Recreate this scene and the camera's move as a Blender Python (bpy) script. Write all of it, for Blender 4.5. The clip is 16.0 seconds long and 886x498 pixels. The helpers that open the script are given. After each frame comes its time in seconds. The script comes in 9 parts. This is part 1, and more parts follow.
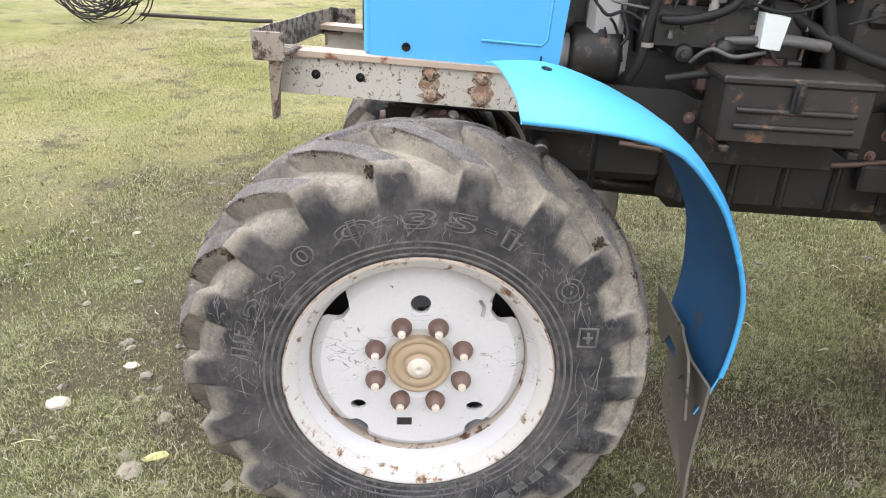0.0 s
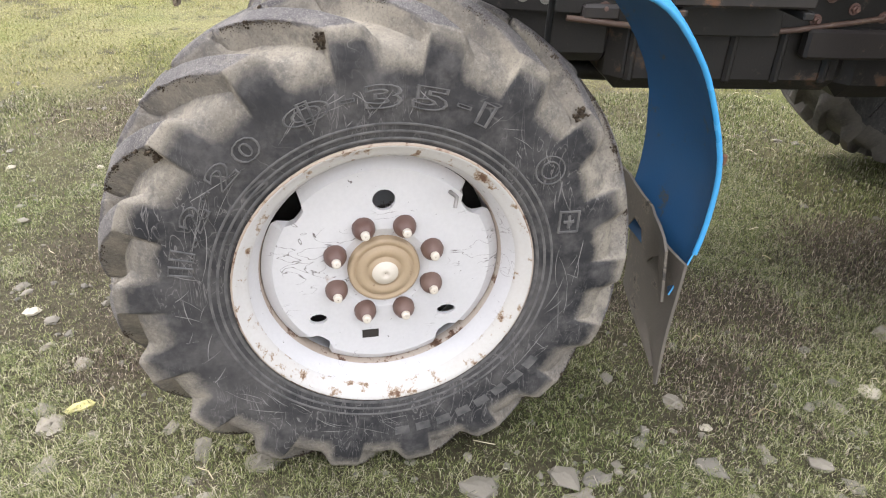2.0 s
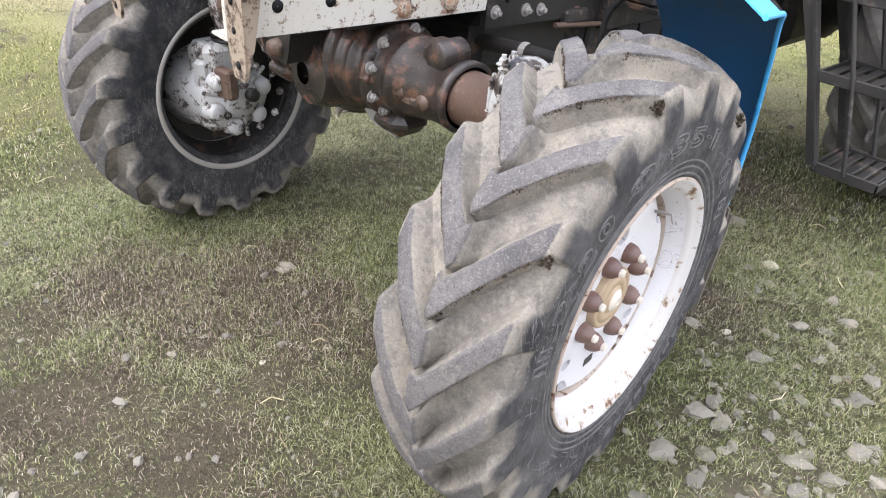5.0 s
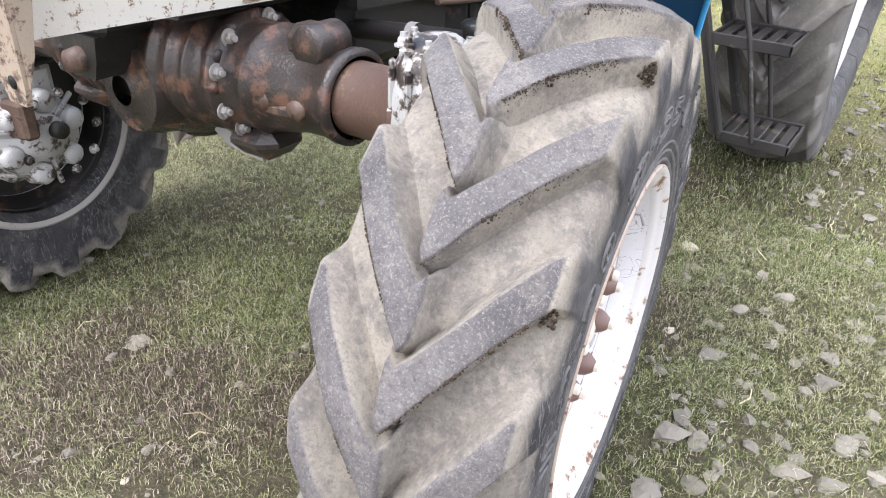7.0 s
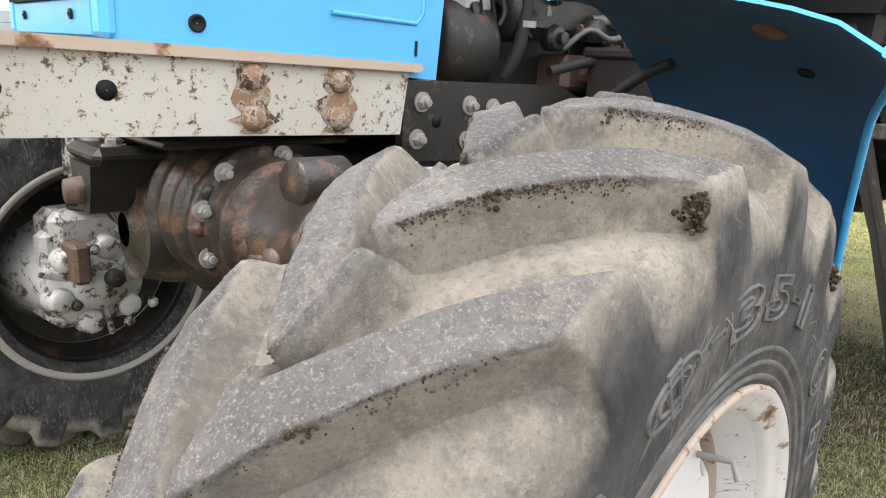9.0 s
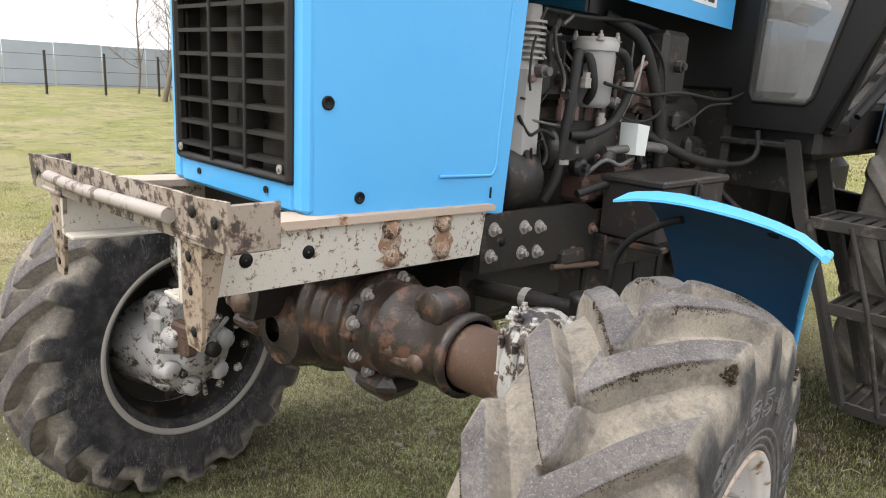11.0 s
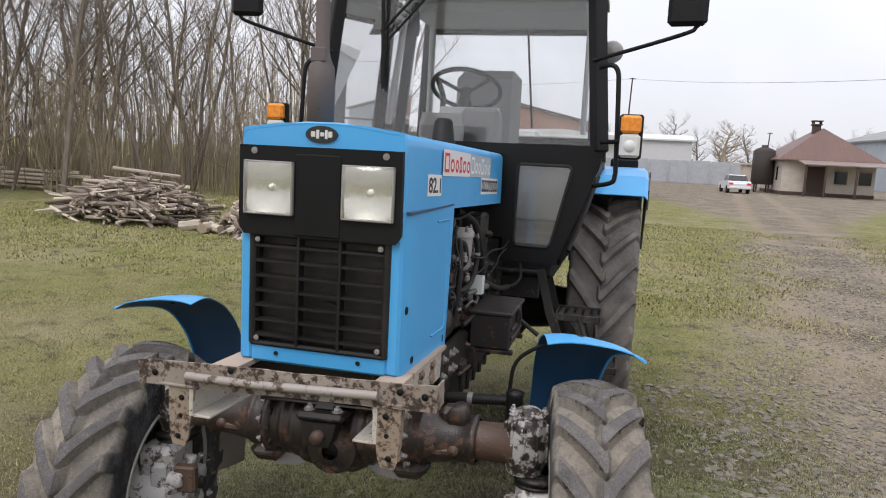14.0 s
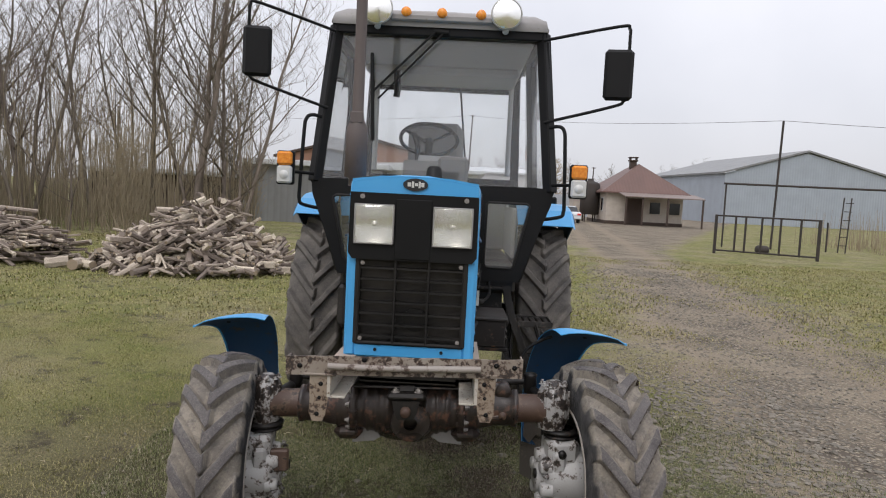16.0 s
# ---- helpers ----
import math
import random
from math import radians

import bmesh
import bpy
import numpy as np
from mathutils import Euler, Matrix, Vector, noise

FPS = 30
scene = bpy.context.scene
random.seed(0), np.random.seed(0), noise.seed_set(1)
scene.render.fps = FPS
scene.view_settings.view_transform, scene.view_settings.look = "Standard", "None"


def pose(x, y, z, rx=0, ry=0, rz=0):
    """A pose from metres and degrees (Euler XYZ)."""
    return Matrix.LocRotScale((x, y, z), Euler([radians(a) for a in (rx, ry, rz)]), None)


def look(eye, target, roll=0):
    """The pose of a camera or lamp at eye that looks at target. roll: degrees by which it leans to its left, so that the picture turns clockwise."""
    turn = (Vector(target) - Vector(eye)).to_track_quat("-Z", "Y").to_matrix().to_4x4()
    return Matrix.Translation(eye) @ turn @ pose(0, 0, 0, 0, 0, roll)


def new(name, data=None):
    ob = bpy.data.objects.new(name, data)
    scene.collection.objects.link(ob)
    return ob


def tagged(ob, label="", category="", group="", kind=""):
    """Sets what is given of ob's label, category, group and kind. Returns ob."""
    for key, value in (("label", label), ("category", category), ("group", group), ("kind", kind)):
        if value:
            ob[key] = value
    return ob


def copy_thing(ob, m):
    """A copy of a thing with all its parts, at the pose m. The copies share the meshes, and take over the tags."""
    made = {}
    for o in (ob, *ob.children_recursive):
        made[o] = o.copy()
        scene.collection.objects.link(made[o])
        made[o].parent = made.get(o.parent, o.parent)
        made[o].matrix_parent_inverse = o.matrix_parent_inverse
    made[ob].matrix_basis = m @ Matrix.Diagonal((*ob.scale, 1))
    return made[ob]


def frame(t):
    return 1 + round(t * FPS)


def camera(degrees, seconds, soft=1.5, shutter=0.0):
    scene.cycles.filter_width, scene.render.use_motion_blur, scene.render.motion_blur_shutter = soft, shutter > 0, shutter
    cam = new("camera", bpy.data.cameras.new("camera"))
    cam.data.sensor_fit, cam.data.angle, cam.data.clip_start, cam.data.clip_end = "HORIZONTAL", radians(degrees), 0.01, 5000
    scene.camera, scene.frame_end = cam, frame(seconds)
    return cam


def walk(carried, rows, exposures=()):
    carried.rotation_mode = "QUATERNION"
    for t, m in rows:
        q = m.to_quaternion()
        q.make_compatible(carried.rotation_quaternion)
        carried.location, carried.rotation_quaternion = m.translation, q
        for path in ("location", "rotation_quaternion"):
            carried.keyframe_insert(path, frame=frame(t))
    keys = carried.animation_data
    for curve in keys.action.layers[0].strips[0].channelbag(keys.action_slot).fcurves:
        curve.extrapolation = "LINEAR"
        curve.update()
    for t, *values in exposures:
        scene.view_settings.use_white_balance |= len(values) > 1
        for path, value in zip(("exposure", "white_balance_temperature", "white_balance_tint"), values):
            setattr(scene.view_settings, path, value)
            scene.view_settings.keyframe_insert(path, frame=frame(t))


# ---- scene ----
cam = camera(64.4, 16.0, 1.1)
PATH = [
    (0, (2.243, 0.108, 1.363), (0.429, -0.008, 0.529), 2.7),
    (0.5, (2.179, 0.034, 1.261), (0.411, 0.057, 0.326), 2.6),
    (1, (2.147, 0.013, 1.217), (0.404, 0.131, 0.242), 2.7),
    (1.5, (2.136, -0.003, 1.218), (0.414, 0.159, 0.214), 2.6),
    (2, (2.129, -0.028, 1.223), (0.412, 0.156, 0.213), 2.5),
    (2.5, (2.151, -0.121, 1.271), (0.452, 0.108, 0.241), 2.6),
    (3, (2.113, -0.237, 1.306), (0.444, 0.092, 0.253), 2.7),
    (3.5, (2.001, -0.406, 1.301), (0.383, 0.091, 0.236), 2.9),
    (3.7, (1.975, -0.502, 1.32), (0.375, 0.065, 0.262), 3.0),
    (5.8, (1.3, -1.262, 1.335), (0.498, 0.222, 0.26), 3.8),
    (6, (1.251, -1.244, 1.311), (0.527, 0.279, 0.236), 3.3),
    (6.5, (1.214, -1.137, 1.254), (0.393, 0.328, 0.167), 2.7),
    (7, (1.267, -0.914, 1.178), (0.315, 0.515, 0.152), 2.6),
    (7.5, (1.257, -0.633, 1.084), (0.143, 0.801, 0.246), 2.8),
    (8, (1.23, -0.567, 1.061), (-0.048, 0.786, 0.33), 2.6),
    (8.5, (1.223, -0.538, 1.042), (-0.174, 0.745, 0.405), 2.5),
    (8.7, (1.23, -0.537, 1.033), (-0.208, 0.731, 0.464), 2.6),
    (10.8, (1.309, -0.864, 1.204), (-0.129, 0.451, 0.753), 3.6),
    (11, (1.335, -0.971, 1.289), (-0.037, 0.406, 0.818), 3.2),
    (11.5, (1.394, -1.148, 1.522), (0.226, 0.394, 1.013), 3.4),
    (12, (1.38, -1.285, 1.651), (0.457, 0.421, 1.163), 3.2),
    (12.5, (1.276, -1.463, 1.716), (0.5, 0.342, 1.344), 3.0),
    (13, (1.194, -1.795, 1.73), (0.505, 0.071, 1.522), 2.8),
    (13.5, (1.088, -2.055, 1.722), (0.506, -0.148, 1.562), 2.9),
    (14, (0.897, -2.266, 1.714), (0.415, -0.343, 1.454), 2.9),
    (14.5, (0.729, -2.571, 1.74), (0.37, -0.62, 1.484), 3.0),
    (15, (0.589, -2.812, 1.753), (0.352, -0.84, 1.517), 3.0),
    (15.5, (0.39, -2.963, 1.726), (0.271, -0.975, 1.534), 2.9),
    (16, (0.188, -3.188, 1.72), (0.146, -1.194, 1.571), 2.9),
]
walk(cam, [(t, look(eye, target, roll)) for t, eye, target, roll in PATH], exposures=[(0, 1.74, 6450, 11), (3.7, 1.8, 6300, 11), (5.8, 1.98, 6050, 14), (7.2, 2.08, 6050, 14), (8, 2.0, 6500, 8), (8.7, 1.95, 6600, 8), (10.8, 1.45, 6700, 10), (11.5, 1.5, 6700, 10), (12.5, 1.05, 6600, 11), (13.5, 0.52, 6450, 13), (14.5, 0.52, 6450, 13), (15.5, 0.34, 6450, 13), (16, 0.24, 6450, 13)])

# ---- light ----
SUN_EL, SUN_AZ = radians(52), radians(200)
world = bpy.data.worlds.new("overcast_sky")
scene.world = world
world.use_nodes = True
wn, wl = world.node_tree.nodes, world.node_tree.links
sky = wn.new("ShaderNodeTexSky")
sky.sky_type, sky.sun_disc, sky.sun_elevation, sky.sun_rotation = "NISHITA", False, SUN_EL, SUN_AZ
sky.air_density, sky.dust_density = 1.0, 4.0
white = wn.new("ShaderNodeMix")
white.data_type = "RGBA"
white.inputs["Factor"].default_value = 0.86
wl.new(sky.outputs[0], white.inputs["A"])
cloud = wn.new("ShaderNodeTexNoise")
cloud.inputs["Scale"].default_value, cloud.inputs["Detail"].default_value = 2.2, 5.0
cramp = wn.new("ShaderNodeValToRGB")
cramp.color_ramp.elements[0].position, cramp.color_ramp.elements[0].color = 0.25, (6.1, 6.25, 6.6, 1)
cramp.color_ramp.elements[1].position, cramp.color_ramp.elements[1].color = 0.75, (8.0, 8.05, 8.3, 1)
wl.new(cloud.outputs["Fac"], cramp.inputs["Fac"])
# an overcast sky is brighter overhead than at the horizon
up_axis = wn.new("ShaderNodeTexCoord")
heights = wn.new("ShaderNodeSeparateXYZ")
wl.new(up_axis.outputs["Generated"], heights.inputs[0])
rise = wn.new("ShaderNodeMapRange")
for slot, v in (("From Min", 0.0), ("From Max", 1.0), ("To Min", 0.72), ("To Max", 1.50)):
    rise.inputs[slot].default_value = v
wl.new(heights.outputs["Z"], rise.inputs["Value"])
veil = wn.new("ShaderNodeVectorMath")
veil.operation = "SCALE"
wl.new(cramp.outputs["Color"], veil.inputs[0])
wl.new(rise.outputs["Result"], veil.inputs["Scale"])
wl.new(veil.outputs["Vector"], white.inputs["B"])
wl.new(white.outputs["Result"], wn["Background"].inputs["Color"])
wn["Background"].inputs["Strength"].default_value = 0.125
sun = new("sun", bpy.data.lights.new("sun", "SUN"))
sun.data.energy, sun.data.angle, sun.data.color = 0.8, radians(25), (1.0, 0.97, 0.92)
sun.matrix_world = look((0, 0, 20), (20 * math.cos(SUN_EL) * -math.sin(SUN_AZ), 20 * -math.cos(SUN_EL) * math.cos(SUN_AZ), 20 - 20 * math.sin(SUN_EL)))


# ---- materials ----
class Mat:
    """A node material, built step by step."""

    def __init__(self, name, rough=0.6, metal=0.0, spec=0.5):
        self.m = bpy.data.materials.new(name)
        self.m.use_nodes = True
        self.t = self.m.node_tree
        self.b = self.t.nodes["Principled BSDF"]
        self.b.inputs["Roughness"].default_value = rough
        self.b.inputs["Metallic"].default_value = metal
        self.b.inputs["Specular IOR Level"].default_value = spec
        self.co = self.t.nodes.new("ShaderNodeTexCoord").outputs["Object"]

    def node(self, kind):
        return self.t.nodes.new(kind)

    def link(self, a, b):
        self.t.links.new(a, b)

    def noise(self, scale, detail=4.0, rough=0.55, squash=None, distort=0.0):
        n = self.node("ShaderNodeTexNoise")
        n.inputs["Scale"].default_value, n.inputs["Detail"].default_value = scale, detail
        n.inputs["Roughness"].default_value, n.inputs["Distortion"].default_value = rough, distort
        src = self.co
        if squash:
            mp = self.node("ShaderNodeMapping")
            mp.inputs["Scale"].default_value = squash
            self.link(src, mp.inputs["Vector"])
            src = mp.outputs["Vector"]
        self.link(src, n.inputs["Vector"])
        return n.outputs["Fac"]

    def voronoi(self, scale, feature="F1", rand=1.0):
        n = self.node("ShaderNodeTexVoronoi")
        n.feature = feature
        n.inputs["Scale"].default_value, n.inputs["Randomness"].default_value = scale, rand
        self.link(self.co, n.inputs["Vector"])
        return n

    def ramp(self, fac, *stops):
        n = self.node("ShaderNodeValToRGB")
        e = n.color_ramp.elements
        while len(e) < len(stops):
            e.new(0.5)
        for s, (p, c) in zip(e, stops):
            s.position = p
            s.color = (c, c, c, 1) if isinstance(c, (int, float)) else (*c, 1)
        self.link(fac, n.inputs["Fac"])
        return n.outputs["Color"]

    def mix(self, fac, a, b, mode="MIX"):
        n = self.node("ShaderNodeMix")
        n.data_type, n.blend_type = "RGBA", mode
        for v, s in ((fac, "Factor"), (a, "A"), (b, "B")):
            if isinstance(v, (int, float)):
                n.inputs[s].default_value = v if s == "Factor" else (v, v, v, 1)
            elif isinstance(v, tuple):
                n.inputs[s].default_value = (*v, 1)
            else:
                self.link(v, n.inputs[s])
        return n.outputs["Result"]

    def math(self, op, a, b=0.0):
        n = self.node("ShaderNodeMath")
        n.operation = op
        for i, v in enumerate((a, b)):
            if isinstance(v, (int, float)):
                n.inputs[i].default_value = v
            else:
                self.link(v, n.inputs[i])
        return n.outputs[0]

    def random(self):
        return self.node("ShaderNodeObjectInfo").outputs["Random"]

    def island(self):
        return self.node("ShaderNodeNewGeometry").outputs["Random Per Island"]

    def color(self, c):
        if isinstance(c, tuple):
            self.b.inputs["Base Color"].default_value = (*c, 1)
        else:
            self.link(c, self.b.inputs["Base Color"])
        return self

    def roughness(self, r):
        self.link(r, self.b.inputs["Roughness"])
        return self

    def bump(self, height, strength=0.3, distance=0.01):
        n = self.node("ShaderNodeBump")
        n.inputs["Strength"].default_value, n.inputs["Distance"].default_value = strength, distance
        self.link(height, n.inputs["Height"])
        self.link(n.outputs["Normal"], self.b.inputs["Normal"])
        return self


def worn_paint(name, base, chip, rust, rough=0.4, amount=0.62, bump=0.1, scale=22.0, dust=(0.3, 0.27, 0.22), dusty=0.25, spec=0.5):
    """Paint with two sizes of wear: large faded or dusty fields, small chips down to rust."""
    k = Mat(name, rough, 0.0, spec)
    large = k.noise(2.3, 3)
    c = k.mix(k.ramp(large, (0.35, 0.0), (0.75, dusty)), base, dust)
    c = k.mix(k.ramp(k.noise(scale * 6, 2), (0.3, 0.0), (0.8, 0.12)), c, chip)
    spots = k.math("MULTIPLY", k.noise(scale, 6, 0.7), k.math("ADD", 0.72, k.math("MULTIPLY", k.noise(3.1, 2), 0.56)))
    c = k.mix(k.ramp(spots, (amount, 0.0), (amount + 0.05, 1.0)), c, chip)
    c = k.mix(k.ramp(spots, (amount + 0.04, 0.0), (amount + 0.1, 1.0)), c, rust)
    k.color(c)
    k.roughness(k.ramp(large, (0.3, rough - 0.08), (0.7, rough + 0.18)))
    k.bump(k.mix(0.5, spots, k.noise(180, 2)), bump, 0.004)
    return k.m


def scratched_paint(name, base, mark, rust, rough=0.5):
    """Pale paint with fine dark scratches, small chips and faint dirt."""
    k = Mat(name, rough)
    c = k.mix(k.ramp(k.noise(2.6, 4), (0.35, 0.0), (0.72, 0.55)), base, tuple(v * 0.80 for v in base))
    c = k.mix(k.ramp(k.noise(130, 2), (0.3, 0.0), (0.8, 0.15)), c, tuple(v * 0.6 for v in base))
    line = k.noise(13.0, 2, 0.5, (1, 1.0, 2.2), 1.2)
    line = k.math("MULTIPLY", k.ramp(line, (0.489, 0.0), (0.499, 1.0), (0.501, 1.0), (0.511, 0.0)), k.ramp(k.noise(9.0, 2), (0.56, 0.0), (0.62, 1.0)))
    c = k.mix(k.math("MULTIPLY", line, 0.85), c, mark)
    chips = k.noise(58, 5, 0.7)
    c = k.mix(k.ramp(chips, (0.665, 0.0), (0.69, 0.9)), c, mark)
    c = k.mix(k.ramp(k.noise(7.0, 5, 0.7), (0.66, 0.0), (0.74, 0.8)), c, rust)
    k.color(c).bump(k.mix(0.5, chips, line), 0.08, 0.003)
    return k.m


RUST, DARKRUST = (0.16, 0.062, 0.028), (0.062, 0.030, 0.019)
M_BLUE = worn_paint("blue_tractor_paint", (0.05, 0.325, 0.665), (0.09, 0.31, 0.57), (0.12, 0.10, 0.09), 0.34, 0.70, 0.04, 30, (0.12, 0.39, 0.66), 0.4)
M_NAVY = worn_paint("worn_navy_paint", (0.012, 0.05, 0.105), (0.06, 0.07, 0.08), (0.07, 0.05, 0.03), 0.5, 0.72, 0.1, 20, (0.05, 0.06, 0.07), 0.5)
# the guard blue with its underside shade mixed into the colour, plus scuffs
M_BLUESHADE = worn_paint("scuffed_shaded_blue_paint", (0.010, 0.062, 0.155), (0.035, 0.055, 0.085), (0.075, 0.060, 0.045), 0.5, 0.60, 0.1, 14, (0.055, 0.075, 0.095), 0.7)
M_WHITE = worn_paint("chipped_white_paint", (0.47, 0.46, 0.43), (0.25, 0.185, 0.13), (0.06, 0.04, 0.03), 0.6, 0.565, 0.3, 80, (0.43, 0.385, 0.31), 0.9)
M_STREAK = worn_paint("rust_streaked_white_paint", (0.17, 0.082, 0.045), (0.40, 0.34, 0.27), (0.075, 0.038, 0.024), 0.75, 0.47, 0.4, 34, (0.27, 0.16, 0.10), 0.8)
M_WHITEEDGE = worn_paint("weathered_beam_top", (0.40, 0.31, 0.25), (0.30, 0.18, 0.12), (0.15, 0.07, 0.035), 0.7, 0.60, 0.25, 13, (0.4, 0.33, 0.25), 0.6)
M_BEAM = worn_paint("worn_rusty_white_beam", (0.31, 0.275, 0.235), (0.12, 0.08, 0.06), (0.035, 0.025, 0.021), 0.6, 0.475, 0.4, 34, (0.17, 0.125, 0.09), 0.9)
M_RUST = worn_paint("rusty_steel", (0.135, 0.06, 0.032), (0.055, 0.03, 0.02), (0.34, 0.26, 0.19), 0.8, 0.60, 0.5, 38, (0.22, 0.12, 0.07), 0.4)
M_RIM = scratched_paint("silver_rim_paint", (0.57, 0.555, 0.56), (0.07, 0.05, 0.042), (0.30, 0.2, 0.13))
M_RIMEDGE = worn_paint("rust_stained_rim_edge", (0.53, 0.515, 0.51), (0.30, 0.22, 0.15), (0.11, 0.055, 0.03), 0.55, 0.56, 0.2, 26, (0.44, 0.41, 0.37), 0.6)
# brown for the rusty flange edge and the painted shadow line round the disc
M_RIMRUSTSHADE = worn_paint("rust_and_shadow_rim_paint", (0.34, 0.26, 0.20), (0.17, 0.10, 0.065), (0.07, 0.035, 0.02), 0.65, 0.53, 0.3, 30, (0.44, 0.39, 0.34), 0.9)
M_RIMDARK = worn_paint("dirty_rim_paint", (0.33, 0.31, 0.29), (0.2, 0.17, 0.14), (0.1, 0.06, 0.04), 0.6, 0.62, 0.15, 16, (0.3, 0.26, 0.2), 0.7)
M_AXLE = worn_paint("greasy_cast_iron", (0.017, 0.0145, 0.0135), (0.055, 0.034, 0.026), (0.105, 0.054, 0.037), 0.30, 0.535, 0.7, 22, (0.055, 0.038, 0.03), 0.7, 0.45)
M_AXLERUST = worn_paint("rusted_axle_sleeve", (0.065, 0.036, 0.026), (0.13, 0.085, 0.055), (0.028, 0.018, 0.016), 0.5, 0.53, 0.5, 12, (0.11, 0.07, 0.05), 0.6)
M_KNUCKLE = worn_paint("flaking_silver_paint", (0.40, 0.395, 0.385), (0.09, 0.065, 0.05), (0.022, 0.017, 0.015), 0.42, 0.475, 0.5, 24, (0.10, 0.085, 0.07), 0.7)
M_HUBCAST = worn_paint("silver_painted_casting", (0.44, 0.435, 0.425), (0.14, 0.11, 0.09), (0.03, 0.024, 0.02), 0.42, 0.54, 0.4, 26, (0.30, 0.28, 0.255), 0.7)
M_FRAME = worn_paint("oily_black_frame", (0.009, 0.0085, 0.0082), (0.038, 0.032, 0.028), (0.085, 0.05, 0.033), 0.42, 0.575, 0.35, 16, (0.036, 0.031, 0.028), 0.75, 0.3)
M_BOX = worn_paint("brown_black_box_paint", (0.020, 0.0172, 0.0165), (0.055, 0.043, 0.037), (0.15, 0.07, 0.038), 0.38, 0.62, 0.2, 16, (0.042, 0.035, 0.031), 0.8, 0.35)
M_STEP = worn_paint("worn_step_steel", (0.013, 0.012, 0.0118), (0.07, 0.064, 0.058), (0.085, 0.05, 0.036), 0.45, 0.6, 0.2, 12, (0.055, 0.05, 0.045), 0.6, 0.22)
M_ENGINE = worn_paint("oily_engine_casting", (0.012, 0.0115, 0.011), (0.055, 0.048, 0.043), (0.085, 0.048, 0.03), 0.34, 0.60, 0.5, 22, (0.045, 0.039, 0.035), 0.7, 0.4)
M_PIPE = worn_paint("dull_steel_pipe", (0.10, 0.096, 0.093), (0.06, 0.052, 0.046), (0.10, 0.06, 0.04), 0.45, 0.62, 0.15, 30, (0.07, 0.062, 0.055), 0.7)
M_ALLOY = worn_paint("grey_alloy", (0.28, 0.27, 0.265), (0.2, 0.18, 0.16), (0.12, 0.09, 0.07), 0.42, 0.66, 0.15, 18, (0.2, 0.185, 0.165), 0.6)
M_HUB = worn_paint("tan_hub_cap", (0.34, 0.245, 0.15), (0.22, 0.15, 0.09), (0.20, 0.09, 0.04), 0.55, 0.63, 0.2, 30, (0.44, 0.36, 0.26), 0.6)
M_HUBPALE = worn_paint("worn_pale_metal", (0.58, 0.53, 0.46), (0.4, 0.32, 0.24), (0.2, 0.1, 0.05), 0.4, 0.66, 0.1, 40, (0.5, 0.42, 0.33), 0.5)
M_NUT = worn_paint("brown_wheel_nut", (0.115, 0.062, 0.05), (0.07, 0.045, 0.04), (0.24, 0.17, 0.13), 0.45, 0.66, 0.15, 40, (0.2, 0.14, 0.11), 0.5)
M_BOLT = worn_paint("bright_bolt", (0.20, 0.19, 0.182), (0.25, 0.2, 0.16), (0.15, 0.08, 0.05), 0.38, 0.64, 0.1, 60, (0.35, 0.31, 0.27), 0.5)
M_CAB = worn_paint("satin_black_cab_paint", (0.0065, 0.0065, 0.007), (0.02, 0.02, 0.02), (0.05, 0.04, 0.034), 0.4, 0.72, 0.06, 20, (0.017, 0.0165, 0.016), 0.5, 0.18)
M_PLASTIC = worn_paint("black_plastic", (0.006, 0.006, 0.0063), (0.016, 0.016, 0.016), (0.04, 0.035, 0.032), 0.45, 0.74, 0.1, 30, (0.017, 0.0165, 0.016), 0.5, 0.16)
M_GRILLE = worn_paint("dusty_grille_plastic", (0.010, 0.0098, 0.0095), (0.036, 0.033, 0.03), (0.07, 0.06, 0.05), 0.55, 0.66, 0.1, 30, (0.038, 0.034, 0.03), 0.8, 0.18)
M_EXHAUST = worn_paint("brown_exhaust_paint", (0.085, 0.064, 0.058), (0.06, 0.045, 0.04), (0.13, 0.075, 0.05), 0.5, 0.62, 0.1, 10, (0.13, 0.105, 0.095), 0.6)
M_HOSE = worn_paint("black_rubber_hose", (0.013, 0.013, 0.013), (0.035, 0.033, 0.031), (0.06, 0.055, 0.05), 0.55, 0.7, 0.1, 25, (0.04, 0.036, 0.033), 0.6, 0.22)
M_INTERIOR = worn_paint("grey_cab_lining", (0.52, 0.52, 0.52), (0.45, 0.45, 0.45), (0.35, 0.35, 0.34), 0.8, 0.75, 0.1, 14, (0.46, 0.46, 0.46), 0.5)
M_SEAT = worn_paint("grey_seat_vinyl", (0.24, 0.235, 0.235), (0.12, 0.12, 0.12), (0.1, 0.1, 0.1), 0.6, 0.75, 0.2, 14, (0.2, 0.19, 0.18), 0.5)
M_FLAP = worn_paint("muddy_rubber_flap", (0.105, 0.092, 0.080), (0.17, 0.145, 0.118), (0.045, 0.04, 0.036), 0.9, 0.56, 0.5, 14, (0.20, 0.17, 0.135), 0.9)

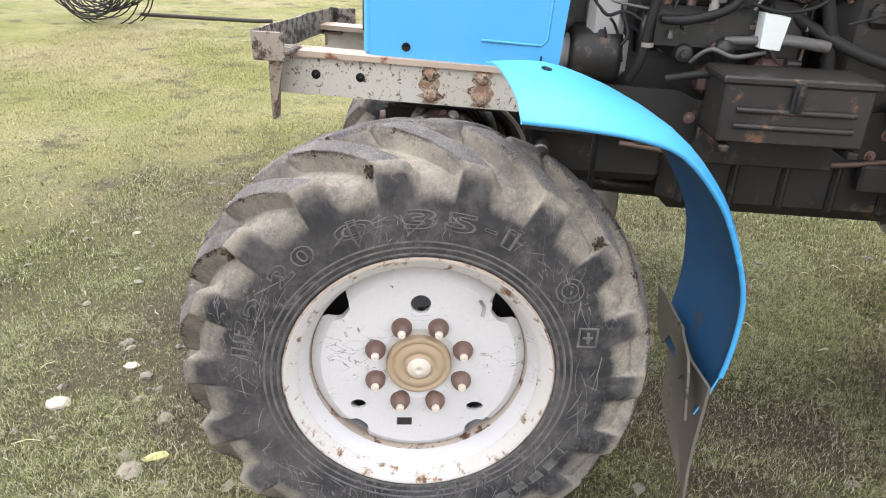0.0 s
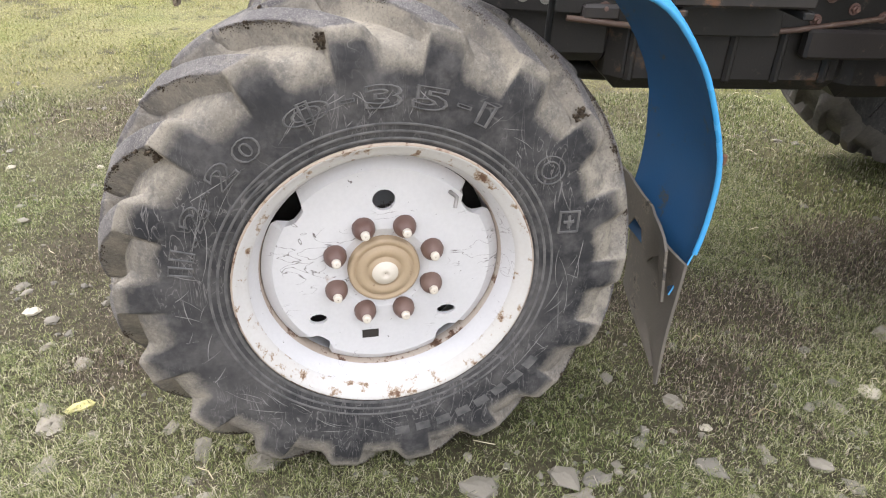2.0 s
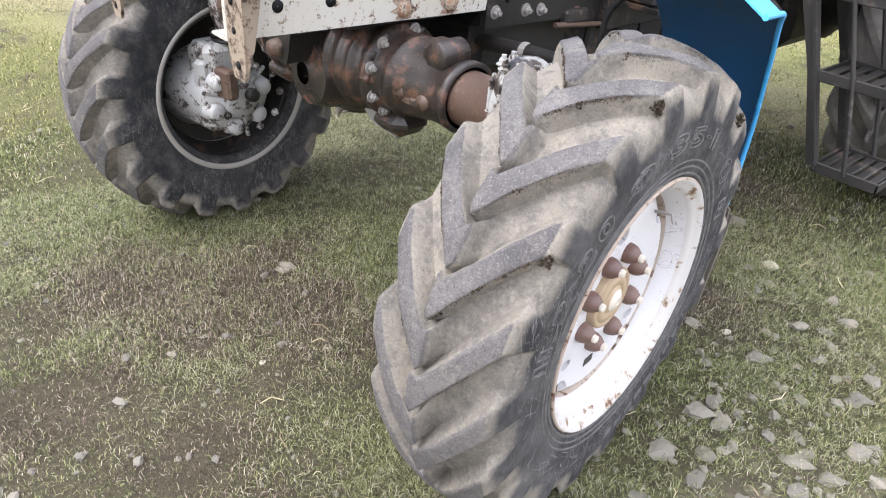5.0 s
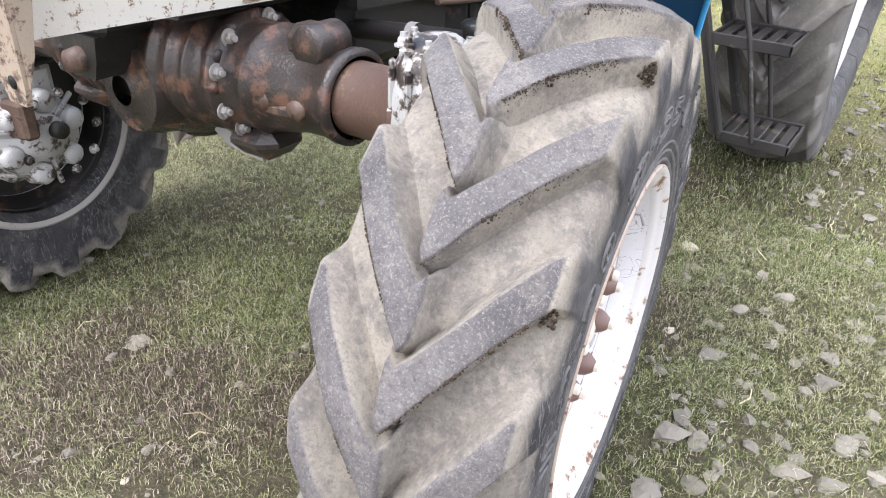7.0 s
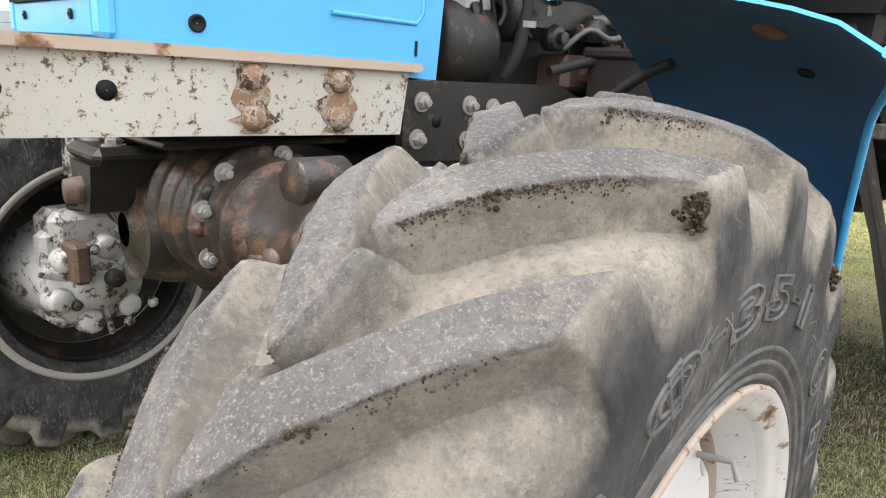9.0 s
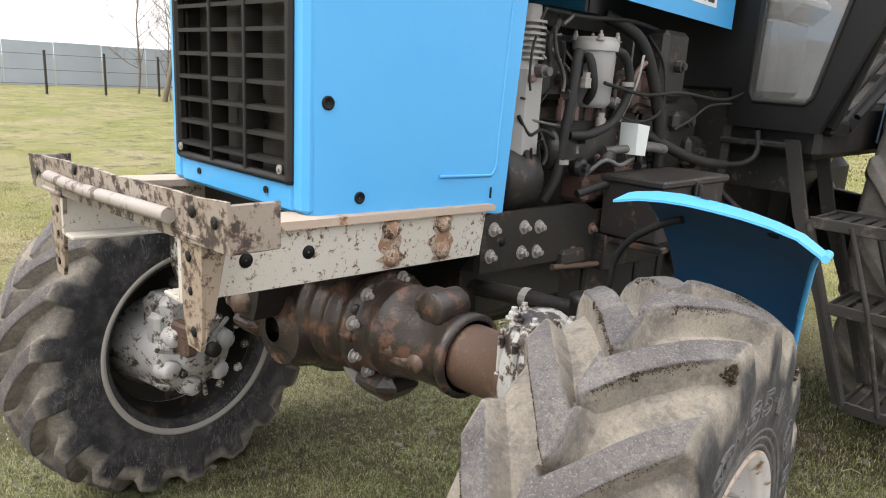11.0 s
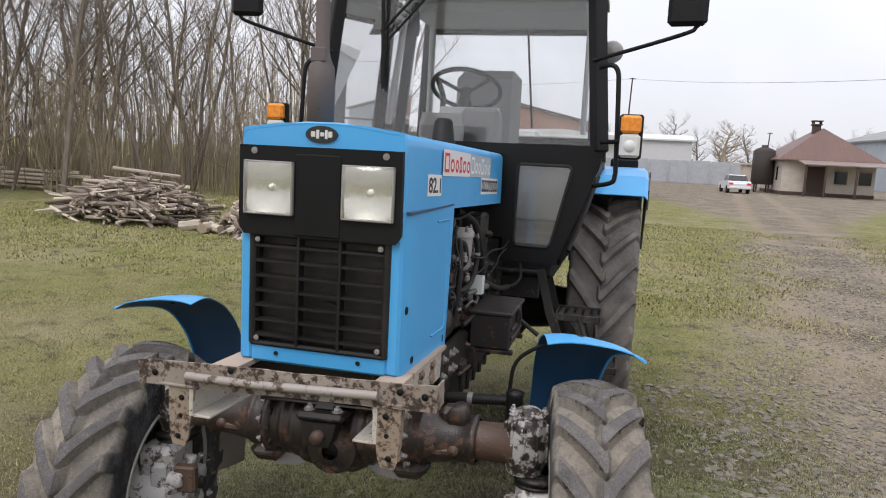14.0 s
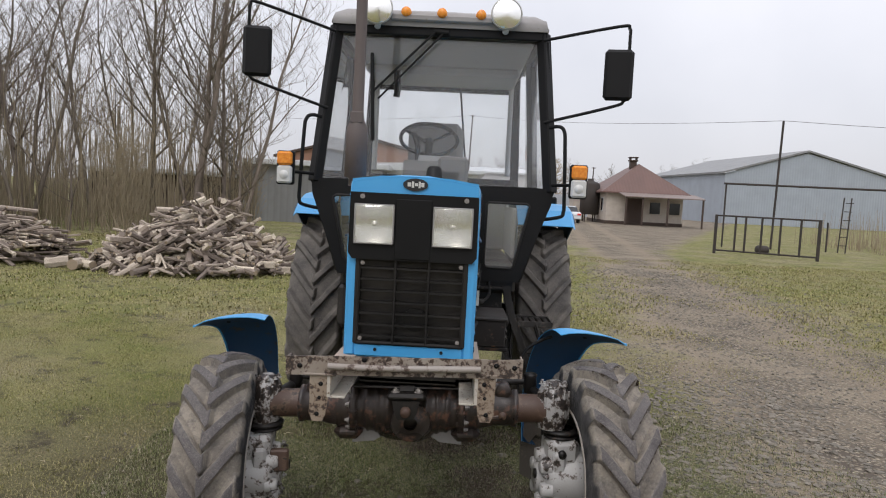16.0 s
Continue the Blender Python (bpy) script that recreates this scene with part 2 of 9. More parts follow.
# tyre rubber: dark carcass with scratches and dust, pale dusty tread
def sidewall_rubber(k):
    """Dark rubber with pale hair scratches and dust; colour and relief."""
    scr = k.noise(5.5, 2, 0.5, (1, 1, 1), 2.0)
    hair = k.ramp(scr, (0.490, 0.0), (0.498, 1.0), (0.502, 1.0), (0.510, 0.0))
    hair = k.math("MULTIPLY", hair, k.ramp(k.noise(5.0, 2), (0.48, 0.0), (0.58, 1.0)))
    scr2 = k.noise(16.0, 2, 0.5, (1, 2.6, 0.7), 1.5)
    hair2 = k.math("MULTIPLY", k.ramp(scr2, (0.485, 0.0), (0.4985, 1.0), (0.5015, 1.0), (0.515, 0.0)), k.ramp(k.noise(3.2, 2), (0.46, 0.0), (0.58, 1.0)))
    c = k.mix(k.ramp(k.noise(4.5, 5, 0.6), (0.3, 0.0), (0.8, 0.85)), (0.021, 0.021, 0.023), (0.088, 0.083, 0.082))
    c = k.mix(k.ramp(k.noise(18, 5, 0.7), (0.45, 0.0), (0.7, 0.6)), c, (0.115, 0.108, 0.105))
    c = k.mix(k.ramp(k.noise(70, 3), (0.4, 0.0), (0.7, 0.35)), c, (0.02, 0.02, 0.022))
    c = k.mix(k.math("MULTIPLY", hair2, 0.42), c, (0.30, 0.28, 0.27))
    c = k.mix(k.math("MULTIPLY", hair, 0.22), c, (0.30, 0.28, 0.27))
    c = k.mix(k.ramp(k.noise(2.2, 5, 0.7), (0.52, 0.0), (0.72, 0.45)), c, (0.16, 0.148, 0.14))
    return c, k.mix(0.5, k.noise(70, 3), scr)


k = Mat("scratched_tyre_sidewall", 0.72, 0, 0.3)
c, relief = sidewall_rubber(k)
k.color(c).bump(relief, 0.25, 0.004)
M_SIDEWALL = k.m
M_SCRATCH = Mat("scored_rubber", 0.85, 0, 0.2).color((0.20, 0.19, 0.185)).m
k = Mat("raised_tyre_lettering", 0.75)
k.color(k.mix(k.ramp(k.noise(40, 3), (0.3, 0.0), (0.7, 1.0)), (0.05, 0.049, 0.05), (0.125, 0.118, 0.114)))
M_LETTER = k.m
# one rubber for the whole front tyre: grainy worn lug tops, dust packed in the grooves, dark skin down the sides
k = Mat("worn_dusty_tyre", 0.88, 0, 0.2)
skin, relief = sidewall_rubber(k)
groove = k.mix(k.ramp(k.noise(6, 6, 0.62), (0.30, 0.0), (0.68, 1.0)), (0.15, 0.135, 0.12), (0.33, 0.292, 0.24))
groove = k.mix(k.ramp(k.noise(22, 6, 0.75), (0.47, 0.0), (0.62, 0.75)), groove, (0.125, 0.115, 0.108))
groove = k.mix(k.ramp(k.noise(90, 5, 0.75), (0.50, 0.0), (0.66, 0.5)), groove, (0.36, 0.322, 0.27))
groove = k.mix(k.ramp(k.noise(240, 4, 0.75), (0.50, 0.0), (0.68, 0.45)), groove, (0.09, 0.08, 0.07))
worn = k.mix(k.ramp(k.noise(7, 6, 0.7), (0.32, 0.0), (0.66, 1.0)), (0.080, 0.073, 0.075), (0.155, 0.142, 0.138))
worn = k.mix(k.ramp(k.noise(26, 6, 0.75), (0.52, 0.0), (0.68, 0.5)), worn, (0.24, 0.215, 0.185))
worn = k.mix(k.ramp(k.noise(120, 5, 0.8), (0.48, 0.0), (0.64, 0.62)), worn, (0.062, 0.056, 0.056))
worn = k.mix(k.ramp(k.noise(330, 4, 0.8), (0.53, 0.0), (0.66, 0.55)), worn, (0.33, 0.31, 0.285))
masks = []
for key, jitter in (("tread_top", 0.9), ("clean_rubber", 0.7)):
    at_ = k.node("ShaderNodeAttribute")
    at_.attribute_name = key
    loose = k.math("MULTIPLY", k.math("SUBTRACT", k.noise(30 if key == "tread_top" else 14, 6, 0.75), 0.5), jitter)
    masks.append(k.ramp(k.math("ADD", at_.outputs["Fac"], loose), (0.32, 0.0), (0.72, 1.0)))
c = k.mix(masks[0], groove, worn)
c = k.mix(masks[1], c, skin)
k.color(c)
grain = k.mix(0.55, k.noise(60, 6, 0.8), k.noise(260, 5, 0.85))
k.bump(k.mix(masks[1], grain, relief), 0.8, 0.007)
M_TYRE = k.m
k = Mat("dark_rear_tyre_tread", 0.82, 0, 0.3)
c = k.mix(k.ramp(k.noise(6, 5, 0.65), (0.35, 0.0), (0.78, 1.0)), (0.075, 0.070, 0.066), (0.20, 0.18, 0.158))
c = k.mix(k.ramp(k.noise(110, 4, 0.7), (0.5, 0.0), (0.75, 0.4)), c, (0.23, 0.205, 0.18))
k.color(c).bump(k.mix(0.5, k.noise(30, 5), k.noise(200, 3)), 0.4, 0.006)
M_REARTREAD = k.m
k = Mat("clinging_soil", 0.95, 0, 0.2)
k.color(k.mix(k.ramp(k.noise(120, 4), (0.35, 0.0), (0.7, 1.0)), (0.028, 0.02, 0.014), (0.095, 0.072, 0.05))).bump(k.noise(160, 4), 0.8, 0.01)
M_SOIL = k.m

k = Mat("clear_glass", 0.03, 0, 0.5)
k.b.inputs["Transmission Weight"].default_value, k.b.inputs["IOR"].default_value = 1.0, 1.02
k.color((0.88, 0.9, 0.9))
M_GLASS = k.m
k = Mat("tinted_cab_glass", 0.06, 0, 0.5)
tr, gl, mx = k.node("ShaderNodeBsdfTransparent"), k.node("ShaderNodeBsdfGlossy"), k.node("ShaderNodeMixShader")
tr.inputs["Color"].default_value = (0.95, 0.96, 0.96, 1)
gl.inputs["Roughness"].default_value = 0.02
fr = k.node("ShaderNodeFresnel")
fr.inputs["IOR"].default_value = 1.75
k.link(fr.outputs[0], mx.inputs[0])
k.link(tr.outputs[0], mx.inputs[1])
k.link(gl.outputs[0], mx.inputs[2])
film = k.node("ShaderNodeMixShader")
dust = k.node("ShaderNodeBsdfDiffuse")
dust.inputs["Color"].default_value = (0.5, 0.49, 0.47, 1)
k.link(k.ramp(k.noise(2.0, 5, 0.6), (0.3, 0.02), (0.75, 0.13)), film.inputs[0])
k.link(mx.outputs[0], film.inputs[1])
k.link(dust.outputs[0], film.inputs[2])
k.link(film.outputs[0], k.t.nodes["Material Output"].inputs["Surface"])
M_PANE = k.m
k = Mat("ribbed_lamp_glass", 0.1, 0, 0.5)
tr, gl, mx = k.node("ShaderNodeBsdfTransparent"), k.node("ShaderNodeBsdfGlossy"), k.node("ShaderNodeMixShader")
tr.inputs["Color"].default_value = (0.93, 0.93, 0.915, 1)
gl.inputs["Roughness"].default_value = 0.12
mx.inputs[0].default_value = 0.10
k.link(tr.outputs[0], mx.inputs[1])
k.link(gl.outputs[0], mx.inputs[2])
film, dust = k.node("ShaderNodeMixShader"), k.node("ShaderNodeBsdfDiffuse")
dust.inputs["Color"].default_value = (0.66, 0.655, 0.62, 1)
k.link(k.ramp(k.noise(25, 4, 0.6), (0.3, 0.05), (0.75, 0.16)), film.inputs[0])
k.link(mx.outputs[0], film.inputs[1])
k.link(dust.outputs[0], film.inputs[2])
k.link(film.outputs[0], k.t.nodes["Material Output"].inputs["Surface"])
M_LENS = k.m
M_REFLECTOR = Mat("lamp_reflector", 0.22, 1.0).color((0.93, 0.92, 0.88)).m
k = Mat("amber_lens", 0.25, 0, 0.5)
k.color(k.mix(k.ramp(k.noise(60, 2), (0.3, 0.0), (0.7, 1.0)), (0.75, 0.22, 0.015), (0.9, 0.33, 0.03)))
k.b.inputs["Transmission Weight"].default_value = 0.15
M_AMBER = k.m
M_CLEARLENS = Mat("milky_lens", 0.3).color((0.55, 0.55, 0.53)).m
M_MIRROR = Mat("mirror_glass", 0.04, 1.0).color((0.8, 0.8, 0.8)).m
M_STICKER = Mat("white_sticker", 0.4).color((0.74, 0.72, 0.73)).m
M_RED = Mat("red_print", 0.45).color((0.62, 0.035, 0.03)).m
M_PALE = Mat("pale_print", 0.45).color((0.80, 0.80, 0.82)).m
M_SILVERSTICKER = Mat("grey_sticker", 0.4).color((0.42, 0.47, 0.52)).m
M_BLACKPRINT = Mat("black_print", 0.45).color((0.012, 0.012, 0.014)).m
M_WHITEBOX = worn_paint("pale_plastic", (0.62, 0.66, 0.64), (0.5, 0.5, 0.47), (0.3, 0.27, 0.22), 0.4, 0.75, 0.05, 20, (0.5, 0.5, 0.46), 0.5)
M_LIME = Mat("lime_paint", 0.4).color((0.52, 0.62, 0.06)).m
M_BLUEHOSE = Mat("violet_blue_sleeve", 0.45).color((0.17, 0.17, 0.42)).m


# ---- mesh building ----
class Mesh:
    """Vertices and faces gathered for one object."""

    def __init__(self):
        self.v, self.f, self.m, self.s, self.a = [], [], [], [], {}

    def add(self, verts, faces, slot=0, smooth=False, at=None):
        n = len(self.v)
        self.v += [tuple(at @ Vector(p)) if at else tuple(p) for p in verts]
        self.f += [tuple(i + n for i in f) for f in faces]
        self.m += [slot] * len(faces)
        self.s += [smooth] * len(faces)
        return self

    def box(self, x0, x1, y0, y1, z0, z1, bevel=0.004, slot=0, at=None):
        b = min(bevel, abs(x1 - x0) / 2.1, abs(y1 - y0) / 2.1, abs(z1 - z0) / 2.1)
        c, h = ((x0 + x1) / 2, (y0 + y1) / 2, (z0 + z1) / 2), (abs(x1 - x0) / 2, abs(y1 - y0) / 2, abs(z1 - z0) / 2)
        vs, key = [], {}
        for sx in (-1, 1):
            for sy in (-1, 1):
                for sz in (-1, 1):
                    s = (sx, sy, sz)
                    for ax in range(3):
                        key[s, ax] = len(vs)
                        vs.append(tuple(c[i] + s[i] * (h[i] - (0 if i == ax else b)) for i in range(3)))
        fs = []
        for ax in range(3):
            u, w = (ax + 1) % 3, (ax + 2) % 3
            for sg in (-1, 1):
                ring = []
                for su, sw in ((-1, -1), (1, -1), (1, 1), (-1, 1)):
                    s = [0, 0, 0]
                    s[ax], s[u], s[w] = sg, su, sw
                    ring.append(key[tuple(s), ax])
                fs.append(ring if sg > 0 else ring[::-1])
            for su in (-1, 1):
                for sw in (-1, 1):
                    a, b2 = [0, 0, 0], [0, 0, 0]
                    a[ax], a[u], a[w] = -1, su, sw
                    b2[ax], b2[u], b2[w] = 1, su, sw
                    ring = [key[tuple(a), u], key[tuple(b2), u], key[tuple(b2), w], key[tuple(a), w]]
                    fs.append(ring if su * sw < 0 else ring[::-1])
        for s in [(a, b2, c2) for a in (-1, 1) for b2 in (-1, 1) for c2 in (-1, 1)]:
            ring = [key[s, 0], key[s, 1], key[s, 2]]
            fs.append(ring if s[0] * s[1] * s[2] > 0 else ring[::-1])
        return self.add(vs, fs, slot, False, at)

    def lathe(self, profile, seg=32, axis="x", centre=(0, 0, 0), slot=0, smooth=True, at=None, slots=None, closed=False):
        """profile: (along, radius) pairs."""
        vs, fs, ms = [], [], []
        for a, r in profile:
            for i in range(seg):
                t = 2 * math.pi * i / seg
                p = {"x": (a, r * math.cos(t), r * math.sin(t)), "y": (r * math.sin(t), a, r * math.cos(t)), "z": (r * math.cos(t), r * math.sin(t), a)}[axis]
                vs.append(tuple(p[j] + centre[j] for j in range(3)))
        rows = len(profile)
        for j in range(rows if closed else rows - 1):
            for i in range(seg):
                n = (i + 1) % seg
                j2 = (j + 1) % rows
                fs.append((j * seg + i, j * seg + n, j2 * seg + n, j2 * seg + i))
                ms.append(slots[j] if slots else slot)
        self.add(vs, fs, slot, smooth, at)
        self.m[-len(ms):] = ms
        return self

    def disc(self, at_, radius, axis="x", seg=24, slot=0, flip=False):
        ring = []
        for i in range(seg):
            t = 2 * math.pi * i / seg
            a, b = radius * math.cos(t), radius * math.sin(t)
            ring.append({"x": (at_[0], at_[1] + a, at_[2] + b), "y": (at_[0] + b, at_[1], at_[2] + a), "z": (at_[0] + a, at_[1] + b, at_[2])}[axis])
        f = list(range(seg))
        return self.add(ring, [f[::-1] if flip else f], slot)

    def tube(self, pts, r, seg=8, slot=0, smooth=True, caps=True):
        """A round bar along points; r is one radius or one for each point."""
        pts = [Vector(p) for p in pts]
        rs = r if isinstance(r, (list, tuple)) else [r] * len(pts)
        vs, fs = [], []
        side = None
        for i, p in enumerate(pts):
            d = (pts[min(i + 1, len(pts) - 1)] - pts[max(i - 1, 0)]).normalized()
            if side is None:
                side = d.orthogonal().normalized()
            side = (side - d * side.dot(d)).normalized()
            up = d.cross(side)
            for k2 in range(seg):
                t = 2 * math.pi * k2 / seg
                vs.append(p + rs[i] * (math.cos(t) * side + math.sin(t) * up))
        for i in range(len(pts) - 1):
            for k2 in range(seg):
                n = (k2 + 1) % seg
                fs.append((i * seg + k2, i * seg + n, (i + 1) * seg + n, (i + 1) * seg + k2))
        self.add(vs, fs, slot, smooth)
        if caps:
            e = (len(pts) - 1) * seg
            self.add(vs[:seg], [tuple(range(seg))[::-1]], slot)
            self.add(vs[e:], [tuple(range(seg))], slot)
        return self

    def prism(self, outline, axis, a0, a1, slot=0, at=None):
        """A flat outline pushed along an axis from a0 to a1. The outline holds the other two coordinates in x, y, z order."""
        def place(p, a):
            return {"x": (a, p[0], p[1]), "y": (p[0], a, p[1]), "z": (p[0], p[1], a)}[axis]
        n = len(outline)
        vs = [place(p, a0) for p in outline] + [place(p, a1) for p in outline]
        fs = [tuple(range(n))[::-1], tuple(range(n, 2 * n))]
        fs += [(i, (i + 1) % n, n + (i + 1) % n, n + i) for i in range(n)]
        return self.add(vs, fs, slot, False, at)

    def sheet(self, grid, thick=0.0, slot=0, smooth=True, under=None):
        """A bent sheet from rows of points, given thickness along its normals."""
        rows, cols = len(grid), len(grid[0])
        P = [[Vector(p) for p in row] for row in grid]
        if thick:
            N = []
            for i in range(rows):
                N.append([])
                for j in range(cols):
                    a = P[min(i + 1, rows - 1)][j] - P[max(i - 1, 0)][j]
                    b = P[i][min(j + 1, cols - 1)] - P[i][max(j - 1, 0)]
                    N[-1].append(a.cross(b).normalized())
        idx = lambda i, j: i * cols + j
        fs = [(idx(i, j), idx(i + 1, j), idx(i + 1, j + 1), idx(i, j + 1)) for i in range(rows - 1) for j in range(cols - 1)]
        self.add([p for row in P for p in row], fs, slot, smooth)
        if thick:
            Q = [[P[i][j] - N[i][j] * thick for j in range(cols)] for i in range(rows)]
            self.add([p for row in Q for p in row], [f[::-1] for f in fs], slot if under is None else under, smooth)
            loop = [(0, j) for j in range(cols)] + [(i, cols - 1) for i in range(1, rows)] + [(rows - 1, j) for j in range(cols - 2, -1, -1)] + [(i, 0) for i in range(rows - 2, 0, -1)]
            n = len(loop)
            vs = [P[i][j] for i, j in loop] + [Q[i][j] for i, j in loop]
            self.add(vs, [(a, (a + 1) % n, n + (a + 1) % n, n + a) for a in range(n)], slot)
        return self

    def data(self, name, mats):
        me = bpy.data.meshes.new(name)
        me.from_pydata(self.v, [], self.f)
        for m in mats:
            me.materials.append(m)
        me.polygons.foreach_set("material_index", self.m)
        me.polygons.foreach_set("use_smooth", self.s)
        for key, values in self.a.items():
            me.attributes.new(key, "FLOAT", "POINT").data.foreach_set("value", values)
        me.update()
        return me


def part(name, mesh, mats, parent=None, label=""):
    """Links a mesh as one object under a thing or a part."""
    mats = mats if isinstance(mats, (list, tuple)) else [mats]
    data = mesh if isinstance(mesh, bpy.types.Mesh) else mesh.data(name, mats)
    ob = new(name, data)
    if parent:
        ob.parent = parent
    return tagged(ob, label)


def mirrored(mesh):
    """The same mesh on the other side of x = 0."""
    out = Mesh()
    out.v = [(-x, y, z) for x, y, z in mesh.v]
    out.f = [f[::-1] for f in mesh.f]
    out.m, out.s = list(mesh.m), list(mesh.s)
    return out


def arc(cx, cy, r, a0, a1, n):
    return [(cx + r * math.cos(radians(a0 + (a1 - a0) * i / n)), cy + r * math.sin(radians(a0 + (a1 - a0) * i / n))) for i in range(n + 1)]


def smooth_line(pts, n=6):
    """A rounded line through points."""
    pts = [Vector(p) for p in pts]
    out = []
    for i in range(len(pts) - 1):
        a, b, c, d = pts[max(i - 1, 0)], pts[i], pts[i + 1], pts[min(i + 2, len(pts) - 1)]
        for s in range(n):
            t = s / n
            out.append(0.5 * (2 * b + (c - a) * t + (2 * a - 5 * b + 4 * c - d) * t * t + (3 * b - a - 3 * c + d) * t ** 3))
    return out + [pts[-1]]


def hexbolt(x, y, z, axis, r=0.012, h=0.012, washer=True):
    """A bolt head with washer, pointing along an axis such as "+x"."""
    m = Mesh()
    ax, sg = axis[1], 1 if axis[0] == "+" else -1
    prof = [(0, r * 1.45), (0.003 * sg, r * 1.45), (0.003 * sg, 0.001)] if washer else []
    if washer:
        m.lathe(prof, 14, ax, (x, y, z), 0, False)
    m.lathe([(0.0, r), (h * sg * 0.8, r), (h * sg, r * 0.8), (h * sg, 0.001)], 6, ax, (x, y, z), 0, False)
    m.lathe([(h * sg, r * 0.55), (h * sg * 1.5, r * 0.55), (h * sg * 1.55, 0.001)], 10, ax, (x, y, z), 0, False)
    return m


def lettering(text, size, depth=0.0008, outline=0.0):
    """Text as a mesh in the x-y plane, filled or as a raised outline."""
    cu = bpy.data.curves.new("lettering", "FONT")
    cu.body, cu.size, cu.extrude, cu.resolution_u, cu.offset = text, size, depth, 3, 0.018
    if outline:
        cu.fill_mode, cu.extrude, cu.bevel_depth, cu.bevel_resolution, cu.offset = "NONE", 0.0, outline, 1, 0.03
    ob = bpy.data.objects.new("lettering", cu)
    me = bpy.data.meshes.new_from_object(ob)
    bpy.data.objects.remove(ob)
    bpy.data.curves.remove(cu)
    return me


def text_mesh(text, width, height, place, outline=0.0):
    """Text stretched to a width and height, each corner put in place by a function of (u, v, w)."""
    me = lettering(text, 1.0, 0.01, outline)
    xs, ys = [v.co.x for v in me.vertices], [v.co.y for v in me.vertices]
    x0, x1, y0, y1 = min(xs), max(xs), min(ys), max(ys)
    out = Mesh()
    out.add([place((v.co.x - x0) / (x1 - x0) * width, (v.co.y - y0) / (y1 - y0) * height, v.co.z) for v in me.vertices], [tuple(p.vertices) for p in me.polygons])
    bpy.data.meshes.remove(me)
    return out


# ---- ground ----
def road_side(x, y):
    """How far inside the gravel track a place lies, in metres: over 0 is gravel."""
    return 2.3 - 0.012 * min(max(y, 0.0), 60.0) - abs(x - (3.4 + 0.128 * y))


k = Mat("grassy_ground", 0.95, 0, 0.15)
sep = k.node("ShaderNodeSeparateXYZ")
k.link(k.co, sep.inputs[0])
off = k.math("SUBTRACT", sep.outputs[0], k.math("ADD", 3.4, k.math("MULTIPLY", sep.outputs[1], 0.128)))
inside = k.math("SUBTRACT", k.math("SUBTRACT", 2.3, k.math("MULTIPLY", k.math("MINIMUM", k.math("MAXIMUM", sep.outputs[1], 0.0), 60.0), 0.012)), k.math("ABSOLUTE", off))
inside = k.math("ADD", inside, k.math("MULTIPLY", k.math("MAXIMUM", k.math("SUBTRACT", sep.outputs[1], 24.0), 0.0), 0.30))
edge = k.math("ADD", inside, k.math("MULTIPLY", k.math("SUBTRACT", k.noise(1.1, 5, 0.65), 0.5), 3.2))
mask = k.ramp(k.math("ADD", k.math("MULTIPLY", edge, 0.35), 0.5), (0.50, 0.0), (0.86, 1.0))
green = k.mix(k.ramp(k.noise(1.3, 5, 0.6), (0.35, 0.0), (0.68, 1.0)), (0.205, 0.225, 0.068), (0.33, 0.305, 0.125))
straw = k.mix(k.ramp(k.noise(0.55, 4), (0.42, 0.0), (0.66, 0.85)), green, (0.38, 0.33, 0.20))
soil = k.mix(k.ramp(k.noise(3.2, 6, 0.7), (0.53, 0.0), (0.66, 0.9)), straw, (0.085, 0.070, 0.058))
fine = k.mix(k.ramp(k.noise(85, 3, 0.7), (0.36, 0.0), (0.66, 0.85)), soil, (0.05, 0.05, 0.024))
peb = k.voronoi(26)
stone = k.mix(k.ramp(peb.outputs["Color"], (0.2, 0.0), (0.9, 1.0)), (0.225, 0.188, 0.142), (0.45, 0.39, 0.298))
stone = k.mix(k.ramp(peb.outputs["Distance"], (0.30, 0.0), (0.58, 1.0)), stone, (0.095, 0.079, 0.063))
stone = k.mix(k.ramp(k.noise(0.9, 4), (0.40, 0.0), (0.66, 0.75)), stone, (0.32, 0.27, 0.20))
# two trodden wheel tracks, browner and finer than the loose stones between them
lane = k.math("ABSOLUTE", k.math("SUBTRACT", k.math("ABSOLUTE", k.math("ADD", off, k.math("MULTIPLY", k.noise(0.35, 2), 0.5))), 0.95))
stone = k.mix(k.ramp(k.math("ADD", lane, k.math("MULTIPLY", k.noise(1.6, 5, 0.7), 0.4)), (0.30, 0.62), (0.70, 0.0)), stone, (0.30, 0.247, 0.18))
stone = k.mix(k.ramp(k.noise(130, 3, 0.7), (0.42, 0.0), (0.7, 0.6)), stone, (0.11, 0.095, 0.08))
# soil between the blades of the near turf, coloured darker for the shade there
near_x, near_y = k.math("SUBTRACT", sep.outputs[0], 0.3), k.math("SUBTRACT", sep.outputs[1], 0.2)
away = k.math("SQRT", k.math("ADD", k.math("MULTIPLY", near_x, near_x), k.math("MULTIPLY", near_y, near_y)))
shaded_soil = k.mix(k.noise(14, 4, 0.7), (0.026, 0.021, 0.015), (0.085, 0.070, 0.050))
fine = k.mix(k.ramp(k.math("MULTIPLY", away, 0.1), (0.14, 0.88), (0.42, 0.0)), fine, shaded_soil)
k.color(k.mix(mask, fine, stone))
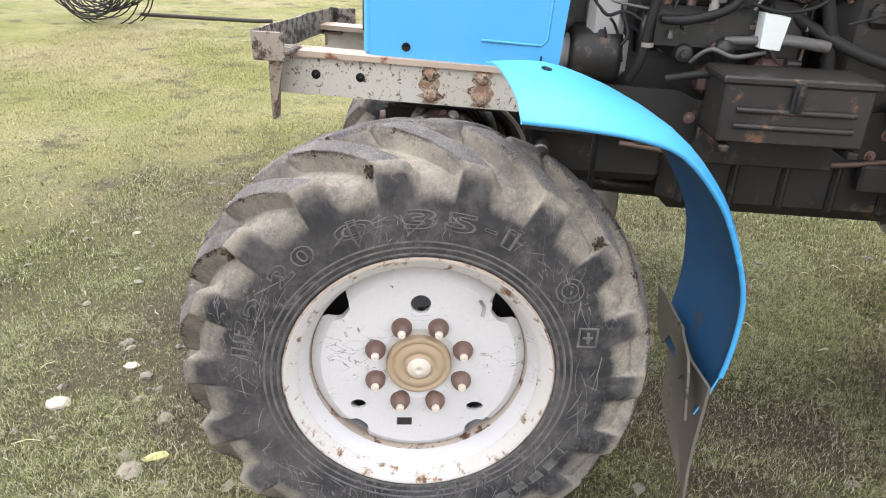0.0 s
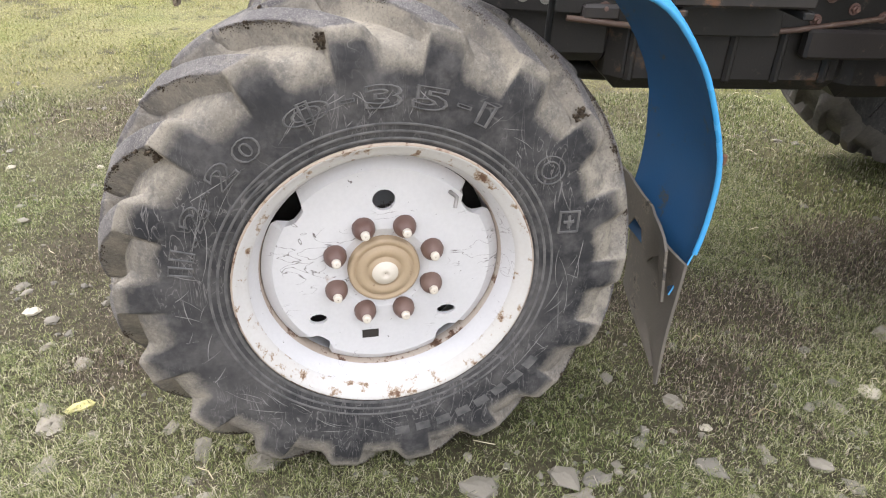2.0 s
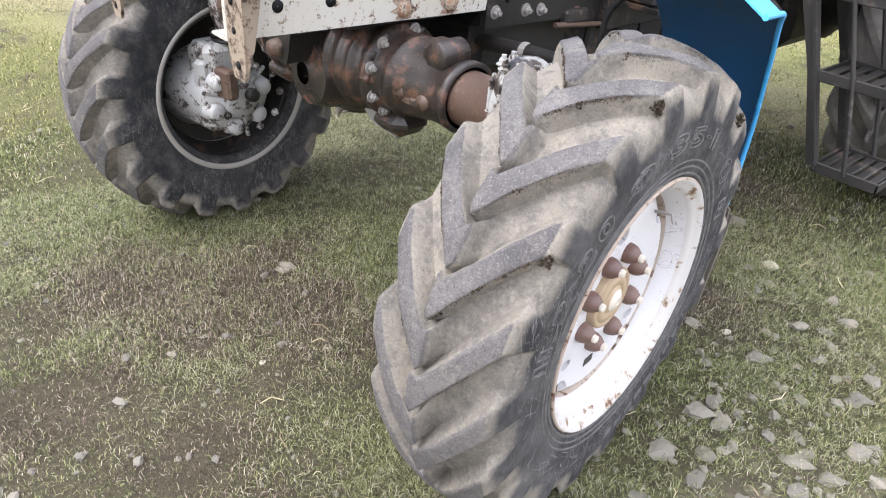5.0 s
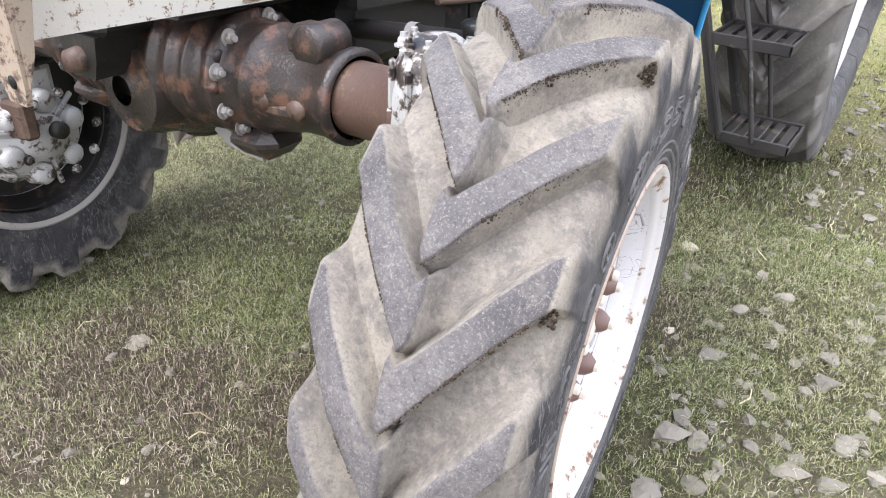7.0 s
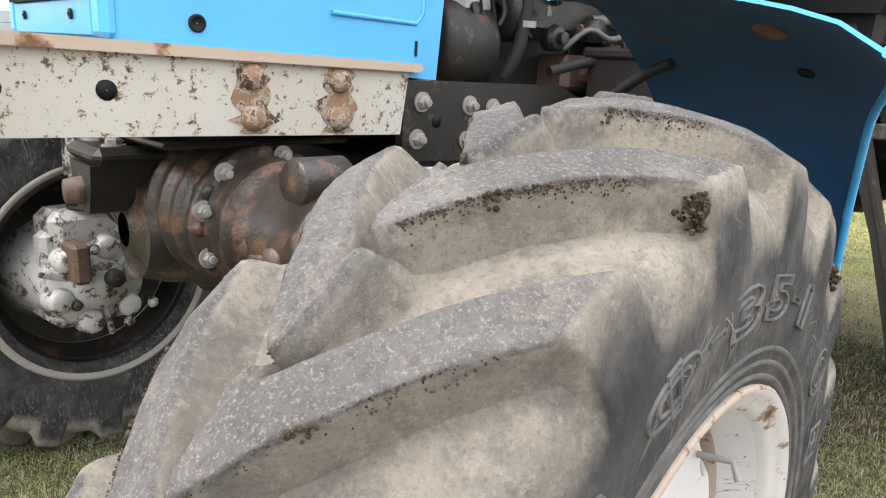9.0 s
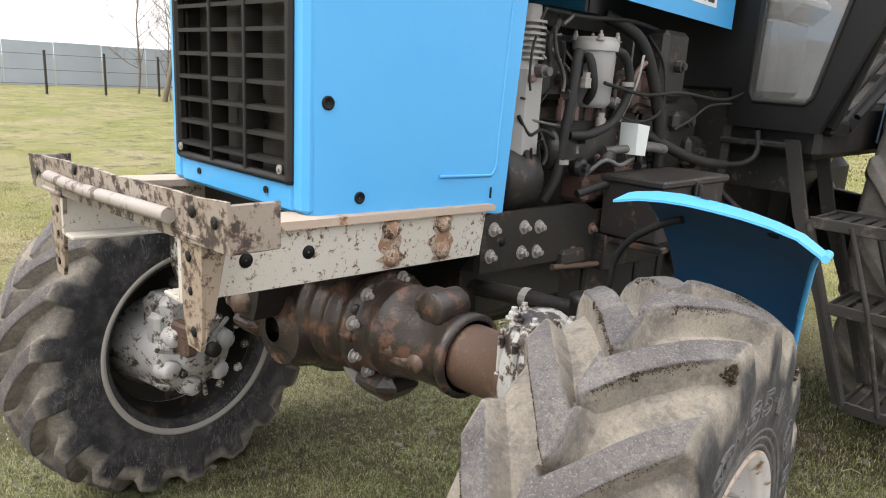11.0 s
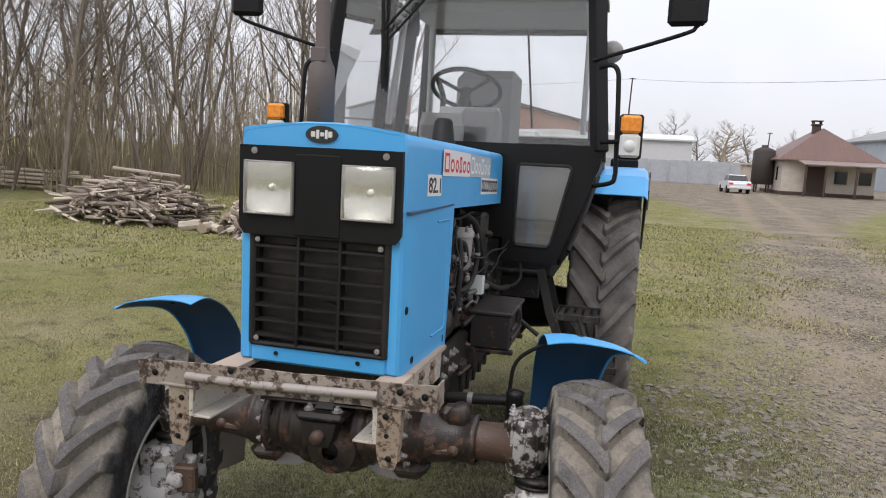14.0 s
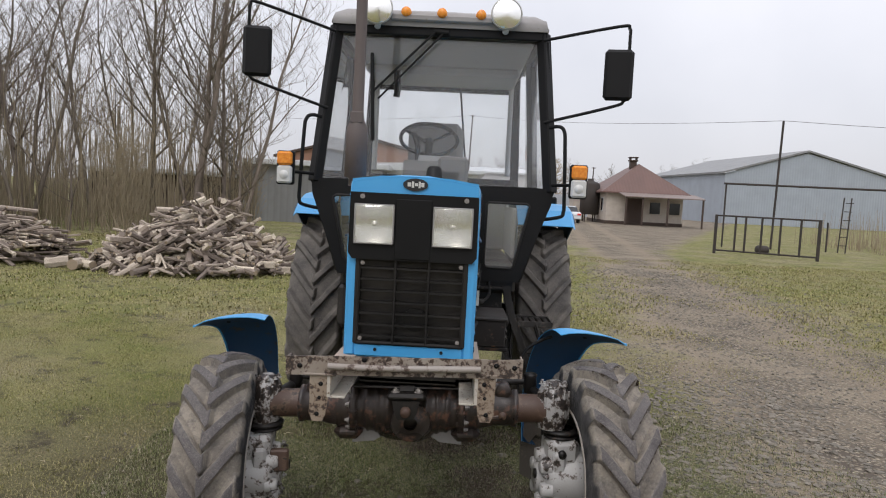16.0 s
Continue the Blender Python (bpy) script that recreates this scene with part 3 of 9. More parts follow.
k.bump(k.mix(mask, k.noise(60, 5, 0.7), k.ramp(peb.outputs["Distance"], (0.0, 1.0), (0.6, 0.0))), 0.8, 0.03)
M_GROUND = k.m


def lump(x, y):
    """The ground's gentle unevenness, flat under the wheels."""
    slope = 0.06 * min(1.25, max(0.0, (0.885 - x) / 1.77))
    return 0.018 * (noise.noise((x * 0.9, y * 0.9, 3.1)) - 0.35) + 0.008 * noise.noise((x * 4.1, y * 4.1, 0.0)) - slope - 0.022 * math.exp(-(((x - 0.88) / 0.16) ** 2 + ((y + 0.03) / 0.22) ** 2))


def ground_lines(lo, hi, near0, near1, step):
    out, v, s = [], near0, step
    while v > lo:
        v -= s
        s *= 1.35
        out.insert(0, max(v, lo))
    n = int((near1 - near0) / step)
    out += [near0 + i * step for i in range(n + 1)]
    v, s = out[-1], step
    while v < hi:
        v += s
        s *= 1.35
        out.append(min(v, hi))
    return out


gx, gy = ground_lines(-900, 900, -4, 7, 0.08), ground_lines(-900, 1200, -4, 9, 0.08)
gm = Mesh()
gm.add([(x, y, lump(x, y)) for x in gx for y in gy],
       [(i * len(gy) + j, (i + 1) * len(gy) + j, (i + 1) * len(gy) + j + 1, i * len(gy) + j + 1) for i in range(len(gx) - 1) for j in range(len(gy) - 1)], 0, True)
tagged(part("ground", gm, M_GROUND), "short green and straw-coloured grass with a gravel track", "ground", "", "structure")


# ---- tractor ----
tractor = tagged(new("tractor"), "old blue farm tractor with black cab and dusty tyres", "tractor")


def axle_drop(x):
    """The front axle hangs lower towards the tractor's right."""
    return 0.032 * (x - 0.885)


WHEEL_F, WHEEL_R = (0.897, -0.0225, 0.4825), (0.82, 2.45, 0.755)
STEER = 7.5


def tyre_mesh(R, W, rim, lug_h, n, sweep, lug_w=0.05, crown=0.03, first=0.0, nose=-0.07):
    """An agricultural tyre round the x axis: a carcass, and two rows of slanting lugs that grow out of it.

    Each lug has a steep front wall and a back that runs out softly into the groove."""
    h, base = W / 2, R - lug_h
    shares = (0.0, 0.03, 0.06, 0.09, 0.13, 0.18, 0.24, 0.31, 0.38, 0.46, 0.54, 0.62, 0.70, 0.78, 0.85, 0.90, 0.94, 0.97, 1.0)
    wall = rim + (base - rim) * 0.52
    low_end, top_end = base - crown * 0.66, R - crown * 1.02
    # columns from the middle outwards: floor x, floor r, top x, top r, share, clean on the floor, clean on the lug
    half_rows = [(h * 0.86 * u, base - crown * 0.66 * u ** 2.2, h * 0.92 * u, R - crown * 1.02 * u ** 2, u, 0.0, 0.0) for u in shares]
    for fx, ff, tx, tf, c0, c1 in ((0.91, 0.915, 0.945, 0.925, 0.10, 0.30), (0.95, 0.785, 0.972, 0.79, 0.24, 0.62), (0.978, 0.60, 0.996, 0.612, 0.42, 0.82), (0.992, 0.41, 1.007, 0.437, 0.66, 0.9), (0.998, 0.21, 1.003, 0.236, 0.88, 1.0)):
        half_rows.append((h * fx, wall + (low_end - wall) * ff, h * tx, wall + (top_end - wall) * tf, 1.0 + (1 - ff) * 0.2, c0, c1))
    for fx, r in ((1.0, wall), (0.985, rim + (base - rim) * 0.30), (0.95, rim + (base - rim) * 0.17), (0.91, rim + 0.018), (0.72, rim)):
        half_rows.append((h * fx, r, h * fx, r, 2.0, 1.0, 1.0))
    columns = [(-fx, fr, -tx, tr, u, c0, c1) for fx, fr, tx, tr, u, c0, c1 in half_rows[:0:-1]] + half_rows
    pitch = 2 * math.pi * R / n
    fore = 0.011

    def half_width(u):
        u = min(u, 1.16)
        return lug_w * 0.5 * (0.97 + 0.24 * max(0.0, 1 - max(u, 0.0) / 0.30) ** 0.7 + 0.09 * max(0.0, min(u, 1.0) - 0.5) - 1.6 * max(0.0, u - 1.0))

    def back_slope(u):
        return 0.015 + 0.019 * min(1.0, max(0.0, (u - 0.12) / 0.40))

    def layout(u):
        w, aft = half_width(u), back_slope(u)
        own = [-w - fore, -w - fore * 0.66, -w - fore * 0.36, -w - fore * 0.14, -w, -w + 0.0035, -w * 0.5, 0.0, w * 0.5, w - 0.010, w - 0.003, w + aft * 0.12, w + aft * 0.30, w + aft * 0.58, w + aft]
        gap = pitch - (own[-1] - own[0])
        return own + [own[-1] + gap * (q + 1) / 16 for q in range(15)]

    def lug_height(u, d, along, seed):
        """How far up the lug, at an arc distance d from its centre line."""
        w, aft = half_width(u), back_slope(u)
        d += 0.0022 * noise.noise((along * 30, seed * 1.7, 3.0)) + 0.0012 * noise.noise((along * 110, seed * 2.3, 6.0))
        front, back = (d + w + fore) / fore, (w + aft - d) / (aft + 0.005)
        tip = (along + 0.009) / 0.010
        if min(front, back, tip) <= 0:
            return 0.0
        f = 1.0 if front >= 1 else front ** 1.25
        b = 1.0 if back >= 1 else back * back * (3 - 2 * back)
        t = 1.0 if tip >= 1 else tip ** 1.3
        corner = math.hypot(max(0.0, 1.8 - front), max(0.0, 1.8 - tip))
        return min(f, b, t, max(0.0, 1 - max(0.0, corner - 0.85)))

    rows = []
    span = 1 - nose
    for j, (fx, fr, tx, tr, share, c0, c1) in enumerate(columns):
        sg = 1 if tx >= 0 else -1
        u_near = (share - nose) / span if share <= 1 else share
        shear = sweep * min(u_near, 1.0) ** 1.10
        blend = min(1.0, max(0.0, (tx / h + 0.12) / 0.24))
        blend = blend * blend * (3 - 2 * blend)
        a_plan, b_plan = layout(u_near), layout(u_near)
        b_plan = [v - pitch / 2 for v in b_plan[15:]] + [v + pitch / 2 for v in b_plan[:15]]
        offsets = [a + (b - a) * (1 - blend) for a, b in zip(a_plan, b_plan)]
        row = []
        for i in range(n):
            for d0 in offsets:
                arc_d = i * pitch + d0
                best = (0.0, 0)
                for side in (1, -1):
                    along = side * tx - nose * h
                    if along < -0.012:
                        continue
                    u = along / (h * span) if share <= 1 else share
                    q = round((arc_d - (0 if side > 0 else pitch / 2)) / pitch)
                    d = arc_d - (0 if side > 0 else pitch / 2) - q * pitch
                    key = (q % n) * 2 + (1 if side < 0 else 0)
                    f = lug_height(u, d, along, key)
                    if share >= 2:
                        f = 0.0
                    if f > best[0]:
                        best = (f, key)
                f = best[0]
                a = radians(first + shear) + arc_d / R
                r_ = fr + (tr - fr) * f
                x = fx + (tx - fx) * f
                if 0 < share < 2:
                    lump_ = 0.0024 * noise.noise((x * 26, arc_d * 26, 7.0)) + 0.0012 * noise.noise((x * 90, arc_d * 90, 2.0)) + f * 0.003 * noise.noise((best[1] * 1.9, 0.5, 4.0))
                    r_ += lump_
                top = max(0.0, min(1.0, (f - 0.80) / 0.18)) * (1.0 if share <= 0.94 else max(0.0, 1 - (share - 0.94) / 0.07))
                row.append(((x, -r_ * math.cos(a), r_ * math.sin(a)), f, best[1], top, c0 + (c1 - c0) * min(1.0, f * 1.3)))
        rows.append(row)
    ring = len(rows[0])
    pieces = {}
    for j in range(len(rows) - 1):
        for i in range(ring):
            quad = ((j, i), (j, (i + 1) % ring), (j + 1, (i + 1) % ring), (j + 1, i))
            crest = max((rows[p][q] for p, q in quad), key=lambda v: v[1])
            mesh, seen = pieces.setdefault(crest[2] if crest[1] > 0.05 else -1, (Mesh(), {}))
            face = []
            for p, q in quad:
                if (p, q) not in seen:
                    seen[p, q] = len(mesh.v)
                    mesh.v.append(rows[p][q][0])
                    mesh.a.setdefault("tread_top", []).append(rows[p][q][3])
                    mesh.a.setdefault("clean_rubber", []).append(rows[p][q][4])
                face.append(seen[p, q])
            mesh.f.append(tuple(face)[::-1])
            mesh.m.append(0 if columns[j][4] > 1.15 and columns[j + 1][4] > 1.15 else 1)
            mesh.s.append(True)
    carcass = pieces.pop(-1)[0]
    return carcass, [mesh for mesh, seen in pieces.values()]


def bend_text(text, r, mid, height, span, x, outward=1, upright=True):
    """Raised letters round a sidewall: mid and span in degrees from the front over the top."""
    def place(u, v, w):
        a = radians(mid - span / 2 + u)
        rr = r + (v - height / 2)
        if not upright:
            a = radians(mid + span / 2 - u)
            rr = r - (v - height / 2)
        return (x + outward * w * 0.09, -rr * math.cos(a), rr * math.sin(a))
    return text_mesh(text, span, height, place, 0.024)


def front_wheel(side):
    """One front wheel: rim, disc, hub cap, nuts and tyre; side is 1 for the tractor's left."""
    at = Matrix.Translation((WHEEL_F[0] if side > 0 else -0.865, WHEEL_F[1] if side > 0 else -0.045, WHEEL_F[2] + axle_drop(side * WHEEL_F[0]))) @ Euler((0, radians(0.4 * side), radians(STEER if side > 0 else STEER - 0.8))).to_matrix().to_4x4() @ Matrix.Diagonal((side, 1, 1, 1))
    wheel = new("front_wheel")
    wheel.parent = tractor
    tagged(wheel, "front wheel with a pale silver rim and dusty ribbed tyre")

    def fix(name, m, mats, label=""):
        out = Mesh()
        out.v = [tuple(at @ Vector(p)) for p in m.v]
        out.f = [f[::-1] for f in m.f] if side < 0 else m.f
        out.m, out.s, out.a = m.m, m.s, m.a
        return part(name, out, mats, wheel, label)

    carcass, lugs = tyre_mesh(0.526, 0.286, 0.262, 0.046, 18, 20.5, 0.062, 0.036, 1.2)
    for piece in [carcass] + lugs:
        piece.v = [(x - 0.030, y, z) for x, y, z in piece.v]
    fix("tyre", carcass, [M_TYRE, M_TYRE], "black tyre, dusty tread, scratched sidewall")
    for lug in lugs:
        fix("tread_lug", lug, [M_TYRE, M_TYRE])
    rim = Mesh()
    xo = 0.111
    rim.lathe([(-0.11, 0.256), (-0.150, 0.302), (-0.168, 0.303), (-0.172, 0.294), (-0.152, 0.276), (-0.085, 0.248), (-0.05, 0.232), (0.020, 0.236), (0.045, 0.241), (0.066, 0.249), (0.084, 0.2585), (xo - 0.020, 0.2605), (xo - 0.015, 0.268), (xo - 0.009, 0.279), (xo - 0.001, 0.286), (xo - 0.004, 0.290), (xo - 0.016, 0.288), (xo - 0.024, 0.276), (0.07, 0.266), (0.03, 0.252), (-0.05, 0.246), (-0.09, 0.262), (-0.11, 0.262)], 72, "x", (0, 0, 0), 0, True)
    rim.m = []
    # slot 2: rust on the flange edge, painted shadow ring at the disc outline
    for f in rim.f:
        deep = sum(rim.v[i][0] for i in f) / len(f)
        wide = math.hypot(sum(rim.v[i][1] for i in f) / len(f), sum(rim.v[i][2] for i in f) / len(f))
        # slot 3: inner barrel coloured black for the shade and dirt inside the rim
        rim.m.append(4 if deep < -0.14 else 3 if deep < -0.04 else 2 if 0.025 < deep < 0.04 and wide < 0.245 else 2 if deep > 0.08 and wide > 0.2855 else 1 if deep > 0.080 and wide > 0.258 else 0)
    fix("rim", rim, [M_RIM, M_RIMEDGE, M_RIMRUSTSHADE, M_FRAME, M_RIMDARK], "pale silver rim with rust-stained flange")
    # disc with its outline notched between four mounting lobes, and holes cut through
    disc = Mesh()
    holes = [(90, 0.152, 0.0225, 0.0225), (221, 0.172, 0.020, 0.0125), (-39, 0.172, 0.018, 0.0125)]
    seg, px = 144, 0.047
    rr_ = []
    for i in range(seg):
        a = 360 * i / seg
        d = min(abs((a - c0 + 180) % 360 - 180) for c0 in (38, 142, 232, 308))
        notch = 0.034 * max(0.0, 1 - (d / 8.5) ** 4)
        rr_.append(0.2365 - notch)
    radii = [0.06, 0.09, 0.115, 0.13, 0.14, 0.15, 0.158, 0.166, 0.174, 0.182, 0.19, 0.2, 0.215]
    rows = []
    for q, r0 in enumerate(radii + [None]):
        row = []
        for i in range(seg):
            t = 2 * math.pi * i / seg
            r = min(r0, rr_[i] - 0.002) if r0 else rr_[i]
            xx = px - (0.012 if r0 and r0 < 0.07 else 0.0) - (0.016 if r0 is None else 0.0)
            row.append((xx, -r * math.cos(t), r * math.sin(t)))
        rows.append(row)
    fs = []
    for j in range(len(rows) - 1):
        for i in range(seg):
            n = (i + 1) % seg
            mid = [sum(rows[a][b][c] for a, b in ((j, i), (j, n), (j + 1, n), (j + 1, i))) / 4 for c in range(3)]
            inside = False
            for ang, hr, ha, hb in holes:
                cy, cz = -hr * math.cos(radians(ang)), hr * math.sin(radians(ang))
                if ((mid[1] - cy) / ha) ** 2 + ((mid[2] - cz) / hb) ** 2 < 1.3:
                    inside = True
            if not inside:
                fs.append((j * seg + i, (j + 1) * seg + i, (j + 1) * seg + n, j * seg + n))
    disc.add([p for row in rows for p in row], fs, 0, False)
    fix("wheel_disc", disc, M_RIM, "pale silver wheel disc with cut holes")
    # black disc added to give the shade seen through the holes
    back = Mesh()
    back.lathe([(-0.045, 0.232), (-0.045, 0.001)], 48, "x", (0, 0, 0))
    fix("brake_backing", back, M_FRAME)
    for ang, hr, ha, hb in holes:
        cy, cz = -hr * math.cos(radians(ang)), hr * math.sin(radians(ang))
        collar = Mesh()
        vs, f2 = [], []
        for i in range(24):
            t = 2 * math.pi * i / 24
            for xx, s in ((px + 0.001, 1.42), (px + 0.001, 0.97), (px - 0.008, 0.97)):
                vs.append((xx, cy + s * ha * math.cos(t), cz + s * hb * math.sin(t)))
        for i in range(24):
            n = (i + 1) % 24
            f2 += [(i * 3, i * 3 + 1, n * 3 + 1, n * 3), (i * 3 + 1, i * 3 + 2, n * 3 + 2, n * 3 + 1)]
        collar.add(vs, f2, 0, False)
        fix("disc_hole_rim", collar, M_RIM)
    cap = Mesh()
    cap.lathe([(px - 0.02, 0.073), (px + 0.006, 0.071), (px + 0.010, 0.068), (px + 0.010, 0.061), (px + 0.007, 0.059), (px + 0.007, 0.056), (px + 0.012, 0.053), (px + 0.013, 0.037), (px + 0.010, 0.035), (px + 0.011, 0.032), (px + 0.017, 0.026)], 40, "x")
    fix("hub_cap", cap, M_HUB, "tan stained hub cap with raised rings")
    cone = Mesh()
    cone.lathe([(px + 0.016, 0.0265), (px + 0.019, 0.022), (px + 0.024, 0.012), (px + 0.025, 0.006), (px + 0.020, 0.004), (px + 0.020, 0.001)], 28, "x")
    fix("hub_centre", cone, M_HUBPALE, "pale worn hub centre")
    for i in range(8):
        a = radians(22.5 + 45 * i)
        y, z = -0.103 * math.cos(a), 0.103 * math.sin(a)
        nut = Mesh()
        nut.lathe([(px - 0.004, 0.0225), (px + 0.010, 0.0220), (px + 0.019, 0.0185), (px + 0.027, 0.0125), (px + 0.030, 0.009)], 20, "x", (0, y, z))
        stud = Mesh()
        stud.lathe([(px + 0.028, 0.0090), (px + 0.037, 0.0085), (px + 0.039, 0.006), (px + 0.039, 0.001)], 12, "x", (0, y, z), 0, False)
        fix("stud", stud, M_HUBPALE)
        fix("wheel_nut", nut, M_NUT)
    valve = Mesh()
    valve.tube([(0.05, -0.205 * math.cos(radians(128)), 0.205 * math.sin(radians(128))), (0.085, -0.212 * math.cos(radians(128)), 0.212 * math.sin(radians(128))), (0.095, -0.196 * math.cos(radians(130)), 0.196 * math.sin(radians(130)))], 0.004, 8)
    fix("valve_stem", valve, M_BOLT)
    if side > 0:
        plate = Mesh()
        plate.box(px + 0.0005, px + 0.002, -0.046, -0.012, -0.166, -0.146, 0.0005)
        fix("stamped_mark", plate, M_BOX, "small dark stamped square")
        for text, mid, span, r, hgt, up in (("11.2-20", 32, 46, 0.374, 0.042, True), ("Ф-35-1", 90.5, 56, 0.374, 0.042, True)):
            shares = [0.42 if ch in "1-." else 1.0 if ch != "Ф" else 1.25 for ch in text]
            total, at_ = sum(shares) + 0.22 * (len(text) - 1), 0.0
            for ch, share in zip(text, shares):
                wide = span * share / total
                tall = {"-": 0.16, ".": 0.18}.get(ch, 1.0) * hgt
                rr = r if ch != "." else r - hgt * 0.41
                fix("raised_letter", bend_text(ch, rr, mid - span / 2 + at_ + wide / 2, tall, wide, 0.1133, 1, up), M_LETTER)
                at_ += wide + span * 0.22 / total
        for i in range(8):
            a0, a1 = radians(-92 - 7 * i), radians(-96.8 - 7 * i)
            bar = Mesh()
            bar.sheet([[(0.1136, -rr * math.cos(a0 + (a1 - a0) * k / 3), rr * math.sin(a0 + (a1 - a0) * k / 3)) for rr in (0.391, 0.369)] for k in range(4)], 0.0012, 0, True)
            fix("raised_bar", bar, M_LETTER)
        ring = Mesh()
        ca_, cb_ = -0.372 * math.cos(radians(143)), 0.372 * math.sin(radians(143))
        for r0 in (0.028, 0.017):
            ring.tube([(0.1125, ca_ + r0 * math.cos(q * math.pi / 12), cb_ + r0 * math.sin(q * math.pi / 12)) for q in range(25)], 0.0018, 6, 0, True, False)
        fix("raised_ring", ring, M_LETTER)
        mark = Mesh()
        ca_, cb_ = -0.366 * math.cos(radians(162)), 0.366 * math.sin(radians(162))
        for da, db, wa, wb in ((0, 0.022, 0.020, 0.0025), (0, -0.022, 0.020, 0.0025), (0.019, 0, 0.0025, 0.024), (-0.019, 0, 0.0025, 0.024), (0, 0, 0.003, 0.014), (0, 0, 0.011, 0.003)):
            mark.box(0.1105, 0.1142, ca_ + da - wa, ca_ + da + wa, cb_ + db - wb, cb_ + db + wb, 0.001)
        fix("raised_mark", mark, M_LETTER)
        for r0 in (0.298, 0.312, 0.326):
            ridge = Mesh()
            ridge.lathe([(0.104 + (r0 - 0.298) * 0.16, r0 - 0.004), (0.1085 + (r0 - 0.298) * 0.16, r0), (0.105 + (r0 - 0.298) * 0.16, r0 + 0.004)], 96, "x")
            fix("sidewall_ridge", ridge, M_LETTER)
        # straight pale scratches scored into the sidewall
        rng = random.Random(4)
        scratch = Mesh()
        for i in range(290):
            a0 = rng.uniform(0, 360)
            rr = rng.uniform(0.335, 0.448)
            tilt = rng.gauss(0.9, 0.5) * rng.choice((-1, 1))
            ln, wd = rng.uniform(0.008, 0.055) * (1.7 if 10 < a0 < 70 or 150 < a0 < 220 else 0.8), rng.uniform(0.0003, 0.0010)
            y, z = -rr * math.cos(radians(a0)), rr * math.sin(radians(a0))
            ry, rz = -math.cos(radians(a0)), math.sin(radians(a0))
            ty, tz = -rz, ry
            dy, dz = ry * math.cos(tilt) + ty * math.sin(tilt), rz * math.cos(tilt) + tz * math.sin(tilt)
            if not 0.33 < math.hypot(y + dy * ln, z + dz * ln) < 0.424 or not 0.33 < math.hypot(y - dy * ln, z - dz * ln) < 0.424:
                continue
            bow = rng.uniform(-0.15, 0.15) * ln

            def skin(q, w):
                yy, zz = y + dy * q - dz * (w + bow * (1 - (q / ln) ** 2)), z + dz * q + dy * (w + bow * (1 - (q / ln) ** 2))
                r_ = math.hypot(yy, zz)
                hx = 0.143 * (0.985 + 0.015 * (r_ - 0.328) / 0.048 if r_ < 0.376 else 1.0 - 0.025 * (r_ - 0.376) / 0.049)
                return (hx - 0.030 + 0.0008, yy, zz)
            n0 = [skin(-ln + 2 * ln * q / 5, w) for q in range(6) for w in (-wd * (1 - abs(q / 2.5 - 1)) - 0.0001, wd * (1 - abs(q / 2.5 - 1)) + 0.0001)]
            scratch.add(n0, [(2 * q, 2 * q + 1, 2 * q + 3, 2 * q + 2) for q in range(5)], 0, False)
        tagged(fix("scratch_mark", scratch, M_SCRATCH), "fine pale scratches in the rubber", "", "", "stuff")
        dirt = Mesh()
        for i in range(18):
            for sd in (-1, 1):
                start, stop = rng.uniform(0.0, 0.5), rng.uniform(0.6, 1.0)
                for q in range(int(520 * (stop - start) * rng.uniform(0.2, 1.0))):
                    u = rng.uniform(start, stop)
                    share = -0.07 + 1.07 * u
                    x = sd * 0.143 * 0.92 * share - 0.030
                    wide = 0.031 * (0.97 + 0.24 * max(0.0, 1 - u / 0.30) ** 0.7 + 0.09 * max(0.0, u - 0.5))
                    down = abs(rng.gauss(0.0, 0.16))
                    t = radians(1.2 + 20.0 * (i + (0.5 if sd < 0 else 0)) + 20.5 * u ** 1.10) - (wide + 0.011 * min(down, 1.0)) / 0.526
                    rr = 0.526 - 0.0367 * share ** 2 - 0.001 - 0.04 * min(down, 1.0) ** 1.25
                    s = rng.uniform(0.0005, 0.0014) * (1.7 if noise.noise((i * 3.0, u * 9, sd)) > 0.25 else 0.8)
                    dirt.lathe([(-s, 0.0003), (-s * 0.3, s), (s * 0.5, s * 0.8), (s, 0.0003)], 5, rng.choice("xyz"), (x, -rr * math.cos(t), rr * math.sin(t)), 0, False)
        tagged(fix("clinging_dirt", dirt, M_SOIL), "crumbs of soil along the tread", "", "", "stuff")
        for ang in (78.5, 38.5, 138.5):
            clod = Mesh()
            for _ in range(150):
                t = radians(ang + rng.triangular(-2.8, 0.4, -0.8))
                rr = 0.482 + rng.uniform(-0.022, 0.004)
                x = 0.097 + rng.uniform(-0.022, 0.006)
                s = rng.uniform(0.0012, 0.0034)
                clod.lathe([(-s, 0.001), (-s * 0.5, s * 0.9), (s * 0.6, s * 0.8), (s, 0.001)], 6, rng.choice("xyz"), (x, -rr * math.cos(t), rr * math.sin(t)), 0, False)
            fix("clod", clod, M_SOIL, "lump of soil stuck on the tread")
    return wheel


front_wheel(1)
front_wheel(-1)


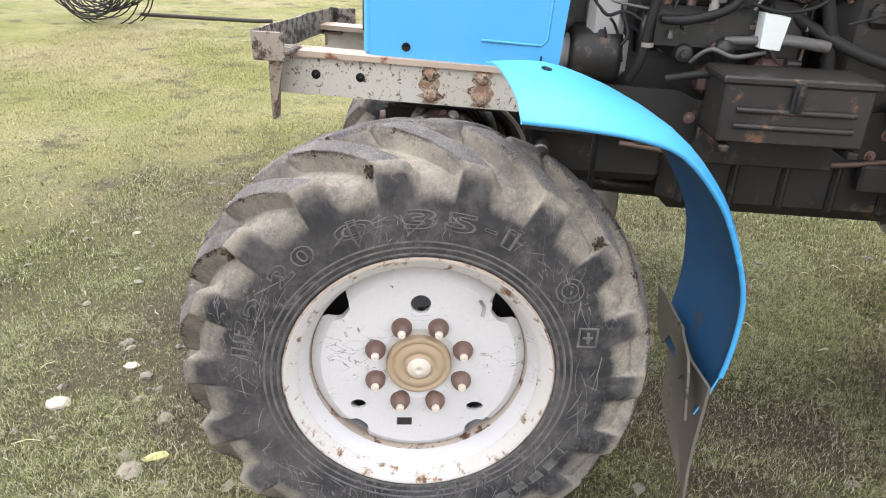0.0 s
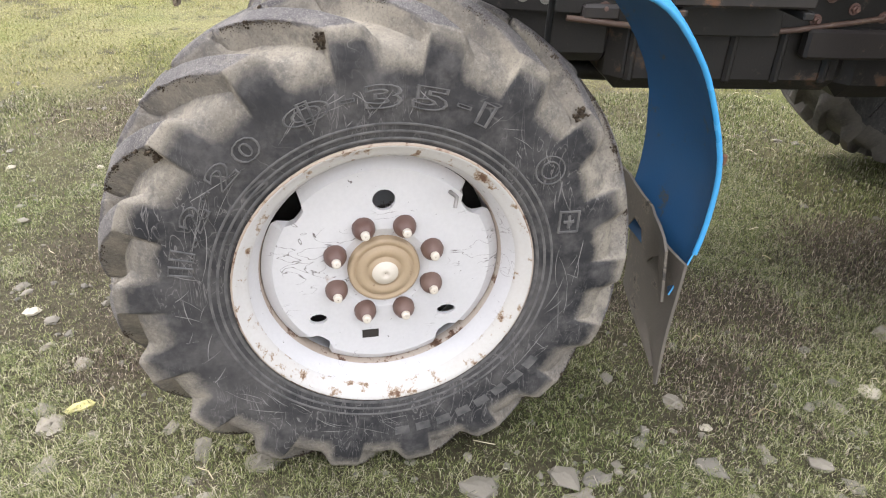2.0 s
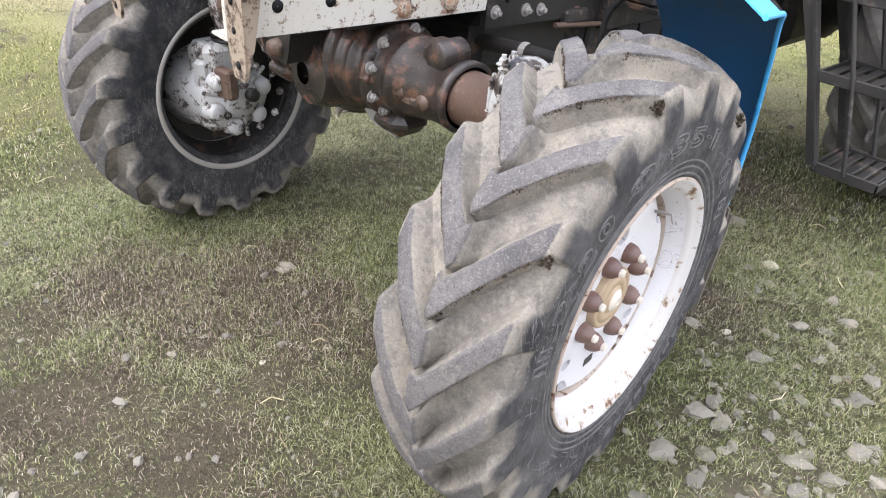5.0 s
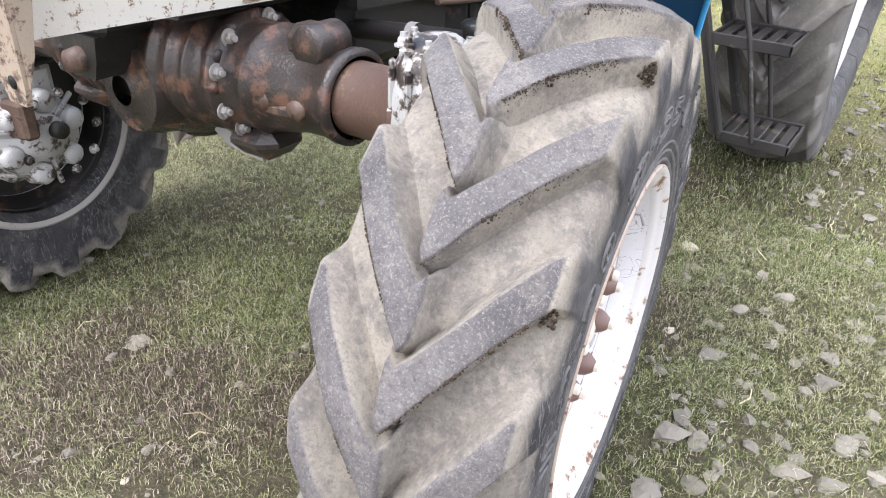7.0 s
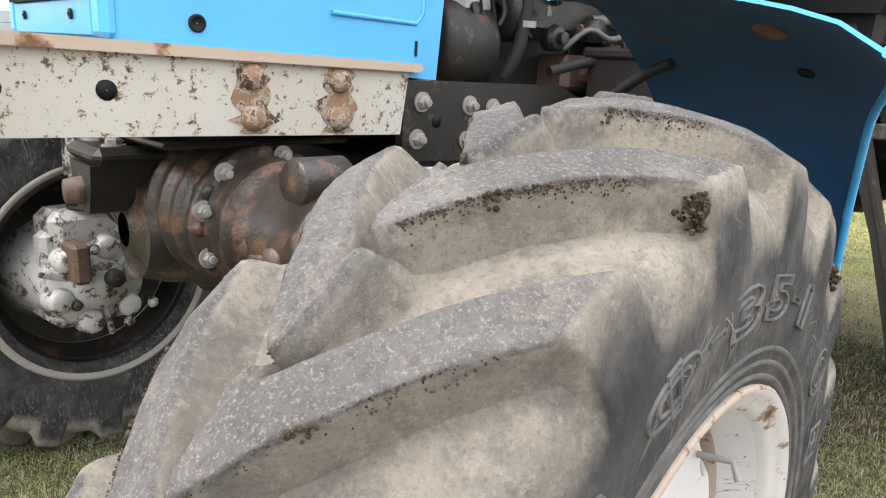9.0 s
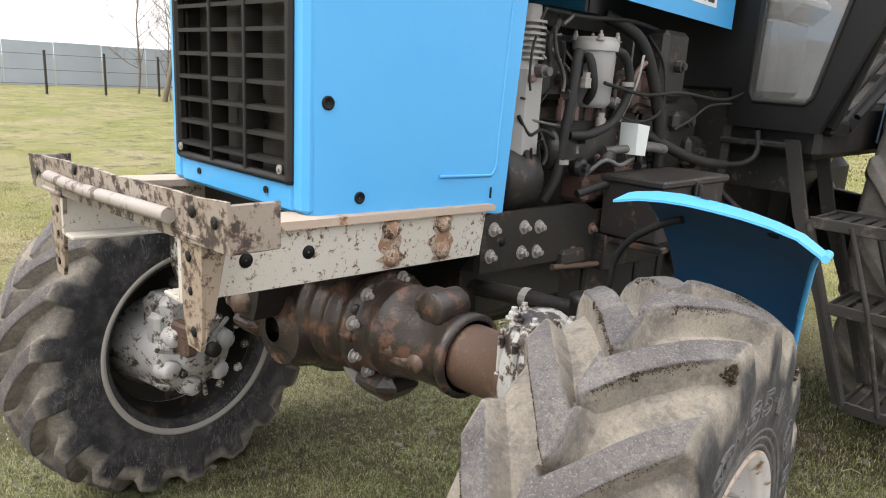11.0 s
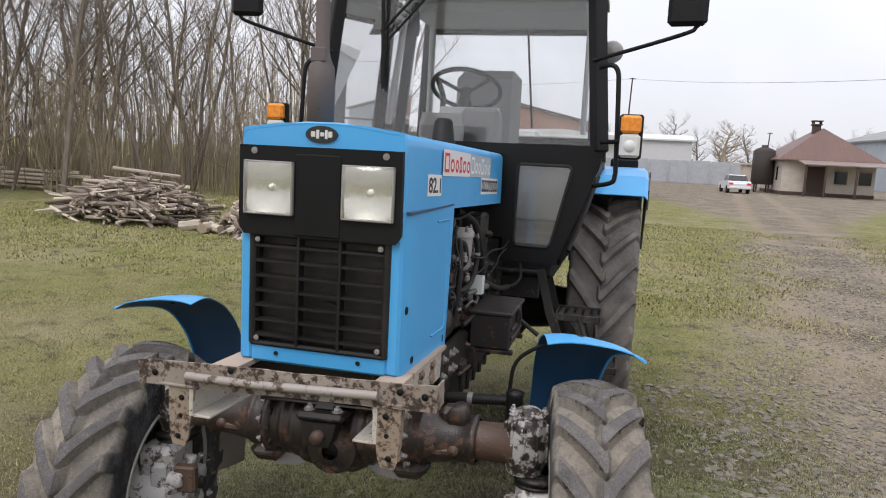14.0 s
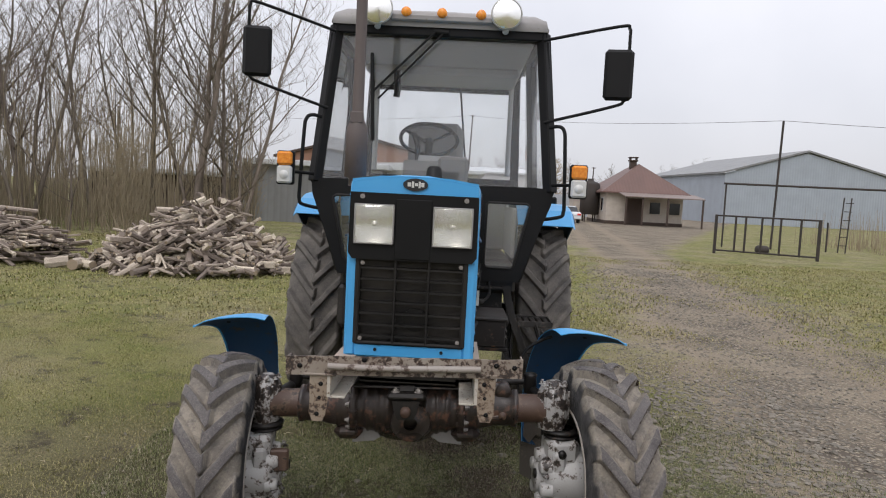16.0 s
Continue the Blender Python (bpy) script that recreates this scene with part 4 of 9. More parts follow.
def rear_wheel(side):
    at = Matrix.Translation((side * WHEEL_R[0], WHEEL_R[1], WHEEL_R[2])) @ Matrix.Diagonal((side, 1, 1, 1))
    wheel = new("rear_wheel")
    wheel.parent = tractor
    tagged(wheel, "large rear wheel with dark lugged tyre and white rim")

    def fix(name, m, mats, label=""):
        out = Mesh()
        out.v = [tuple(at @ Vector(p)) for p in m.v]
        out.f = [f[::-1] for f in m.f] if side < 0 else m.f
        out.m, out.s, out.a = m.m, m.s, m.a
        return part(name, out, mats, wheel, label)

    carcass, lugs = tyre_mesh(0.785, 0.395, 0.485, 0.044, 22, 17.5, 0.052, 0.03)
    fix("tyre", carcass, [M_SIDEWALL, M_REARTREAD], "dark grey-brown lugged tyre")
    for lug in lugs:
        fix("tread_lug", lug, [M_SIDEWALL, M_REARTREAD])
    rim = Mesh()
    rim.lathe([(-0.13, 0.48), (-0.14, 0.51), (-0.10, 0.475), (-0.04, 0.45), (0.05, 0.45), (0.10, 0.475), (0.13, 0.487), (0.138, 0.512), (0.145, 0.512), (0.148, 0.50), (0.135, 0.478), (0.10, 0.462), (0.05, 0.435), (0.03, 0.40), (0.06, 0.30), (0.09, 0.20), (0.095, 0.10), (0.095, 0.001)], 64, "x")
    fix("rim", rim, M_RIM, "white painted steel rim")
    hub = Mesh()
    hub.lathe([(0.06, 0.12), (0.13, 0.115), (0.14, 0.09), (0.17, 0.085), (0.18, 0.05), (0.212, 0.048), (0.215, 0.001)], 32, "x")
    fix("hub", hub, M_BOX)
    for i in range(8):
        a = math.pi / 4 * i
        fix("wheel_nut", hexbolt(0.10, 0.16 * math.cos(a), 0.16 * math.sin(a), "+x", 0.018, 0.02), M_NUT)
    return wheel


rear_wheel(1)
rear_wheel(-1)


# ---- hood ----
HF, HR = -0.262, 1.335


def hood_section(y):
    """The hood's upper outline across the tractor at y, from the left lower edge over the top to the right one."""
    t = (y - HF) / (HR - HF)
    w, top, low = 0.272 + 0.016 * min(1, t * 4), 1.792 - 0.032 * t, 1.543 - 0.052 * t
    pts = [(w, low), (w, low + 0.10), (w - 0.002, top - 0.055)]
    pts += [(w - 0.03 + 0.028 * math.cos(radians(a)), top - 0.045 + 0.030 * math.sin(radians(a))) for a in (20, 45, 70)]
    pts += [(w * 0.55, top - 0.002), (w * 0.2, top + 0.008)]
    full = pts + [(-x, z) for x, z in pts[::-1]]
    return [(x, y, z) for x, z in full]


m = Mesh()
front, rows = hood_section(HF), []
rows.append([(x * 0.985, HF - 0.004, z - 0.006 if z > 1.6 else z) for x, y, z in front])
for y in (HF + 0.010, HF + 0.03, 0.0, 0.35, 0.7, 1.05, HR - 0.02, HR):
    rows.append(hood_section(y))
m.sheet(rows, 0.003, 0, True)
# front nose strip over the lamps
m.prism([(-0.266, 1.722), (0.266, 1.722), (0.262, 1.776), (0.14, 1.793), (0.0, 1.796), (-0.14, 1.793), (-0.262, 1.776)], "y", HF - 0.003, HF + 0.012)
part("hood", m, M_BLUE, tractor, "sky blue sheet-metal hood")

for side in (1, -1):
    m = Mesh()
    x = 0.276 * side
    rows = []
    for z, y0, y1 in ((1.022, -0.250, 0.318), (1.06, -0.252, 0.322), (1.28, -0.255, 0.340), (1.50, -0.258, 0.357), (1.536, -0.258, 0.358)):
        rows.append([(x + side * (0.012 * (yy + 0.25) / 0.6 - (0.012 if yy in (y0,) else 0.0)), yy, z - 0.075 * max(0, (1.2 - z) / 0.18) * (yy - y0) / 0.6 * 0.85) for yy in (y0, y0 + 0.012, y0 + 0.15, y0 + 0.3, y1 - 0.05, y1)])
    rows = [[(a, -0.25 + (b + 0.25) * 0.915, c + (0.030 * (b + 0.25) / 0.57 if c < 1.1 else 0.0)) for a, b, c in r] for r in rows]
    m.sheet(rows if side < 0 else [r[::-1] for r in rows], 0.003, 0, True)
    panel = part("side_panel", m, M_BLUE, tractor, "sky blue engine side panel with pressed rib")
    rib = Mesh()
    line = [(x + side * 0.0095, y, z) for y, z in ((0.085, 1.490), (0.245, 1.486), (0.254, 1.472), (0.236, 1.098), (0.222, 1.082), (0.06, 1.088))]
    rib.tube([(a[0] + side * 0.0012 * (a[1] + 0.1), a[1], a[2]) for a in line], 0.004, 6)
    part("pressed_rib", rib, M_BLUE, panel)
    for y, z, r, mt in ((-0.145, 1.058, 0.012, M_RUST), (-0.220, 1.235, 0.013, M_RUST)):
        b = Mesh()
        xx = x + side * (0.012 * (y + 0.25) / 0.6)
        b.lathe([(0.0, r), (0.003 * side, r), (0.004 * side, r * 0.75), (0.001 * side, r * 0.6), (0.001 * side, 0.001)], 16, "x", (xx, y, z))
        part("panel_fastener", b, M_PLASTIC, panel, "dark fastener in a chipped hole")
    b = Mesh()
    b.box(x + side * 0.009, x + side * 0.013, 0.221, 0.226, 1.03, 1.055, 0.001)
    part("panel_slot", b, M_PLASTIC, panel)
    # dark strip added as the shadow of the edge seam under the hood lip
    b = Mesh()
    b.box(min(x, x + side * 0.012), max(x, x + side * 0.012), -0.25, 0.306, 1.534, 1.541, 0.001)
    part("panel_top_hinge", b, M_NAVY, panel)

# front frame round grille and lamps
m = Mesh()
yf, yb = HF - 0.002, HF + 0.025
m.box(-0.272, -0.226, yf, yb, 1.03, 1.725, 0.010)
m.box(0.226, 0.272, yf, yb, 1.03, 1.725, 0.010)
m.box(-0.232, 0.232, yf + 0.001, yb, 1.028, 1.088, 0.008)
part("front_frame", m, M_BLUE, tractor, "blue painted front frame")
for x in (-0.14, 0.14):
    part("frame_screw", hexbolt(x, yf, 1.062, "-y", 0.005, 0.003), M_FRAME, tractor)
m = Mesh()
for piece in ([(-0.266, 1.722), (-0.2665, 1.674), (0.2665, 1.674), (0.266, 1.722)], [(-0.2678, 1.51), (-0.268, 1.47), (-0.250, 1.445), (0.250, 1.445), (0.268, 1.47), (0.2678, 1.51)],
              [(-0.081, 1.674), (-0.081, 1.51), (0.081, 1.51), (0.081, 1.674)], [(-0.2665, 1.674), (-0.2678, 1.51), (-0.245, 1.51), (-0.245, 1.674)], [(0.245, 1.674), (0.245, 1.51), (0.2678, 1.51), (0.2665, 1.674)]):
    m.prism(piece, "y", HF - 0.022, HF - 0.002)
bezel = part("lamp_bezel", m, M_PLASTIC, tractor, "black plastic headlamp surround")
m = Mesh()
m.box(-0.075, 0.075, HF - 0.026, HF - 0.02, 1.45, 1.70, 0.004)
part("bezel_panel", m, M_PLASTIC, bezel)
for x in (-0.215, 0.215):
    part("bezel_screw", hexbolt(x, HF - 0.022, 1.705, "-y", 0.007, 0.004), M_BOLT, bezel)
for sx in (-1, 1):
    cx, cz, w, h = sx * 0.163, 1.592, 0.083, 0.083
    m = Mesh()
    m.box(cx - w, cx + w, HF - 0.036, HF - 0.020, cz - h, cz - h + 0.006, 0.002)
    m.box(cx - w, cx + w, HF - 0.036, HF - 0.020, cz + h - 0.006, cz + h, 0.002)
    m.box(cx - w, cx - w + 0.006, HF - 0.036, HF - 0.020, cz - h, cz + h, 0.002)
    m.box(cx + w - 0.006, cx + w, HF - 0.036, HF - 0.020, cz - h, cz + h, 0.002)
    lamp = part("headlamp", m, M_ALLOY, tractor, "square headlamp with ribbed glass")
    m = Mesh()
    n = 12
    bowl = []
    for i in range(n + 1):
        row = []
        for j in range(n + 1):
            u, v = -1 + 2 * i / n, -1 + 2 * j / n
            d = min(1.0, (u * u + v * v) / 1.3)
            row.append((cx + u * (w - 0.006), HF + 0.021 * (1 - d) - 0.025, cz + v * (h - 0.006)))
        bowl.append(row)
    m.sheet(bowl[::-1], 0, 0, True)
    m.lathe([(HF - 0.020, 0.001), (HF - 0.019, 0.009), (HF - 0.010, 0.012), (HF - 0.004, 0.014)], 16, "y", (cx, 0, cz))
    part("reflector", m, M_REFLECTOR, lamp)
    m = Mesh()
    face = []
    for i in range(n + 1):
        row = []
        for j in range(n + 1):
            u, v = -1 + 2 * i / n, -1 + 2 * j / n
            row.append((cx + u * (w - 0.005), HF - 0.034 - 0.012 * (1 - u ** 4) * (1 - v ** 4), cz + v * (h - 0.005)))
        face.append(row)
    m.sheet(face[::-1], 0.003, 0, True)
    part("lamp_glass", m, M_LENS, lamp, "yellowed ribbed glass").visible_shadow = False

# grille
m = Mesh()
m.box(-0.232, 0.232, HF - 0.012, HF + 0.012, 1.083, 1.098, 0.006)
m.box(-0.232, 0.232, HF - 0.012, HF + 0.012, 1.437, 1.452, 0.006)
m.box(-0.236, -0.214, HF - 0.012, HF + 0.012, 1.085, 1.45, 0.006)
m.box(0.214, 0.236, HF - 0.012, HF + 0.012, 1.085, 1.45, 0.006)
grille = part("grille", m, M_GRILLE, tractor, "black plastic radiator grille")
for i in range(7):
    z = 1.12 + i * 0.048
    m = Mesh()
    m.prism([(HF - 0.008, z - 0.0045), (HF - 0.008, z + 0.0035), (HF + 0.020, z + 0.006), (HF + 0.020, z + 0.001)], "x", -0.214, 0.214)
    part("grille_bar", m, M_GRILLE, grille)
for x in (-0.068, 0.072):
    m = Mesh()
    m.box(x - 0.005, x + 0.005, HF - 0.011, HF + 0.030, 1.092, 1.444, 0.002)
    part("grille_post", m, M_GRILLE, grille)
for x, z in ((-0.205, 1.428), (0.205, 1.428), (-0.205, 1.11), (0.205, 1.11)):
    part("grille_screw", hexbolt(x, HF - 0.012, z, "-y", 0.006, 0.004), M_BOLT, grille)
k = Mat("radiator_core", 0.6, 0.3)
wv = k.node("ShaderNodeTexWave")
wv.wave_type, wv.bands_direction = "BANDS", "Z"
wv.inputs["Scale"].default_value = 55.0
k.link(k.co, wv.inputs["Vector"])
k.color(k.mix(k.ramp(k.noise(7, 4), (0.35, 0.0), (0.7, 0.8)), k.mix(wv.outputs["Fac"], (0.007, 0.007, 0.007), (0.035, 0.032, 0.03)), (0.07, 0.06, 0.05)))
M_CORE = k.m
m = Mesh()
m.box(-0.22, 0.22, HF + 0.045, HF + 0.075, 1.06, 1.46, 0.004)
part("radiator", m, M_CORE, tractor, "dark finned radiator core")
m = Mesh()
for sx in (-1, 1):
    m.box(*sorted((sx * 0.218, sx * 0.232)), HF + 0.014, HF + 0.085, 1.07, 1.46, 0.003)
m.box(-0.218, 0.218, HF + 0.014, HF + 0.085, 1.448, 1.462, 0.003)
m.box(-0.218, 0.218, HF + 0.014, HF + 0.085, 1.066, 1.080, 0.003)
part("radiator_shroud", m, M_FRAME, tractor, "dusty black shroud behind the grille")
m = Mesh()
m.prism(arc(0.02, 1.19, 0.05, 0, 345, 15), "y", HF + 0.030, HF + 0.044)
part("radiator_cap", m, M_FRAME, tractor, "dusty round boss behind grille")
# badge: an oval with plain bars
m = Mesh()
m.prism([(0.052 * math.cos(t * math.pi / 12), 1.762 + 0.026 * math.sin(t * math.pi / 12)) for t in range(24)], "y", HF - 0.010, HF - 0.002)
badge = part("badge", m, M_BLACKPRINT, tractor, "oval black badge with pale shapes")
for x, w, h in ((-0.026, 0.014, 0.017), (-0.011, 0.010, 0.026), (0.004, 0.013, 0.012), (0.017, 0.009, 0.027), (0.030, 0.013, 0.018)):
    m = Mesh()
    m.box(x - w / 2, x + w / 2, HF - 0.0125, HF - 0.009, 1.762 - h / 2, 1.762 + h / 2, 0.001)
    part("badge_shape", m, M_CLEARLENS, badge)

# stickers and lettering on both hood flanks
for side in (1, -1):
    def flank(y, z, up):
        return (side * (hood_section(y)[1][0] + up), y, z)

    def sticker(name, y0, y1, z0, z1, slope, mat, lift):
        g = Mesh()
        g.sheet([[flank(y0 + (y1 - y0) * i / 6, z0 + (z1 - z0) * j / 2 - slope * i / 6, lift) for j in range(3)] for i in range(7)][::(1 if side > 0 else -1)], 0.0, 0, True)
        return part(name, g, mat, tractor)

    def writing(text, y0, y1, z0, z1, slope, mat, parent):
        def place(u, v, w):
            y = y0 + u if side > 0 else y1 - u
            return flank(y, z0 + v - slope * (y - y0) / (y1 - y0), 0.0022 + 0.02 * w)
        part("lettering", text_mesh(text, y1 - y0, z1 - z0, place), mat, parent)

    def marks(shapes, y0, y1, z0, z1, slope, mat, parent):
        """A row of plain blocks (start, end, height: shares of the row) in the mark's colour."""
        for a, b, h in shapes:
            if side < 0:
                a, b = 1 - b, 1 - a
            g, ends = Mesh(), (y0 + (y1 - y0) * a, y0 + (y1 - y0) * b)
            deep = (z1 - z0) * h
            line = min(0.011, (ends[1] - ends[0]) * 0.3)
            inner = (ends[0] + line, ends[1] - line, line, deep - line)

            def corner(y, v):
                return flank(y, z0 + v - slope * (y - y0) / (y1 - y0), 0.0024)
            if h < 0.8:
                my, ry, mv, rv = (ends[0] + ends[1]) / 2, (ends[1] - ends[0]) / 2, deep / 2, deep / 2
                vs = [corner(my + ry * f * math.cos(q * math.pi / 10), mv + (rv if f == 1 else rv - line) * math.sin(q * math.pi / 10)) for f in (1, max(0.2, 1 - line / ry)) for q in range(20)]
                g.add(vs, [(q, (q + 1) % 20, 20 + (q + 1) % 20, 20 + q)[::side] for q in range(20)])
                part("sticker_shape", g, mat, parent)
                continue
            vs = [corner(ends[0], 0), corner(ends[1], 0), corner(ends[1], deep), corner(ends[0], deep), corner(inner[0], inner[2]), corner(inner[1], inner[2]), corner(inner[1], inner[3]), corner(inner[0], inner[3])]
            g.add(vs, [(q, (q + 1) % 4, 4 + (q + 1) % 4, 4 + q)[::side] for q in range(4)])
            part("sticker_shape", g, mat, parent)

    s1 = sticker("hood_sticker", 0.107, 0.545, 1.648, 1.741, 0.010, M_STICKER, 0.0016)
    s2 = sticker("hood_sticker", 0.548, 0.990, 1.638, 1.731, 0.013, M_SILVERSTICKER, 0.0016)
    marks(((0, 0.16, 1), (0.2, 0.35, 0.72), (0.39, 0.51, 0.72), (0.55, 0.64, 0.9), (0.68, 0.82, 0.72), (0.86, 1, 0.72)), 0.125, 0.535, 1.661, 1.729, 0.010, M_RED, s1)
    marks(((0, 0.15, 1), (0.18, 0.31, 0.72), (0.34, 0.46, 0.72), (0.5, 0.63, 1), (0.67, 0.8, 0.72), (0.83, 0.86, 0.95), (0.89, 1, 0.72)), 0.562, 0.980, 1.651, 1.719, 0.013, M_PALE, s2)
    s3 = sticker("hood_sticker", -0.056, 0.099, 1.583, 1.655, 0.004, M_STICKER, 0.0012)
    writing("82.1", -0.046, 0.089, 1.593, 1.645, 0.004, M_BLACKPRINT, s3)
    s4 = sticker("hood_sticker", 0.788, 1.205, 1.557, 1.631, 0.014, M_STICKER, 0.0012)
    marks([(i / 7 + 0.012, i / 7 + 0.122, 1) for i in range(7)], 0.80, 1.193, 1.568, 1.621, 0.014, M_BLACKPRINT, s4)
    tagged(s1, "white sticker with a row of red shapes")
    tagged(s2, "grey sticker with a row of pale shapes")

M_BRACKET = worn_paint("flaking_cream_bracket_paint", (0.33, 0.29, 0.23), (0.14, 0.09, 0.06), (0.04, 0.028, 0.022), 0.6, 0.495, 0.35, 52, (0.20, 0.14, 0.095), 1.0)
M_TUBE = worn_paint("scuffed_grey_bar", (0.29, 0.265, 0.24), (0.15, 0.11, 0.09), (0.06, 0.04, 0.03), 0.5, 0.52, 0.3, 18, (0.25, 0.2, 0.17), 0.7)

# ---- front beam, side beams and legs ----
def raised(name, mesh, mats, parent=None, label=""):
    """A part of a side beam, which climbs a little towards the front."""
    mesh.v = [(x + math.copysign(0.008, x), y - 0.006, z + 0.022 - 0.018 * (y - 0.1)) for x, y, z in mesh.v]
    return part(name, mesh, mats, parent, label)


for side in (1, -1):
    m = Mesh()
    x = 0.285 * side
    xa, xb = sorted((x, x - side * 0.012))
    m.prism([(-0.50, 0.885), (0.198, 0.882), (0.212, 0.985), (-0.50, 0.990)], "x", xa, xb)
    beam = raised("side_beam", m, M_WHITE, tractor, "chipped white steel side beam")
    m = Mesh()
    xa, xb = sorted((x - side * 0.075, x + side * 0.012))
    m.prism([(-0.50, 0.990), (0.225, 0.985), (0.235, 0.992), (0.225, 0.999), (-0.50, 1.006)], "x", xa, xb)
    raised("beam_top", m, M_WHITEEDGE, beam, "weathered pinkish top ledge")
    m = Mesh()
    xa, xb = sorted((x - side * 0.07, x - side * 0.012))
    m.box(xa, xb, -0.50, 0.19, 0.882, 0.890, 0.002)
    raised("beam_flange", m, M_WHITE, beam)
    for y in (-0.068, 0.076):
        m = Mesh()
        stain = [(y + 0.030 * math.cos(q * math.pi / 20) * (1 + 0.8 * noise.noise((q * 0.9, y * 9, side))), 0.935 + 0.049 * max(-1.0, min(1.0, 1.35 * math.sin(q * math.pi / 20))) * (1 + 0.03 * noise.noise((q * 0.9, y * 5, 2.0)))) for q in range(40)]
        m.prism(stain, "x", *sorted((x + side * 0.0002, x + side * 0.0012)))
        raised("rust_patch", m, M_STREAK, beam, "irregular rust stain round bolts")
        for z in (0.908, 0.966):
            m = Mesh()
            m.lathe([(0, 0.019), (0.006 * side, 0.0175), (0.010 * side, 0.011), (0.012 * side, 0.001)], 14, "x", (x + side * 0.002, y, z))
            raised("rivet", m, M_STREAK, beam)
    for y in (-0.263, -0.388):
        m = Mesh()
        m.lathe([(side * 0.0, 0.013), (side * 0.001, 0.013), (side * 0.001, 0.001)], 14, "x", (x, y, 0.942))
        raised("beam_hole", m, M_PLASTIC, beam)
    m = Mesh()
    lift = 0.016 * side
    prof = [(0.275, 1.02), (0.362, 1.02), (0.361, 0.95), (0.356, 0.86), (0.348, 0.836), (0.308, 0.836), (0.298, 0.86), (0.285, 0.95)]
    m.prism([(side * a, b + lift) for a, b in prof], "y", -0.505, -0.497)
    m.prism([(-0.50, 1.02 + lift), (-0.46, 1.02 + lift), (-0.485, 0.90 + lift), (-0.50, 0.86 + lift)], "x", *sorted((side * 0.354, side * 0.361)))
    leg = part("hanging_bracket", m, M_BRACKET, tractor, "chipped tapering steel bracket")
    for x, z, r in ((0.318, 0.985, 0.009), (0.322, 0.93, 0.007), (0.330, 0.865, 0.009)):
        m = Mesh()
        m.lathe([(0, r), (-0.0012, r), (-0.0012, 0.001)], 12, "y", (side * x, -0.5055, z + lift))
        part("bracket_hole", m, M_PLASTIC, leg)
    m = Mesh()
    m.box(*sorted((side * 0.258, side * 0.385)), -0.515, -0.44, 1.018 + lift, 1.028 + lift, 0.003)
    part("bracket_flange", m, M_BEAM, leg)
# bent plate across the front, dented along its upper edge
m = Mesh()
wave = []
for i in range(25):
    x = -0.455 + 0.917 * i / 24
    tilt = 0.033 * (x + 0.455) / 0.917
    dent = 0.008 * noise.noise((x * 7, 0.0, 1.0))
    push = 0.006 * noise.noise((x * 5, 3.0, 0.0))
    wave.append([(x, -0.512 + push * 0.4, 1.0 + tilt), (x, -0.513 + push, 1.03 + tilt), (x, -0.514 + push, 1.05 + tilt + dent * 0.3), (x, -0.516 + push * 1.4, 1.075 + tilt + dent)])
m.sheet(wave, 0.006, 0, True)
for x, z in ((-0.455, 1.0), (0.456, 1.033)):
    m.box(x, x + 0.006, -0.512, -0.43, z, z + 0.072, 0.002)
cross = part("cross_beam", m, M_BEAM, tractor, "worn dented white plate across the front")
m = Mesh()
m.tube(smooth_line([(-0.288, -0.526, 1.045), (-0.1, -0.530, 1.048), (0.1, -0.529, 1.056), (0.300, -0.526, 1.064)], 4), 0.0125, 12)
part("cross_tube", m, M_TUBE, cross, "weathered round bar")
for x, z in ((-0.40, 1.04), (-0.15, 1.075), (0.36, 1.08), (0.43, 1.075)):
    m = Mesh()
    m.lathe([(0, 0.010), (-0.0012, 0.010), (-0.0012, 0.001)], 12, "y", (x, -0.5175, z))
    part("beam_hole", m, M_PLASTIC, cross)
m = Mesh()
m.box(-0.21, 0.21, -0.19, -0.16, 0.90, 1.03, 0.004)
m.box(-0.21, 0.21, -0.19, 0.30, 0.905, 0.925, 0.004)
m.box(-0.272, -0.20, -0.19, 0.31, 0.93, 1.02, 0.004)
m.box(0.20, 0.268, -0.19, 0.20, 0.93, 1.02, 0.004)
part("radiator_support", m, M_FRAME, tractor, "dark steel radiator support")

# ---- chassis ----
for side in (1, -1):
    m = Mesh()
    x = side * 0.292
    xa, xb = sorted((x, x - side * 0.02))
    m.prism([(0.198, 0.992), (0.60, 0.988), (0.66, 0.962), (1.45, 0.955), (1.45, 0.80), (0.62, 0.81), (0.50, 0.845), (0.198, 0.855)], "x", xa, xb)
    rail = part("chassis_rail", m, M_FRAME, tractor, "oily black chassis plate")
    for y, z in ((0.237, 0.956), (0.229, 0.893), (0.348, 0.950), (0.407, 0.945), (0.344, 0.887), (0.404, 0.882)):
        part("chassis_bolt", hexbolt(x, y, z, "+x" if side > 0 else "-x", 0.012, 0.014), M_BOLT, rail)
    part("chassis_bolt", hexbolt(x - side * 0.02, 0.250, 0.99, "+z", 0.012, 0.012), M_BOLT, rail)
    m = Mesh()
    m.lathe([(0.0, 0.011), (0.001 * side, 0.011), (0.001 * side, 0.001)], 14, "x", (x, 0.272, 0.922))
    part("chassis_hole", m, M_PLASTIC, rail)
m = Mesh()
m.box(-0.24, 0.24, 0.22, 0.62, 0.70, 0.87, 0.03)
part("engine_sump", m, M_FRAME, tractor, "oily black engine sump")
m = Mesh()
